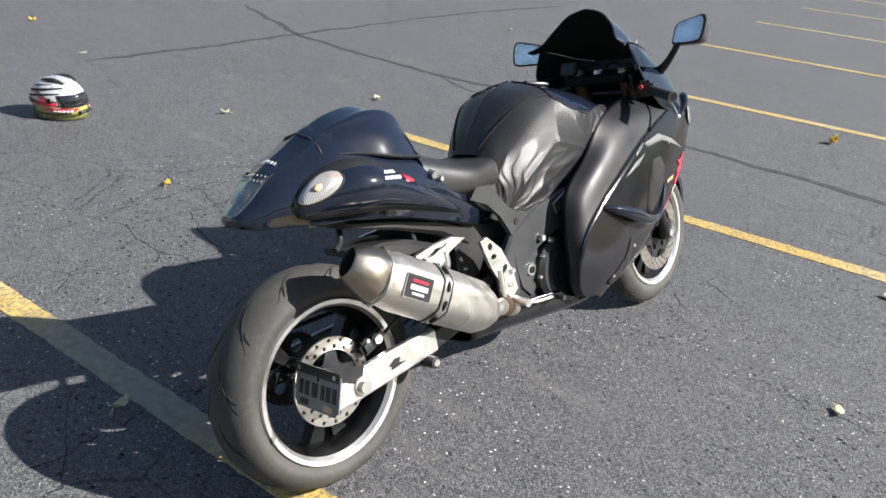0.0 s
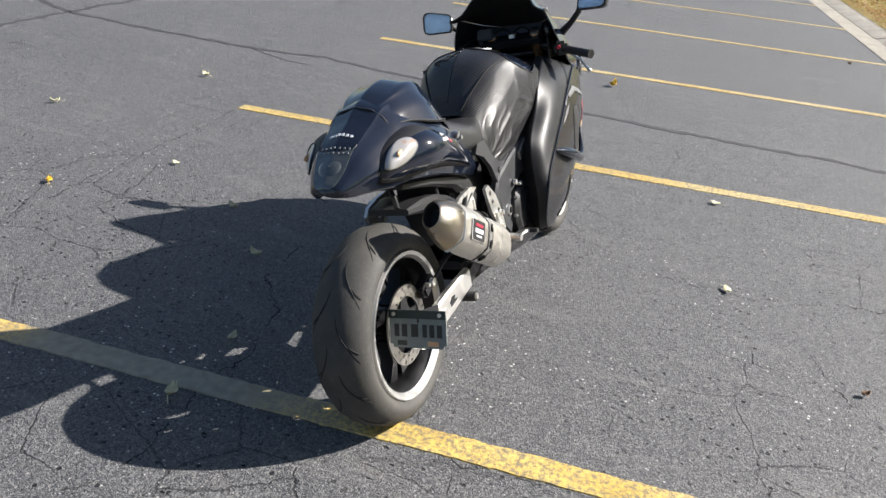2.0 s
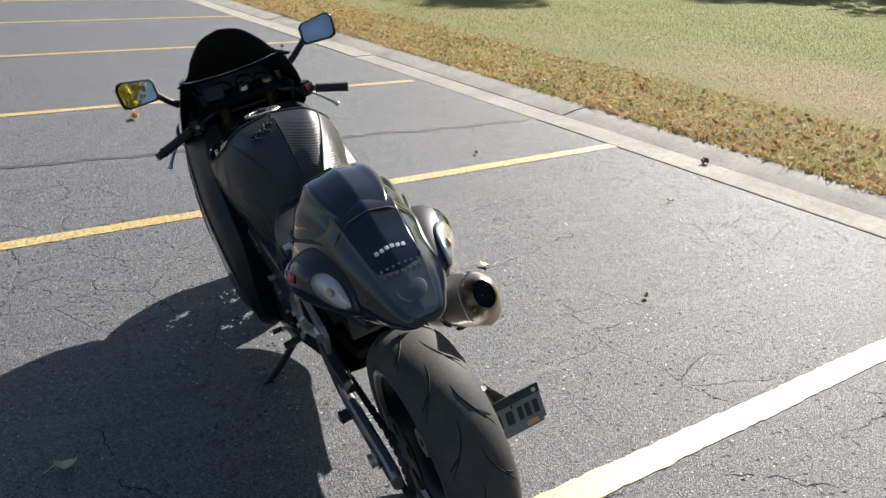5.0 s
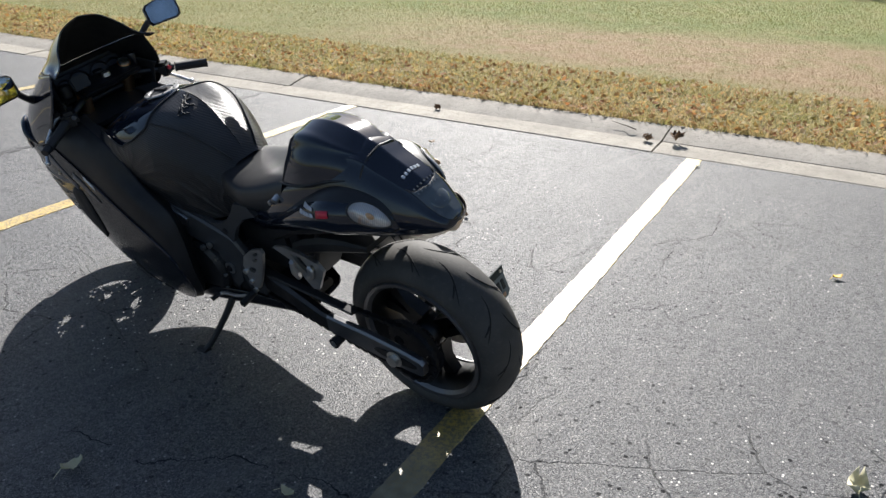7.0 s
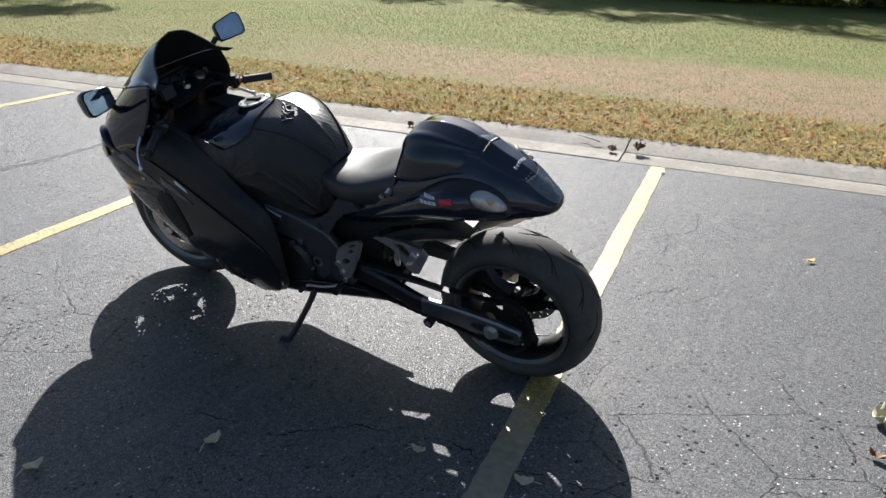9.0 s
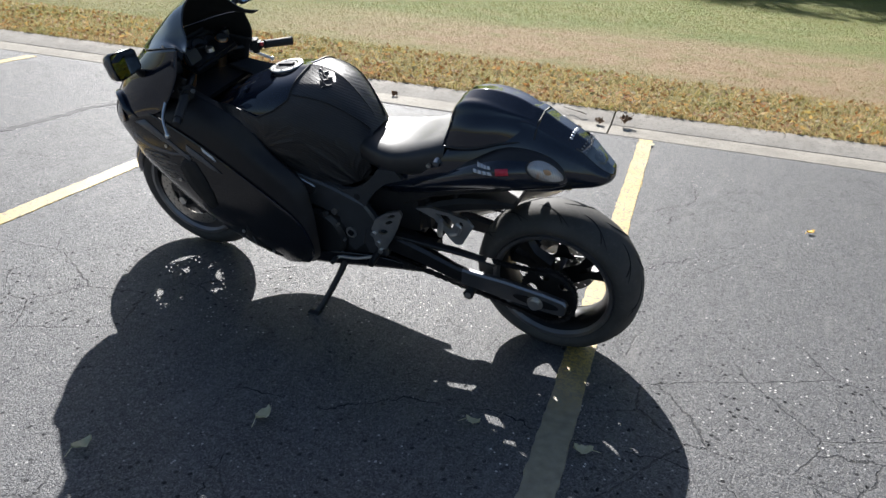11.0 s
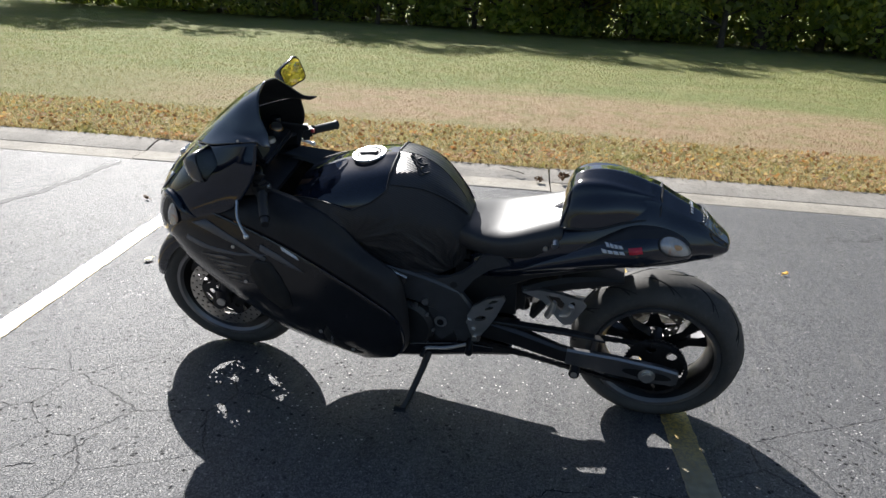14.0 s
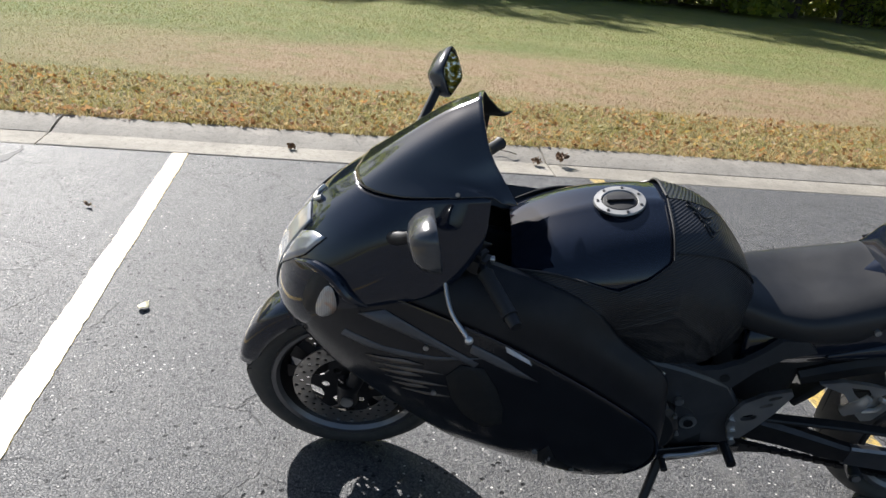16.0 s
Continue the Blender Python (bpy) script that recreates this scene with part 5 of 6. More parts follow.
bm = bmesh.new()
for s in (1, -1):
    Skin(TANK, s).mesh(100, 100, 0.0, 0.510, 0, 1.0, 0.008, bm, crease)
    Skin(TANK, s).mesh(80, 60, 0.505, 0.995, cover_edge, 1.0, 0.008, bm, lambda u, v: crease(u, cover_edge(u) + v * (1 - cover_edge(u))))
bmesh.ops.remove_doubles(bm, verts=bm.verts, dist=0.0012)
bra = part("tank_cover", bm, VINYL, tank, "black carbon-look vinyl tank cover with creases", sharp=80)
for s in (1, -1):
    sk = Skin(TANK, s)
    part("cover_piping", sweep([tuple(sk.at(0.510, v, 0.010)) for v in np.linspace(0.01, 0.36, 14)] + [tuple(sk.at(u, cover_edge(u), 0.010)) for u in np.linspace(0.52, 0.98, 18)], 0.0032, 6, smooth=0), BLACK, bra)
    part("cover_seam", sweep([tuple(sk.at(u, 0.22 + 0.10 * math.sin(math.pi * u), 0.0105)) for u in np.linspace(0.04, 0.50, 16)], 0.0026, 6, smooth=0), BLACK, bra)
# embossed emblem on the cover, a plain mark
sk = Skin(TANK, 1)
for y0, u0, ln in ((0.010, 0.40, 0.05), (0.025, 0.36, 0.09), (0.042, 0.37, 0.06), (0.058, 0.34, 0.07), (0.072, 0.36, 0.04)):
    part("cover_emblem", sweep([tuple(sk.at(u0 + ln * k / 5, y0 / 0.42 + 0.03 * math.sin(k), 0.009)) for k in range(6)], 0.003, 6, smooth=2), BLACK, bra)
cap_m = pose(1.075, 0, 0.966, 0, 9, 0)
filler = part("filler_cap", lathe([(0.0, 0.058), (0.004, 0.062), (0.008, 0.060), (0.009, 0.044), (0.006, 0.042)], 40), RING, tank, "silver ring fuel filler cap")
filler.matrix_basis = cap_m @ Matrix.Rotation(math.pi / 2, 4, "X")
lid = part("cap_lid", lathe([(0.004, 0.042), (0.008, 0.038), (0.010, 0.018), (0.010, 0.001)], 32), BLACK, filler, "black cap lid with key flap")
bm = bmesh.new()
bmesh.ops.create_cube(bm, size=1, matrix=Matrix.Translation((0, 0.012, 0)) @ Matrix.Diagonal((0.062, 0.008, 0.016, 1)))
part("key_flap", bm, SATIN, filler)
for k in range(7):
    a = 6.2832 * k / 7
    bolt("cap_bolt", (0.052 * math.cos(a), 0.009, 0.052 * math.sin(a)), 0.0035, 0.003, filler, material=SATIN)

# ---- motorcycle: frame, engine ----
for s in (1, -1):
    part("frame_spar", beam([(1.40, s * 0.115, 0.735), (1.20, s * 0.165, 0.665), (1.02, s * 0.172, 0.595), (0.86, s * 0.158, 0.545), (0.76, s * 0.145, 0.50), (0.70, s * 0.138, 0.42), (0.69, s * 0.132, 0.32)], [(0.03, 0.10), (0.03, 0.115), (0.03, 0.12), (0.03, 0.12), (0.032, 0.13), (0.034, 0.12), (0.034, 0.09)]), FRAME, bike, "grey aluminium frame spar")
    part("spar_plate", beam([(1.16, s * 0.188, 0.690), (1.06, s * 0.192, 0.645), (0.97, s * 0.190, 0.606), (0.91, s * 0.182, 0.582)], [(0.012, 0.050), (0.014, 0.062), (0.014, 0.060), (0.010, 0.040)]), SPAR, bike, "satin grey upper frame plate")
    part("frame_plate", plate([(0.575, 0.722), (0.640, 0.716), (0.672, 0.672), (0.711, 0.632), (0.760, 0.604), (0.803, 0.595), (0.862, 0.612), (0.868, 0.570), (0.838, 0.520), (0.832, 0.450), (0.830, 0.360), (0.786, 0.318), (0.742, 0.360), (0.722, 0.440), (0.715, 0.540), (0.670, 0.610), (0.615, 0.660), (0.545, 0.690)], s * 0.140, s * 0.158, bevel=0.005), FRAME, bike, "satin dark grey frame plate")
    bolt("pivot_bolt", (0.788, s * 0.160, 0.407), 0.024, 0.010, bike, material=CAST)
    bolt("pivot_hub", (0.788, s * 0.166, 0.407), 0.013, 0.008, bike, material=SATIN)
    bolt("frame_bolt", (0.84, s * 0.178, 0.50), 0.012, 0.012, bike, material=CAST)
    bolt("frame_plug", (0.741, s * 0.158, 0.578), 0.013, 0.006, bike, material=BLACK)
bm = bmesh.new()
for x0, x1, z0, z1, w in ((0.70, 1.20, 0.24, 0.50, 0.15), (0.95, 1.30, 0.40, 0.66, 0.145), (0.50, 0.78, 0.40, 0.66, 0.085), (1.20, 1.36, 0.30, 0.70, 0.12)):
    bmesh.ops.create_cube(bm, size=1, matrix=Matrix.Translation(((x0 + x1) / 2, 0, (z0 + z1) / 2)) @ Matrix.Diagonal((x1 - x0, 2 * w, z1 - z0, 1)))
bmesh.ops.bevel(bm, geom=bm.edges[:], offset=0.03, segments=3, affect="EDGES")
part("engine", bm, BLACK, bike, "black engine block deep in the fairing")
for s in (1, -1):
    bm = lathe([(s * 0.14, 0.118), (s * 0.172, 0.114), (s * 0.186, 0.098), (s * 0.190, 0.06), (s * 0.190, 0.001)], 40, at=(0.925, 0, 0.375))
    cover = part("engine_cover", bm, BLACK, bike, "black round engine side cover")
    for k in range(10):
        a = 6.2832 * k / 10
        bolt("cover_bolt", (0.925 + 0.112 * math.cos(a), s * 0.176, 0.375 + 0.112 * math.sin(a)), 0.006, 0.012, cover)
part("clutch_window", plate(oval(0.925, 0.375, 0.060, 0.082, 20, -0.15), -0.190, -0.197), SCREEN, bike)
for s in (1, -1):
    bolt("mount_bolt", (0.875, s * 0.185, 0.485), 0.010, 0.014, bike)
part("undertray", beam([(0.14, 0, 0.705), (0.30, 0, 0.672), (0.48, 0, 0.62), (0.60, 0, 0.56)], [(0.16, 0.02), (0.20, 0.03), (0.20, 0.05), (0.18, 0.08)]), BLACK, bike, "black undertray below the tail")
part("rear_hugger", beam([(0.50, 0, 0.520), (0.43, 0, 0.555), (0.35, 0, 0.585), (0.26, 0, 0.605), (0.165, 0, 0.615)], [(0.17, 0.05), (0.18, 0.055), (0.18, 0.055), (0.17, 0.045), (0.14, 0.020)]), BLACK, bike, "black plastic rear hugger")
# small bracket under the tail
part("tail_bracket", sweep([(0.16, -0.02, 0.70), (0.14, -0.045, 0.66), (0.10, -0.07, 0.645)], 0.009, 8), BLACK, bike)

# ---- motorcycle: rear sets ----
for s in (1, -1):
    y0, y1 = s * 0.158, s * 0.170
    if s < 0:
        part("heel_guard", plate([(0.555, 0.560), (0.585, 0.568), (0.645, 0.515), (0.690, 0.430), (0.705, 0.370), (0.670, 0.345), (0.640, 0.375), (0.620, 0.420), (0.590, 0.470)], y0, y1, [oval(0.595, 0.535, 0.011, 0.011, 10), oval(0.608, 0.500, 0.012, 0.008, 10), oval(0.650, 0.450, 0.017, 0.010, 10, 0.7)]), SILVER, bike, "silver footpeg bracket with holes")
    else:
        part("heel_guard", plate([(0.690, 0.455), (0.669, 0.502), (0.622, 0.540), (0.564, 0.562), (0.556, 0.546), (0.585, 0.470), (0.611, 0.419), (0.640, 0.372), (0.670, 0.362), (0.687, 0.410)], y0, y1, [oval(0.598, 0.532, 0.018, 0.006, 12, -0.5), oval(0.612, 0.502, 0.018, 0.006, 12, -0.5), oval(0.642, 0.452, 0.022, 0.011, 12, -0.4)]), CAST, bike, "winged metal heel guard with vents")
    for x, z in ((0.668, 0.395), (0.682, 0.435), (0.660, 0.360)):
        bolt("bracket_bolt", (x, s * 0.174, z), 0.010, 0.010, bike, material=CAST)
    peg = part("footpeg", sweep([(0.675, s * 0.170, 0.345), (0.672, s * 0.205, 0.343), (0.669, s * 0.238, 0.341)], (0.012, 0.013, 0.013), 10), CAST if s < 0 else SATIN, bike, "ribbed metal footpeg")
    part("toe_lever", sweep([(0.690, s * 0.178, 0.330), (0.76, s * 0.190, 0.310), (0.83, s * 0.200, 0.305), (0.84, s * 0.225, 0.305)], 0.0065, 8), CAST, bike, "metal foot lever")
    part("lever_tip", sweep([(0.84, s * 0.212, 0.305), (0.84, s * 0.245, 0.305)], 0.009, 10), GRIP, bike)
    part("passenger_bracket", plate([(0.500, 0.588), (0.446, 0.604), (0.370, 0.599), (0.302, 0.586), (0.280, 0.560), (0.325, 0.475), (0.350, 0.470), (0.372, 0.490), (0.402, 0.530), (0.430, 0.563)], s * 0.150, s * 0.162, [[(0.420, 0.587), (0.375, 0.586), (0.352, 0.560), (0.362, 0.528), (0.392, 0.552)], oval(0.326, 0.560, 0.010, 0.014, 10)]), SILVER if s < 0 else CAST, bike, "silver triangular passenger peg bracket")
    part("passenger_peg", sweep([(0.410, s * 0.160, 0.500), (0.395, s * 0.182, 0.545), (0.385, s * 0.190, 0.585)], (0.014, 0.015, 0.010), 8, 0.7), SILVER, bike, "folded metal passenger peg")
    part("peg_hook", sweep([(0.365, s * 0.165, 0.510), (0.335, s * 0.170, 0.525), (0.325, s * 0.170, 0.555), (0.340, s * 0.170, 0.565)], 0.007, 8), CAST, bike)
part("brake_cylinder", sweep([(0.628, -0.165, 0.455), (0.632, -0.170, 0.345)], 0.013, 12), CAST, bike)

# kickstand on the left
part("kickstand", sweep([(0.82, 0.150, 0.300), (0.845, 0.205, 0.215), (0.885, 0.285, 0.117), (0.905, 0.318, 0.087)], (0.016, 0.013, 0.012, 0.012), 10, smooth=4), BLACK, bike, "black side kickstand")
part("stand_foot", sweep([(0.885, 0.320, 0.088), (0.93, 0.322, 0.088)], 0.012, 8, 1.6), BLACK, bike)
part("stand_bracket", plate([(0.77, 0.345), (0.86, 0.345), (0.85, 0.285), (0.80, 0.275)], 0.125, 0.155), BLACK, bike)
part("linkage", beam([(0.70, 0.0, 0.30), (0.60, 0.0, 0.275), (0.52, 0.0, 0.29)], [(0.14, 0.05), (0.12, 0.04), (0.10, 0.03)]), BLACK, bike)
part("guard_fin", plate([(0.62, 0.300), (0.60, 0.262), (0.52, 0.268), (0.49, 0.262), (0.55, 0.300)], 0.118, 0.124), BLACK, bike)

# ---- motorcycle: fairing ----
KNEE = [
    [(1.60, 0.240, 0.826), (1.52, 0.207, 0.856), (1.40, 0.167, 0.885)],
    [(1.36, 0.268, 0.750), (1.26, 0.248, 0.800), (1.16, 0.212, 0.836)],
    [(1.17, 0.286, 0.666), (1.095, 0.265, 0.714), (1.04, 0.220, 0.726)],
    [(1.00, 0.288, 0.562), (0.958, 0.266, 0.612), (0.925, 0.226, 0.640)],
    [(0.920, 0.284, 0.494), (0.908, 0.264, 0.524), (0.896, 0.232, 0.555)],
    [(0.893, 0.276, 0.412), (0.888, 0.262, 0.416), (0.882, 0.245, 0.424)],
    [(0.905, 0.260, 0.337), (0.900, 0.250, 0.334), (0.893, 0.236, 0.332)],
    [(0.950, 0.246, 0.277), (0.945, 0.236, 0.274), (0.935, 0.222, 0.270)]]
SIDE = [
    [(1.62, 0.239, 0.826), (1.73, 0.234, 0.768), (1.79, 0.202, 0.70), (1.805, 0.162, 0.62)],
    [(1.36, 0.270, 0.748), (1.53, 0.272, 0.690), (1.66, 0.246, 0.630), (1.725, 0.195, 0.555)],
    [(1.17, 0.288, 0.664), (1.37, 0.290, 0.590), (1.53, 0.264, 0.535), (1.62, 0.203, 0.470)],
    [(1.00, 0.290, 0.560), (1.22, 0.298, 0.500), (1.40, 0.270, 0.450), (1.51, 0.205, 0.385)],
    [(0.920, 0.286, 0.492), (1.11, 0.300, 0.425), (1.29, 0.272, 0.375), (1.41, 0.198, 0.310)],
    [(0.893, 0.278, 0.410), (1.05, 0.291, 0.360), (1.19, 0.260, 0.310), (1.28, 0.185, 0.245)],
    [(0.905, 0.262, 0.335), (1.02, 0.266, 0.300), (1.12, 0.236, 0.260), (1.18, 0.170, 0.215)],
    [(0.950, 0.248, 0.275), (1.03, 0.242, 0.252), (1.08, 0.216, 0.225), (1.11, 0.158, 0.197)]]
BELLY = rows_of([
    (0.54, ((0.105, 0.262), (0.095, 0.236), (0.055, 0.226), (0, 0.223))),
    (0.70, ((0.155, 0.312), (0.148, 0.255), (0.085, 0.216), (0, 0.210))),
    (0.90, ((0.195, 0.310), (0.185, 0.245), (0.105, 0.202), (0, 0.197))),
    (1.08, ((0.205, 0.285), (0.180, 0.225), (0.105, 0.196), (0, 0.192))),
    (1.26, ((0.165, 0.285), (0.145, 0.242), (0.085, 0.222), (0, 0.218))),
    (1.38, ((0.120, 0.330), (0.105, 0.310), (0.065, 0.300), (0, 0.298)))])
shell(part("belly_pan", both(BELLY, 32, 20), GREYP, bike, "dark grey belly pan"), 0.004)
for s in (1, -1):
    kn, sd = Skin(KNEE, s), Skin(SIDE, s)
    shell(part("knee_panel", kn.mesh(36, 16), MATTE, bike, "matte dark grey inner fairing panel"), 0.004)
    inner = [[row[2], (row[2][0] + 0.05, row[2][1] - 0.05, row[2][2] - 0.01), (row[2][0] + 0.09, 0.12, row[2][2] - 0.02)] for row in KNEE]
    part("inner_cowl", Skin(inner, s).mesh(30, 8), BLACK, bike, "black inner cowl beside the engine")
    panel = shell(part("side_fairing", sd.mesh(40, 28), GREYP, bike, "glossy dark side fairing with jagged graphics"), 0.004)
    part("fairing_edge", sweep([tuple(sd.at(u, 0.004, 0.001)) for u in np.linspace(0.02, 0.98, 26)], 0.0035, 6, smooth=0), PAINT, panel)
    # gill: a black crescent sheet paints the opening's shade, with a rounded lip below it
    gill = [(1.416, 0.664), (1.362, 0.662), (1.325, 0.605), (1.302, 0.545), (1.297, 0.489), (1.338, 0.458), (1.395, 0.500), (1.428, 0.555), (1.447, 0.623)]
    decal("gill_opening", sd, gill, VOID, panel, 0.0015, label="crescent air outlet, its shade drawn as a black sheet")
    if s < 0:
        part("gill_lip", sweep([tuple(sd.at(*sd.find(x, z), o)) for x, z, o in ((1.03, 0.565, 0.002), (1.08, 0.545, 0.018), (1.15, 0.515, 0.028), (1.24, 0.478, 0.030), (1.33, 0.466, 0.022), (1.39, 0.495, 0.014), (1.44, 0.560, 0.002))], tuple(r * (1 if s < 0 else 0.45) for r in (0.006, 0.016, 0.020, 0.018, 0.014, 0.010, 0.004)), 12), PAINT, panel, "glossy black rounded gill lip")
    # The vent is not cut either: a near-black sheet carries its shade.
    decal("lower_vent", sd, [(1.172, 0.427), (1.192, 0.385), (1.184, 0.335), (1.140, 0.292), (1.093, 0.272), (1.056, 0.290), (1.100, 0.325), (1.143, 0.362)], VOID, panel, 0.0015, label="lower vent, its shaded depth drawn in black")
    for k in range(3):
        u, v = sd.find(1.160 + 0.004 * k, 0.375 - 0.022 * k)
        part("vent_slat", sweep([tuple(sd.at(u, v, 0.003)), tuple(sd.at(min(u + 0.03, 1), min(1, v + 0.03), 0.003))], 0.003, 6), GREYPRINT, panel)
    # graphics
    if s < 0:
        decal("graphic_stripe", sd, [(1.617, 0.660), (1.520, 0.712), (1.434, 0.742), (1.320, 0.722), (1.342, 0.708), (1.450, 0.715)], STRIPE, panel, 0.0012, label="pale grey painted stripe")
        decal("graphic_blade", sd, [(1.167, 0.630), (1.250, 0.672), (1.321, 0.690), (1.270, 0.660)], STRIPE, panel, 0.0012)
    else:
        decal("graphic_stripe", sd, [(1.66, 0.762), (1.48, 0.705), (1.385, 0.662), (1.375, 0.675), (1.46, 0.717), (1.60, 0.782)], GREYPRINT, panel, 0.0012, label="grey painted stripe")
        decal("graphic_blade", sd, [(1.395, 0.725), (1.325, 0.695), (1.235, 0.640), (1.285, 0.652), (1.40, 0.702)], GREYPRINT, panel, 0.0012)
    if s < 0:
        decal("graphic_mark", sd, [(x - 0.048, z - 0.050) for x, z in ((1.700, 0.690), (1.660, 0.672), (1.615, 0.668), (1.640, 0.650), (1.610, 0.622), (1.632, 0.618), (1.590, 0.585), (1.618, 0.585), (1.575, 0.545), (1.612, 0.556), (1.560, 0.500), (1.520, 0.490), (1.568, 0.480), (1.615, 0.520), (1.665, 0.580), (1.655, 0.600), (1.690, 0.630), (1.675, 0.645))], RED, panel, 0.0016, label="jagged red graphic")
        decal("graphic_mark", sd, [(1.520, 0.560), (1.462, 0.556), (1.460, 0.568), (1.522, 0.574)], PEACH, panel, 0.0018)
        decal("graphic_script", sd, [(1.575, 0.530), (1.535, 0.514), (1.535, 0.502), (1.580, 0.518)], WHITE, panel, 0.0020)
    else:
        decal("graphic_band", sd, [(1.700, 0.684), (1.640, 0.668), (1.560, 0.664), (1.470, 0.668), (1.360, 0.690), (1.480, 0.678), (1.600, 0.682), (1.690, 0.704)], GREYPRINT, panel, 0.0012, label="dim grey painted band")
        for k, (x0, x1, z0, tall) in enumerate(((1.640, 1.500, 0.642, 0.013), (1.622, 1.452, 0.622, 0.010), (1.606, 1.500, 0.603, 0.013), (1.590, 1.440, 0.584, 0.009), (1.572, 1.482, 0.566, 0.012), (1.548, 1.430, 0.549, 0.008))):
            decal("graphic_stroke", sd, [(x0, z0), ((x0 + x1) / 2, z0 - 0.004), (x1, z0 + 0.006), ((x0 + x1) / 2 - 0.02, z0 + tall)], STROKE, panel, 0.0016, cuts=1, label="jagged grey graphic stroke")
    # pale bar on the seam, white on the left and grey on the right
    decal("seam_bar", sd, [(1.322, 0.733), (1.262, 0.700), (1.254, 0.686), (1.316, 0.715)], WHITE if s > 0 else GREYPRINT, panel, 0.002)
    for x, z in ((1.47, 0.56), (1.50, 0.70), (1.20, 0.39), (1.09, 0.31)):
        p = sd.at(*sd.find(x, z), 0.002)
        bolt("panel_screw", tuple(p), 0.007, 0.005, panel, material=CAST)
    p = Skin(BELLY, s)
    # Belly slot drawn as a black sheet for its shade.
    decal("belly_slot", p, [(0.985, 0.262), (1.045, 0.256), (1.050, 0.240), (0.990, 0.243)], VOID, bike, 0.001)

NOSE = [
    [(1.700, 0, 0.985), (1.672, 0.085, 0.995), (1.590, 0.150, 1.020), (1.490, 0.182, 1.050), (1.395, 0.194, 1.072)],
    [(1.790, 0, 0.905), (1.765, 0.106, 0.902), (1.685, 0.190, 0.915), (1.555, 0.222, 0.940), (1.405, 0.230, 0.965)],
    [(1.865, 0, 0.800), (1.842, 0.112, 0.790), (1.785, 0.198, 0.790), (1.675, 0.244, 0.808), (1.480, 0.250, 0.850)],
    [(1.895, 0, 0.690), (1.872, 0.102, 0.682), (1.822, 0.176, 0.682), (1.740, 0.222, 0.712), (1.600, 0.240, 0.785)],
    [(1.865, 0, 0.600), (1.852, 0.082, 0.596), (1.822, 0.138, 0.602), (1.772, 0.184, 0.645), (1.682, 0.215, 0.725)]]
nose = shell(part("nose_fairing", both(NOSE, 36, 36), PAINT, bike, "gloss black rounded nose fairing"), 0.004)
nose.data.materials.append(VOID)
nose.modifiers["thickness"].material_offset = 1
nose_l, nose_r = Skin(NOSE, 1), Skin(NOSE, -1)
bm = nose_l.mesh(22, 10, 0.30, 0.86, 0.0, 0.17, 0.004)
nose_r.mesh(22, 10, 0.30, 0.86, 0.0, 0.17, 0.004, bm)
bmesh.ops.remove_doubles(bm, verts=bm.verts, dist=0.001)
shell(part("headlamp", bm, LAMP, nose, "clear upright headlamp lens"), 0.004)
part("maker_emblem", sweep([tuple(nose_l.at(0.22, 0.06, 0.004)), tuple(nose_l.at(0.26, 0.03, 0.005)), tuple(nose_r.at(0.26, 0.03, 0.005)), tuple(nose_r.at(0.22, 0.06, 0.004))], 0.006, 8), SILVER, nose)
for s, sk in ((1, nose_l), (-1, nose_r)):
    decal("side_lamp", sk, [(0.36, 0.18), (0.30, 0.26), (0.28, 0.36), (0.40, 0.34), (0.52, 0.24), (0.60, 0.18)], LAMP, nose, 0.004, label="clear corner lamp", uv=True)
    # The shade in the intake's mouth is a flat black oval on the skin.
    decal("air_intake", sk, oval(1.750, 0.778, 0.036, 0.060, 22, 0.35, 0.3), BLACK, nose, 0.002, label="ram air intake, its shaded mouth painted as a black oval")
    decal("front_signal", sk, oval(1.730, 0.772, 0.022, 0.044, 18, 0.30, 0.35), LENS, nose, 0.007, label="clear ribbed front signal")
    # raised brow that runs back from the lamp over the intake
    part("nose_brow", sweep([tuple(sk.at(u, v, o)) for u, v, o in ((0.46, 0.30, 0.0), (0.40, 0.45, 0.004), (0.42, 0.60, 0.006), (0.50, 0.74, 0.004), (0.62, 0.86, 0.0))], (0.004, 0.012, 0.014, 0.012, 0.004), 10), PAINT, nose)

GLASS = [
    [(1.705, 0, 0.988), (1.676, 0.086, 0.998), (1.592, 0.151, 1.023), (1.492, 0.183, 1.053), (1.397, 0.195, 1.075)],
    [(1.610, 0, 1.075), (1.592, 0.080, 1.070), (1.530, 0.138, 1.066), (1.460, 0.172, 1.072), (1.388, 0.194, 1.074)],
    [(1.515, 0, 1.154), (1.505, 0.078, 1.140), (1.466, 0.134, 1.108), (1.415, 0.166, 1.080), (1.362, 0.200, 1.062)],
    [(1.432, 0, 1.205), (1.425, 0.072, 1.186), (1.404, 0.128, 1.138), (1.368, 0.164, 1.092), (1.340, 0.214, 1.070)]]
screen = shell(part("windscreen", both(GLASS, 30, 34), SCREEN, bike, "black smoked bubble windscreen with flared lips"), 0.004)
screen.data.materials.append(VOID)
screen.modifiers["thickness"].material_offset = 1
for s in (1, -1):
    p = Skin(GLASS, s).at(0.10, 0.80, 0.004)
    bolt("screen_screw", tuple(p), 0.005, 0.003, screen, material=CAST)

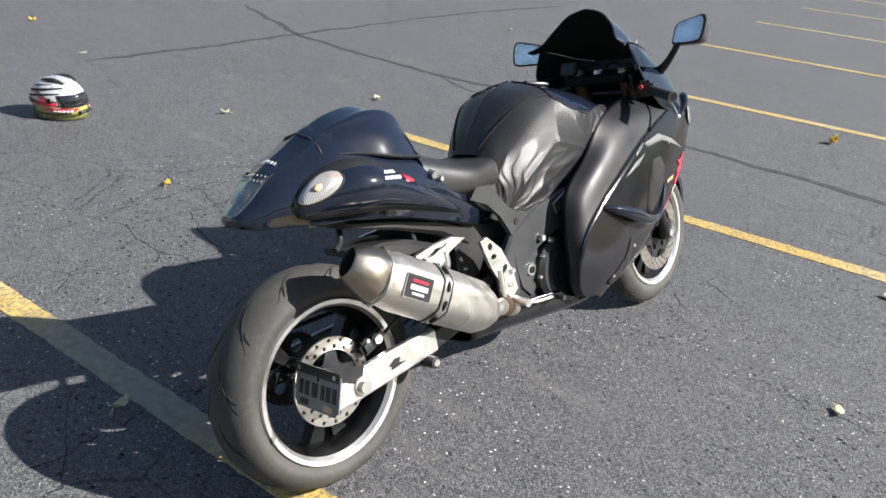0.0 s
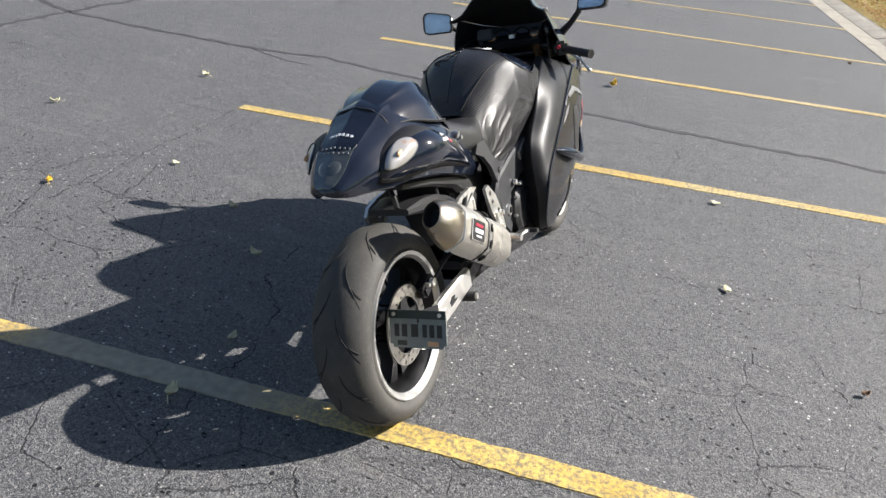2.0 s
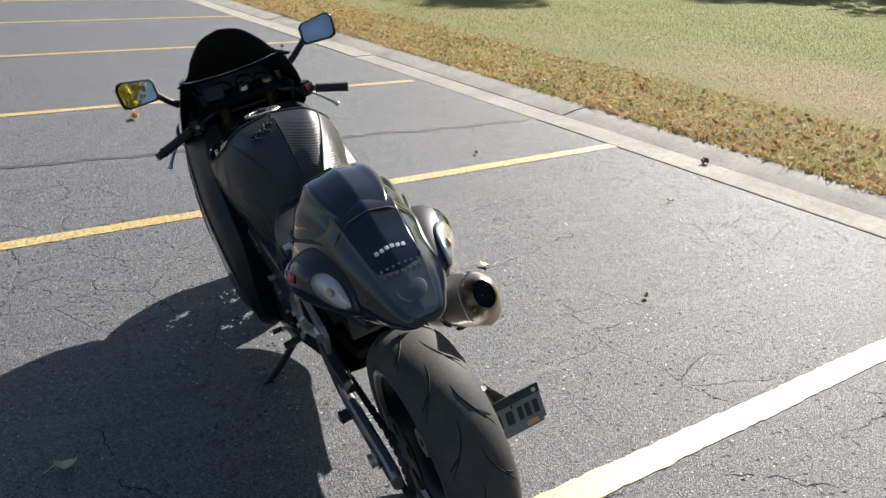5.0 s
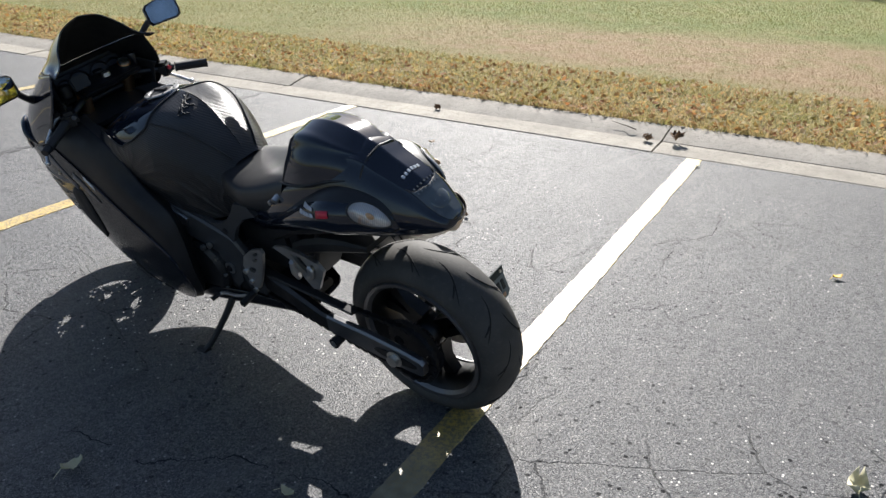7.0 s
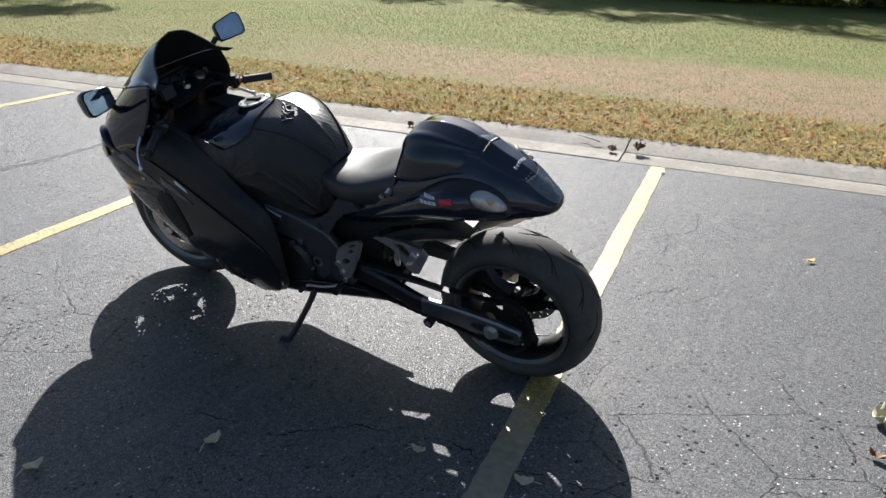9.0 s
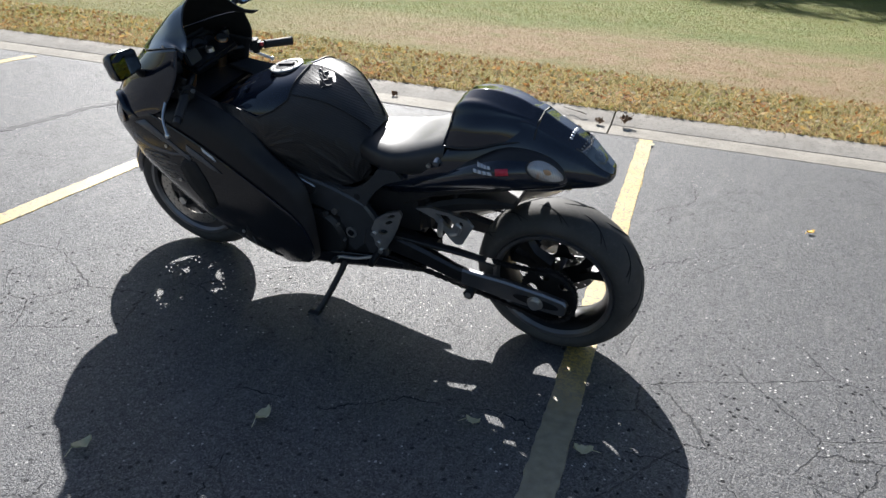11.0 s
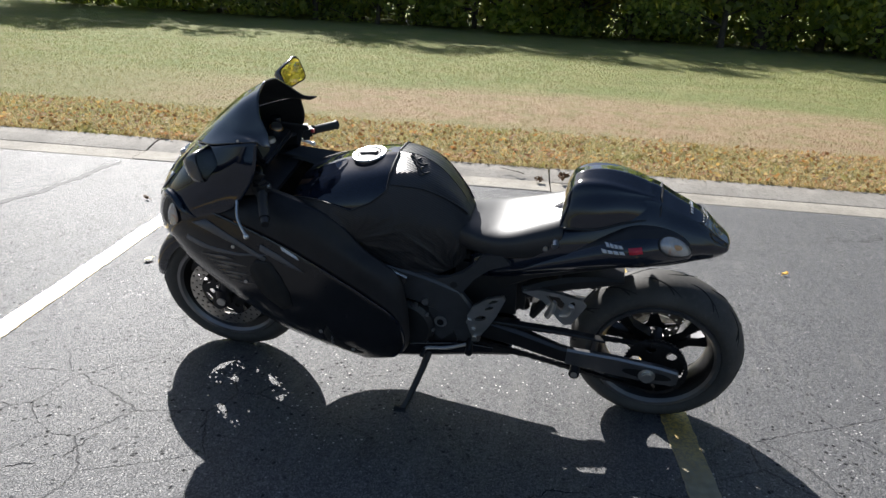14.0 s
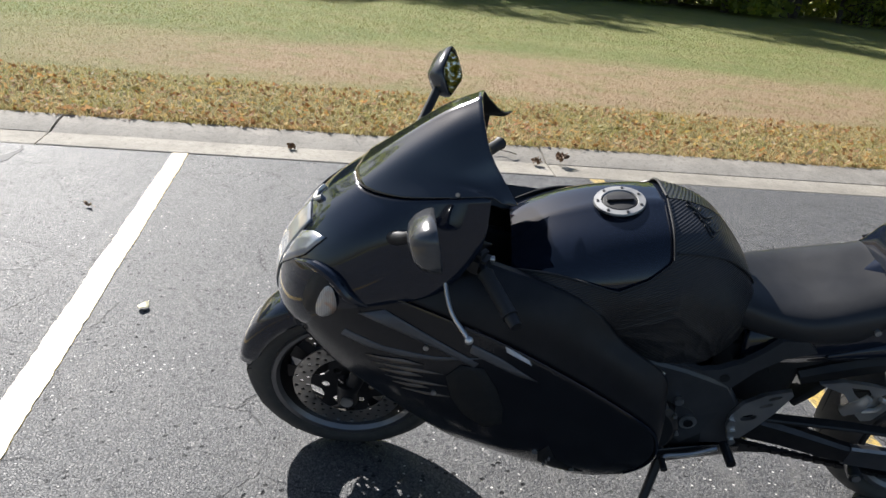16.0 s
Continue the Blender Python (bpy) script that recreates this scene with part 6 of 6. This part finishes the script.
# cockpit
bm = bmesh.new()
bmesh.ops.create_cube(bm, size=1, matrix=Matrix.Translation((1.545, 0, 0.955)) @ Matrix.Rotation(radians(28), 4, "Y") @ Matrix.Diagonal((0.05, 0.30, 0.11, 1)))
bmesh.ops.bevel(bm, geom=bm.edges[:], offset=0.018, segments=3, affect="EDGES")
dash = part("dashboard", bm, BLACK, bike, "black instrument panel with round dials")
for y, r in ((0.105, 0.028), (0.045, 0.038), (-0.045, 0.038), (-0.105, 0.028)):
    g = part("dial", lathe([(0.0, r + 0.003), (-0.008, r + 0.004), (-0.010, r), (-0.004, r - 0.004), (-0.004, 0.001)], 28), SATIN, dash, "round dial with metal bezel")
    g.matrix_basis = pose(1.520, y, 0.962, 0, 28, 0) @ Matrix.Rotation(-math.pi / 2, 4, "Z")
    part("dial_needle", sweep([(0, -0.006, 0), (r * 0.5, -0.006, -r * 0.5)], 0.0012, 5), WHITE, g)
part("cockpit_tray", beam([(1.62, 0, 0.86), (1.50, 0, 0.85), (1.40, 0, 0.83)], [(0.36, 0.02), (0.40, 0.02), (0.34, 0.02)]), BLACK, bike)
for s in (1, -1):
    shell(part("cockpit_side", Skin([[(1.62, 0.195, 0.86), (1.52, 0.20, 0.84), (1.42, 0.185, 0.85)], [(1.60, 0.175, 0.93), (1.50, 0.19, 0.92), (1.40, 0.195, 0.93)], [(1.58, 0.15, 0.975), (1.48, 0.18, 0.97), (1.38, 0.20, 0.955)]], s).mesh(10, 10), BLACK, bike), 0.004)

# fork, clip-ons and levers turn with the steering
for s in (1, -1):
    top, low = HEAD_TOP + Vector((0, s * 0.098, 0.045)), AXLE + Vector((0, s * 0.098, 0.0))
    d = (low - top).normalized()
    part("fork_tube", sweep([tuple(top), tuple(top + d * 0.36)], 0.026, 20), GOLD, fork, "gold fork tube")
    part("fork_leg", sweep([tuple(top + d * 0.36), tuple(low)], 0.023, 16), SATIN, fork, "dark fork leg")
    part("fork_foot", sweep([tuple(low + Vector((0, 0, 0.05))), tuple(low - Vector((0, 0, 0.025)))], 0.030, 12), SATIN, fork)
    bolt("axle_cap", tuple(low + Vector((0, s * 0.026, 0))), 0.018, 0.014, fork, material=CAST)
    part("fork_cap", sweep([tuple(top), tuple(top - d * 0.012)], 0.020, 14), CAST, fork)
    bm = bmesh.new()
    bmesh.ops.create_cube(bm, size=1, matrix=Matrix.Translation(low + Vector((-0.085, -s * 0.012, 0.095))) @ Matrix.Rotation(radians(35), 4, "Y") @ Matrix.Diagonal((0.055, 0.075, 0.12, 1)))
    bmesh.ops.bevel(bm, geom=bm.edges[:], offset=0.014, segments=2, affect="EDGES")
    part("brake_caliper", bm, SATIN, fork, "dark radial brake caliper")
for z, w in ((0.955, 0.05), (0.74, 0.06)):
    bm = bmesh.new()
    c = HEAD_TOP + rake * ((z - 0.93) / rake.z)
    bmesh.ops.create_cube(bm, size=1, matrix=Matrix.Translation(c) @ Matrix.Rotation(radians(-20), 4, "Y") @ Matrix.Diagonal((0.085, 0.265, 0.030, 1)))
    bmesh.ops.bevel(bm, geom=bm.edges[:], offset=0.010, segments=2, affect="EDGES")
    part("triple_clamp", bm, SATIN, fork, "dark fork clamp")
bolt("stem_nut", tuple(HEAD_TOP + rake * 0.048), 0.018, 0.014, fork, "Z")
bolt("ignition_lock", tuple(HEAD_TOP + rake * 0.046 + Vector((0.045, 0, 0))), 0.020, 0.024, fork, "Z", SATIN)
for s in (1, -1):
    root = Vector((1.440, s * 0.125, 0.925))
    tip = Vector((1.318, s * 0.372 + 0.018, 0.876))
    way = (tip - root).normalized()
    part("clip_on", sweep([tuple(root), tuple(root + way * 0.14)], 0.012, 12), SATIN, fork, "black clip-on handlebar")
    g = part("grip", sweep([tuple(root + way * 0.145), tuple(root + way * 0.155), tuple(root + way * 0.262), tuple(root + way * 0.268)], (0.019, 0.0165, 0.0165, 0.019), 14, smooth=0), GRIP, fork, "ribbed black rubber grip")
    part("bar_end", sweep([tuple(root + way * 0.268), tuple(tip)], (0.015, 0.013), 12), BLACK, fork)
    bm = bmesh.new()
    bmesh.ops.create_cube(bm, size=1, matrix=Matrix.Translation(root + way * 0.105) @ Matrix.Rotation(radians(-28 * s), 4, "Z") @ Matrix.Diagonal((0.048, 0.055, 0.056, 1)))
    bmesh.ops.bevel(bm, geom=bm.edges[:], offset=0.012, segments=2, affect="EDGES")
    sw = part("switch_housing", bm, BLACK, fork, "black handlebar switch box")
    bolt("switch_button", tuple(root + way * 0.105 + Vector((-0.030, 0, 0.008))), 0.008, 0.010, sw, "X", RED if s < 0 else CAST)
    perch = Vector((1.462, s * 0.190 + 0.018, 0.908))
    pts = [perch, Vector((1.470, s * 0.226 + 0.018, 0.892)), Vector((1.452, s * 0.296 + 0.018, 0.842)), Vector((1.408, s * 0.342 + 0.018, 0.799))]
    part("control_lever", sweep([tuple(p) for p in pts], (0.010, 0.007, 0.006, 0.0065), 10, 0.8), SILVER, fork, "polished metal lever")
    ball = bmesh.new()
    bmesh.ops.create_uvsphere(ball, u_segments=12, v_segments=8, radius=0.010, matrix=Matrix.Translation(pts[-1]))
    part("lever_ball", ball, SILVER, fork)
    bm = bmesh.new()
    bmesh.ops.create_cube(bm, size=1, matrix=Matrix.Translation(perch + Vector((0.004, s * -0.012, 0.004))) @ Matrix.Rotation(radians(-28 * s), 4, "Z") @ Matrix.Diagonal((0.035, 0.085, 0.030, 1)))
    bmesh.ops.bevel(bm, geom=bm.edges[:], offset=0.008, segments=2, affect="EDGES")
    part("master_cylinder", bm, SATIN, fork, "dark master cylinder")
    res = root + way * 0.03 + Vector((0.050, 0, 0.050))
    can = lathe([(-0.022, 0.001), (-0.022, 0.020), (0.018, 0.022), (0.022, 0.020), (0.022, 0.001)], 20)
    rs_ob = part("fluid_reservoir", can, BLACK if s > 0 else GREYP, fork, "small brake fluid reservoir")
    rs_ob.matrix_basis = Matrix.Translation(res) @ Matrix.Rotation(math.pi / 2, 4, "X")
    part("brake_line", sweep([tuple(perch), tuple(perch + Vector((0.04, -s * 0.06, 0.035))), tuple(HEAD_TOP + Vector((0.10, s * 0.05, 0.0))), tuple(HEAD_TOP + Vector((0.12, s * 0.05, -0.18)))], 0.0045, 7), BLACK, fork)
# a small square gadget clamped beside the left grip
bm = bmesh.new()
bmesh.ops.create_cube(bm, size=1, matrix=Matrix.Translation((1.425, 0.115, 0.995)) @ Matrix.Rotation(radians(20), 4, "Y") @ Matrix.Diagonal((0.022, 0.070, 0.048, 1)))
bmesh.ops.bevel(bm, geom=bm.edges[:], offset=0.005, segments=2, affect="EDGES")
part("clamped_gadget", bm, BLACK, fork, "small square black gadget box")
part("steering_damper", sweep([(1.50, 0.08, 0.89), (1.49, -0.09, 0.89)], 0.014, 12), SATIN, fork)

# front mudguard, turning with the wheel
rows = []
for a in np.linspace(radians(8), radians(168), 13):
    r = 0.318 + 0.010 * math.sin(a)
    w = 0.070 * (0.55 + 0.45 * math.sin(min(a * 1.4, math.pi * 0.75)))
    rows.append([(AXLE.x + math.cos(a) * (r - drop), y * w, AXLE.z + math.sin(a) * (r - drop)) for y, drop in ((0, 0), (0.62, 0.004), (0.98, 0.022), (1.08, 0.060))])
guard = shell(part("front_mudguard", both(rows, 30, 12), PAINT, fork, "gloss black front mudguard"), 0.003)

# mirrors: glass set in a rounded housing on a stalk
for s, way in ((1, Vector((0.06, -0.97, 0.225))), (-1, Vector((-0.36, -0.89, 0.31)))):
    inv = LEAN.inverted().to_3x3()
    n = (inv @ way).normalized()
    centre = Vector((1.503, 0.338, 1.061) if s > 0 else (1.500, -0.372, 1.085))
    up = Vector((0, -0.10 * s, 1)) - n * n.dot(Vector((0, -0.10 * s, 1)))
    up.normalize()
    right = up.cross(n).normalized()
    out = right if right.y * s > 0 else -right
    m = Matrix(((out.x, up.x, n.x, centre.x), (out.y, up.y, n.y, centre.y), (out.z, up.z, n.z, centre.z), (0, 0, 0, 1)))

    def face(k, push, bm, grow=1.0):
        pts = ((-0.062, -0.026), (-0.054, -0.036), (0.036, -0.044), (0.052, -0.038), (0.058, -0.022), (0.062, 0.022), (0.054, 0.038), (0.040, 0.043), (-0.046, 0.034), (-0.058, 0.024))
        return [bm.verts.new(m @ Vector((x * k * grow * 1.08 + 0.004 * push, y * k * 1.08, -push))) for x, y in pts]

    bm = bmesh.new()
    rings = [face(1.02, -0.003, bm), face(1.07, 0.000, bm), face(1.05, 0.014, bm), face(0.92, 0.034, bm), face(0.66, 0.050, bm), face(0.25, 0.057, bm)]
    for a, b in zip(rings[:-1], rings[1:]):
        for k in range(10):
            bm.faces.new((a[k], a[(k + 1) % 10], b[(k + 1) % 10], b[k]))
    bm.faces.new(rings[-1])
    house = part("mirror", bm, HOUSING, bike, "black fairing mirror on a stalk", sharp=50)
    bm = bmesh.new()
    ring = face(0.93, -0.0042, bm)
    bm.faces.new(ring)
    bmesh.ops.solidify(bm, geom=bm.faces[:], thickness=0.002)
    part("mirror_glass", bm, MIRROR, house, "mirror glass reflecting the sky", smooth=False)
    a = m @ Vector((-0.062, -0.015, -0.028))
    part("mirror_stalk", sweep([tuple(a), tuple(a.lerp(Vector((1.60, s * 0.19, 0.945)), 0.5) + Vector((0.0, 0, -0.012))), (1.60, s * 0.185, 0.938)], (0.012, 0.013, 0.020), 12), BLACK, house, "black mirror stalk")


# ---- helmet ----
def helmet():
    top = empty("motorcycle_helmet", pose(-4.691, 2.324, 0.0, 0, 0, 28) @ Matrix.Diagonal((1.26, 1.15, 1.03, 1)))
    shellm = Mat("painted_helmet", 0.22, 0.0, (0.2, 0.2, 0.2))
    shellm.set("Coat Weight", 1.0)
    p = shellm.local()
    z = shellm.node("SeparateXYZ", Vector=p).outputs[2]
    wave = shellm.noise(9.0, 3, vector=p)
    zz = shellm.math("ADD", z, shellm.math("MULTIPLY", shellm.math("SUBTRACT", wave, 0.5), 0.030))
    c = shellm.ramp(shellm.math("MULTIPLY", zz, 3.6), (0.08, (0.10, 0.105, 0.02)), (0.22, (0.30, 0.29, 0.06)), (0.29, (0.36, 0.33, 0.10)), (0.30, (0.04, 0.04, 0.045)), (0.36, (0.06, 0.06, 0.065)), (0.38, (0.50, 0.50, 0.50)), (0.72, (0.46, 0.47, 0.49)), (0.82, (0.36, 0.37, 0.39)))
    c = shellm.mix(shellm.ramp(shellm.cells(40.0, "Distance", p), (0.17, 0.85), (0.24, 0.0)), c, (0.04, 0.04, 0.05))
    shellm.set("Base Color", c)

    def skin(t, z, off):
        f = (z - 0.012) / 0.238
        dome = math.sqrt(max(0.0, 1 - max(0, (f - 0.3) / 0.7) ** 2.3))
        lx, back, wy = (0.150, 0.125, 0.112 + 0.03 * f) if f < 0.3 else (0.004 + 0.138 * dome, 0.004 + 0.135 * dome, 0.004 + 0.119 * dome)
        return ((lx if math.cos(t) > 0 else back) * math.cos(t) * (1 + off), wy * math.sin(t) * (1 + off), z)

    for s in (1, -1):
        for t0, t1, z0, z1, wide, mat, nm in ((0.75, 2.9, 0.196, 0.150, 0.011, BLACK, "black_stripe"), (0.95, 2.9, 0.166, 0.118, 0.008, BLACK, "black_stripe"), (1.25, 2.7, 0.214, 0.185, 0.006, GREYPRINT, "grey_stripe"), (1.10, 2.0, 0.100, 0.118, 0.015, RED, "red_flash"), (0.30, 2.6, 0.083, 0.098, 0.004, PEACH, "orange_line"), (1.9, 3.0, 0.112, 0.100, 0.016, BLACK, "dark_panel"), (1.05, 2.2, 0.110, 0.176, 0.007, RED, "red_arc"), (1.00, 2.1, 0.118, 0.188, 0.004, BLACK, "black_arc"), (0.25, 2.9, 0.040, 0.052, 0.005, BLACK, "jaw_line"), (0.35, 1.6, 0.074, 0.070, 0.007, RED, "red_line")):
            pts = [skin(s * (t0 + (t1 - t0) * k / 12), z0 + (z1 - z0) * (k / 12) ** 1.4, 0.004) for k in range(13)]
            rad = [wide * (0.35 + 0.65 * math.sin(math.pi * (0.1 + 0.8 * k / 12))) for k in range(13)]
            part(nm, sweep(pts, rad, 6, 0.22, smooth=0), mat, top)
    rows = []
    for k in range(13):
        f = k / 12
        z = 0.012 + 0.238 * f
        if f < 0.30:
            lx, back, wy = 0.150 - 0.02 * (0.3 - f), 0.125, 0.112 + 0.03 * f
        else:
            q = (f - 0.30) / 0.70
            dome = math.sqrt(max(0.0, 1 - q ** 2.3))
            lx, back, wy = 0.004 + 0.138 * dome, 0.004 + 0.135 * dome, 0.004 + 0.119 * dome
        ring = []
        for a in range(28):
            t = 6.2832 * a / 28
            cx, sy = math.cos(t), math.sin(t)
            rx = lx if cx > 0 else back
            pinch = 1.0 - (0.16 * max(0, cx) ** 2 if f < 0.35 else 0)
            ring.append((rx * cx, wy * sy * pinch, z))
        rows.append(ring)
    bm = bmesh.new()
    vs = [[bm.verts.new(p) for p in r] for r in rows]
    for a, b in zip(vs[:-1], vs[1:]):
        for k in range(28):
            bm.faces.new((a[k], a[(k + 1) % 28], b[(k + 1) % 28], b[k]))
    bm.faces.new(vs[-1])
    part("helmet_shell", bm, shellm.m, top, "painted shell in silver, black, red and green", sharp=60)
    bm = bmesh.new()
    vz = []
    for k in range(7):
        f = k / 6
        z = 0.098 + 0.070 * f
        vz.append([])
        for a in range(15):
            t = (-1.12 + 2.24 * a / 14) * (0.80 + 0.20 * f)
            q = max(0, (z - 0.083) / 0.167)
            d = math.sqrt(max(0.0, 1 - q ** 2.3))
            vz[-1].append(bm.verts.new(((0.146 * d + 0.004) * math.cos(t) + 0.002, (0.124 * d + 0.003) * math.sin(t), z - 0.012 * abs(math.sin(t)))))
    for a, b in zip(vz[:-1], vz[1:]):
        for k in range(14):
            bm.faces.new((a[k], a[k + 1], b[k + 1], b[k]))
    shell(part("visor", bm, SCREEN, top, "dark tinted visor"), 0.003)
    for s in (1, -1):
        bm = bmesh.new()
        bmesh.ops.create_cone(bm, cap_ends=True, segments=20, radius1=0.016, radius2=0.013, depth=0.008, matrix=Matrix.Translation((0.035, s * 0.121, 0.125)) @ Matrix.Rotation(math.pi / 2, 4, "X"))
        part("visor_pivot", bm, BLACK, top)
        part("top_vent", sweep([(0.075, s * 0.045, 0.218), (0.02, s * 0.055, 0.236), (-0.04, s * 0.05, 0.232)], (0.006, 0.012, 0.005), 8, 1.5), BLACK, top)
        for k in range(5):
            t = 0.55 + 0.14 * k
            part("shell_bar", sweep([(0.151 * math.cos(t), s * 0.126 * math.sin(t), 0.066), (0.151 * math.cos(t + 0.10), s * 0.126 * math.sin(t + 0.10), 0.067)], 0.006, 6, 0.4), WHITE, top)
    part("chin_vent", sweep([(0.146, -0.04, 0.055), (0.153, 0, 0.058), (0.146, 0.04, 0.055)], 0.009, 8), BLACK, top)
    part("neck_trim", lathe([(0.0, 0.110), (0.006, 0.118), (0.014, 0.116)], 28), BLACK, top).matrix_basis = Matrix.Rotation(math.pi / 2, 4, "X") @ Matrix.Diagonal((1.15, 1, 0.98, 1))
    return tagged(top, "full-face helmet with colourful graphics resting on the asphalt", "helmet")


helmet()


# ---- fallen leaves, twigs and clods ----
def leaf(x, y, z, size, turn, curl, material, label, seed):
    rng = random.Random(seed)
    n, verts, faces = 7, [], []
    for k in range(n + 1):
        f = k / n
        w = size * 0.34 * math.sin(math.pi * min(1, f * 0.94 + 0.05)) ** 0.8 * rng.uniform(0.85, 1.12)
        x0 = size * (f - 0.5)
        lift = curl * (4 * (f - 0.5) ** 2) + 0.004
        verts += [(x0, -w, lift + curl * 0.7 * rng.uniform(0.6, 1.2)), (x0, 0, lift * 0.75 + 0.001), (x0, w, lift + curl * 0.7 * rng.uniform(0.4, 1.3))]
    for k in range(n):
        for c in range(2):
            a = k * 3 + c
            faces.append((a, a + 1, a + 4, a + 3))
    n0 = len(verts)
    d = size * 0.5
    verts += [(d, -0.0016, curl), (d, 0.0016, curl), (d + size * 0.45, 0.012 + 0.0012, 0.004), (d + size * 0.45, 0.012 - 0.0012, 0.004)]
    faces.append((n0, n0 + 1, n0 + 2, n0 + 3))
    ob = link("fallen_leaf", verts, faces, material, smooth=True)
    ob.matrix_basis = pose(x, y, z, 0, 0, turn)
    m = ob.modifiers.new("thickness", "SOLIDIFY")
    m.thickness = 0.0008
    return tagged(ob, label, "leaf", "leaves fallen on the lot")


PALE, GOLDEN, DRY = "pale curled dead leaf lying on the asphalt", "bright yellow leaf lying on the asphalt", "dry brown leaf lying on the asphalt"
FALLEN = [(-3.239, 2.237, 0.06, 1), (-4.186, 3.201, 0.07, 0), (-3.92, 4.351, 0.08, 0), (-5.41, 7.858, 0.09, 0), (-6.254, 3.185, 0.08, 0), (-7.779, 3.398, 0.09, 1), (-1.662, 1.191, 0.075, 0), (-0.079, 2.953, 0.07, 0), (-1.258, 6.49, 0.13, 1), (-2.927, 2.784, 0.06, 0), (-2.515, 3.846, 0.09, 0), (-2.353, 2.484, 0.075, 0), (-1.984, 2.126, 0.08, 0), (-1.687, 1.542, 0.06, 0), (0.441, 2.371, 0.05, 2), (-0.21, 4.055, 0.075, 0), (0.843, 0.58, 0.06, 1), (-0.693, 0.239, 0.12, 0), (-0.942, 0.25, 0.07, 2), (0.86, 4.716, 0.06, 2), (1.497, 3.382, 0.05, 2), (0.891, 9.785, 0.09, 2), (2.152, 1.683, 0.06, 0)]
for k, (x, y, s, c) in enumerate(FALLEN):
    r = random.Random(k)
    leaf(x, y, 0.004, s * 0.78, r.uniform(0, 360), s * r.uniform(0.10, 0.28), (LEAF_PALE, LEAF_YELLOW, LEAF_BROWN)[c], (PALE, GOLDEN, DRY)[c], k)


def clod(x, y, z, size, seed, label):
    """A crumpled bunch of dead leaves."""
    rng = random.Random(seed)
    verts, faces = [], []
    for _ in range(16):
        m = pose(rng.gauss(0, size * 0.28), rng.gauss(0, size * 0.28), size * rng.uniform(0.1, 0.45), rng.uniform(-70, 70), rng.uniform(-70, 70), rng.uniform(0, 360))
        n, s = len(verts), size * rng.uniform(0.28, 0.5)
        for p in ((-s, 0, 0.2 * s), (-0.3 * s, -0.5 * s, 0.25 * s), (0.4 * s, -0.45 * s, 0.1 * s), (s, 0, 0.3 * s), (0.3 * s, 0.5 * s, 0.3 * s), (-0.4 * s, 0.4 * s, 0.1 * s), (0, 0, -0.1 * s)):
            verts.append(m @ Vector(p))
        faces += [(n + k, n + (k + 1) % 6, n + 6) for k in range(6)]
    low = min(v.z for v in verts)
    ob = link("leaf_clump", [v - Vector((0, 0, low)) for v in verts], faces, LEAF_BROWN)
    ob.matrix_basis = Matrix.Translation((x, y, z))
    ob.modifiers.new("thickness", "SOLIDIFY").thickness = 0.001
    return tagged(ob, label, "dead leaves")


clod(2.564, 1.994, 0.036, 0.075, 3, "crumpled clump of brown dead leaves on the kerb")
clod(2.499, 2.166, 0.022, 0.055, 4, "crumpled clump of brown dead leaves on the kerb")
clod(2.307, 3.913, 0.016, 0.05, 5, "small dark clod lying in the gutter")
twig = tagged(part("twig", sweep([(0, 0, 0.004), (0.05, 0.03, 0.012), (0.11, 0.035, 0.006), (0.19, 0.08, 0.010)], (0.004, 0.004, 0.003, 0.002), 6), BARK, None), "thin dry twig lying on the kerb", "twig")
twig.matrix_basis = pose(2.617, 2.312, 0.050, 0, -6, 60)


# ---- far building behind the small tree ----
def building():
    top = empty("white_building", pose(17, 33, 0, 0, 0, -18))
    m = Mat("white_siding", 0.7, 0.0, (0.75, 0.76, 0.78))
    m.set("Base Color", m.ramp(m.noise(2.0, 4), (0.3, (0.66, 0.68, 0.71)), (0.7, (0.80, 0.81, 0.82))))
    bm = bmesh.new()
    bmesh.ops.create_cube(bm, size=1, matrix=Matrix.Translation((0, 0, 1.6)) @ Matrix.Diagonal((12, 7, 3.2, 1)))
    part("wall", bm, m.m, top)
    for k in range(15):
        part("siding_board", beam([(-6, -3.515, 0.22 + 0.2 * k), (6, -3.515, 0.22 + 0.2 * k)], [(0.03, 0.19), (0.03, 0.19)]), m.m, top)
    part("roof", plate([(-6.5, 3.2), (6.5, 3.2), (5.8, 4.9), (-5.8, 4.9)], -3.9, 3.9), BARK, top)
    return tagged(top, "low white building with siding behind the trees", "building")


building()
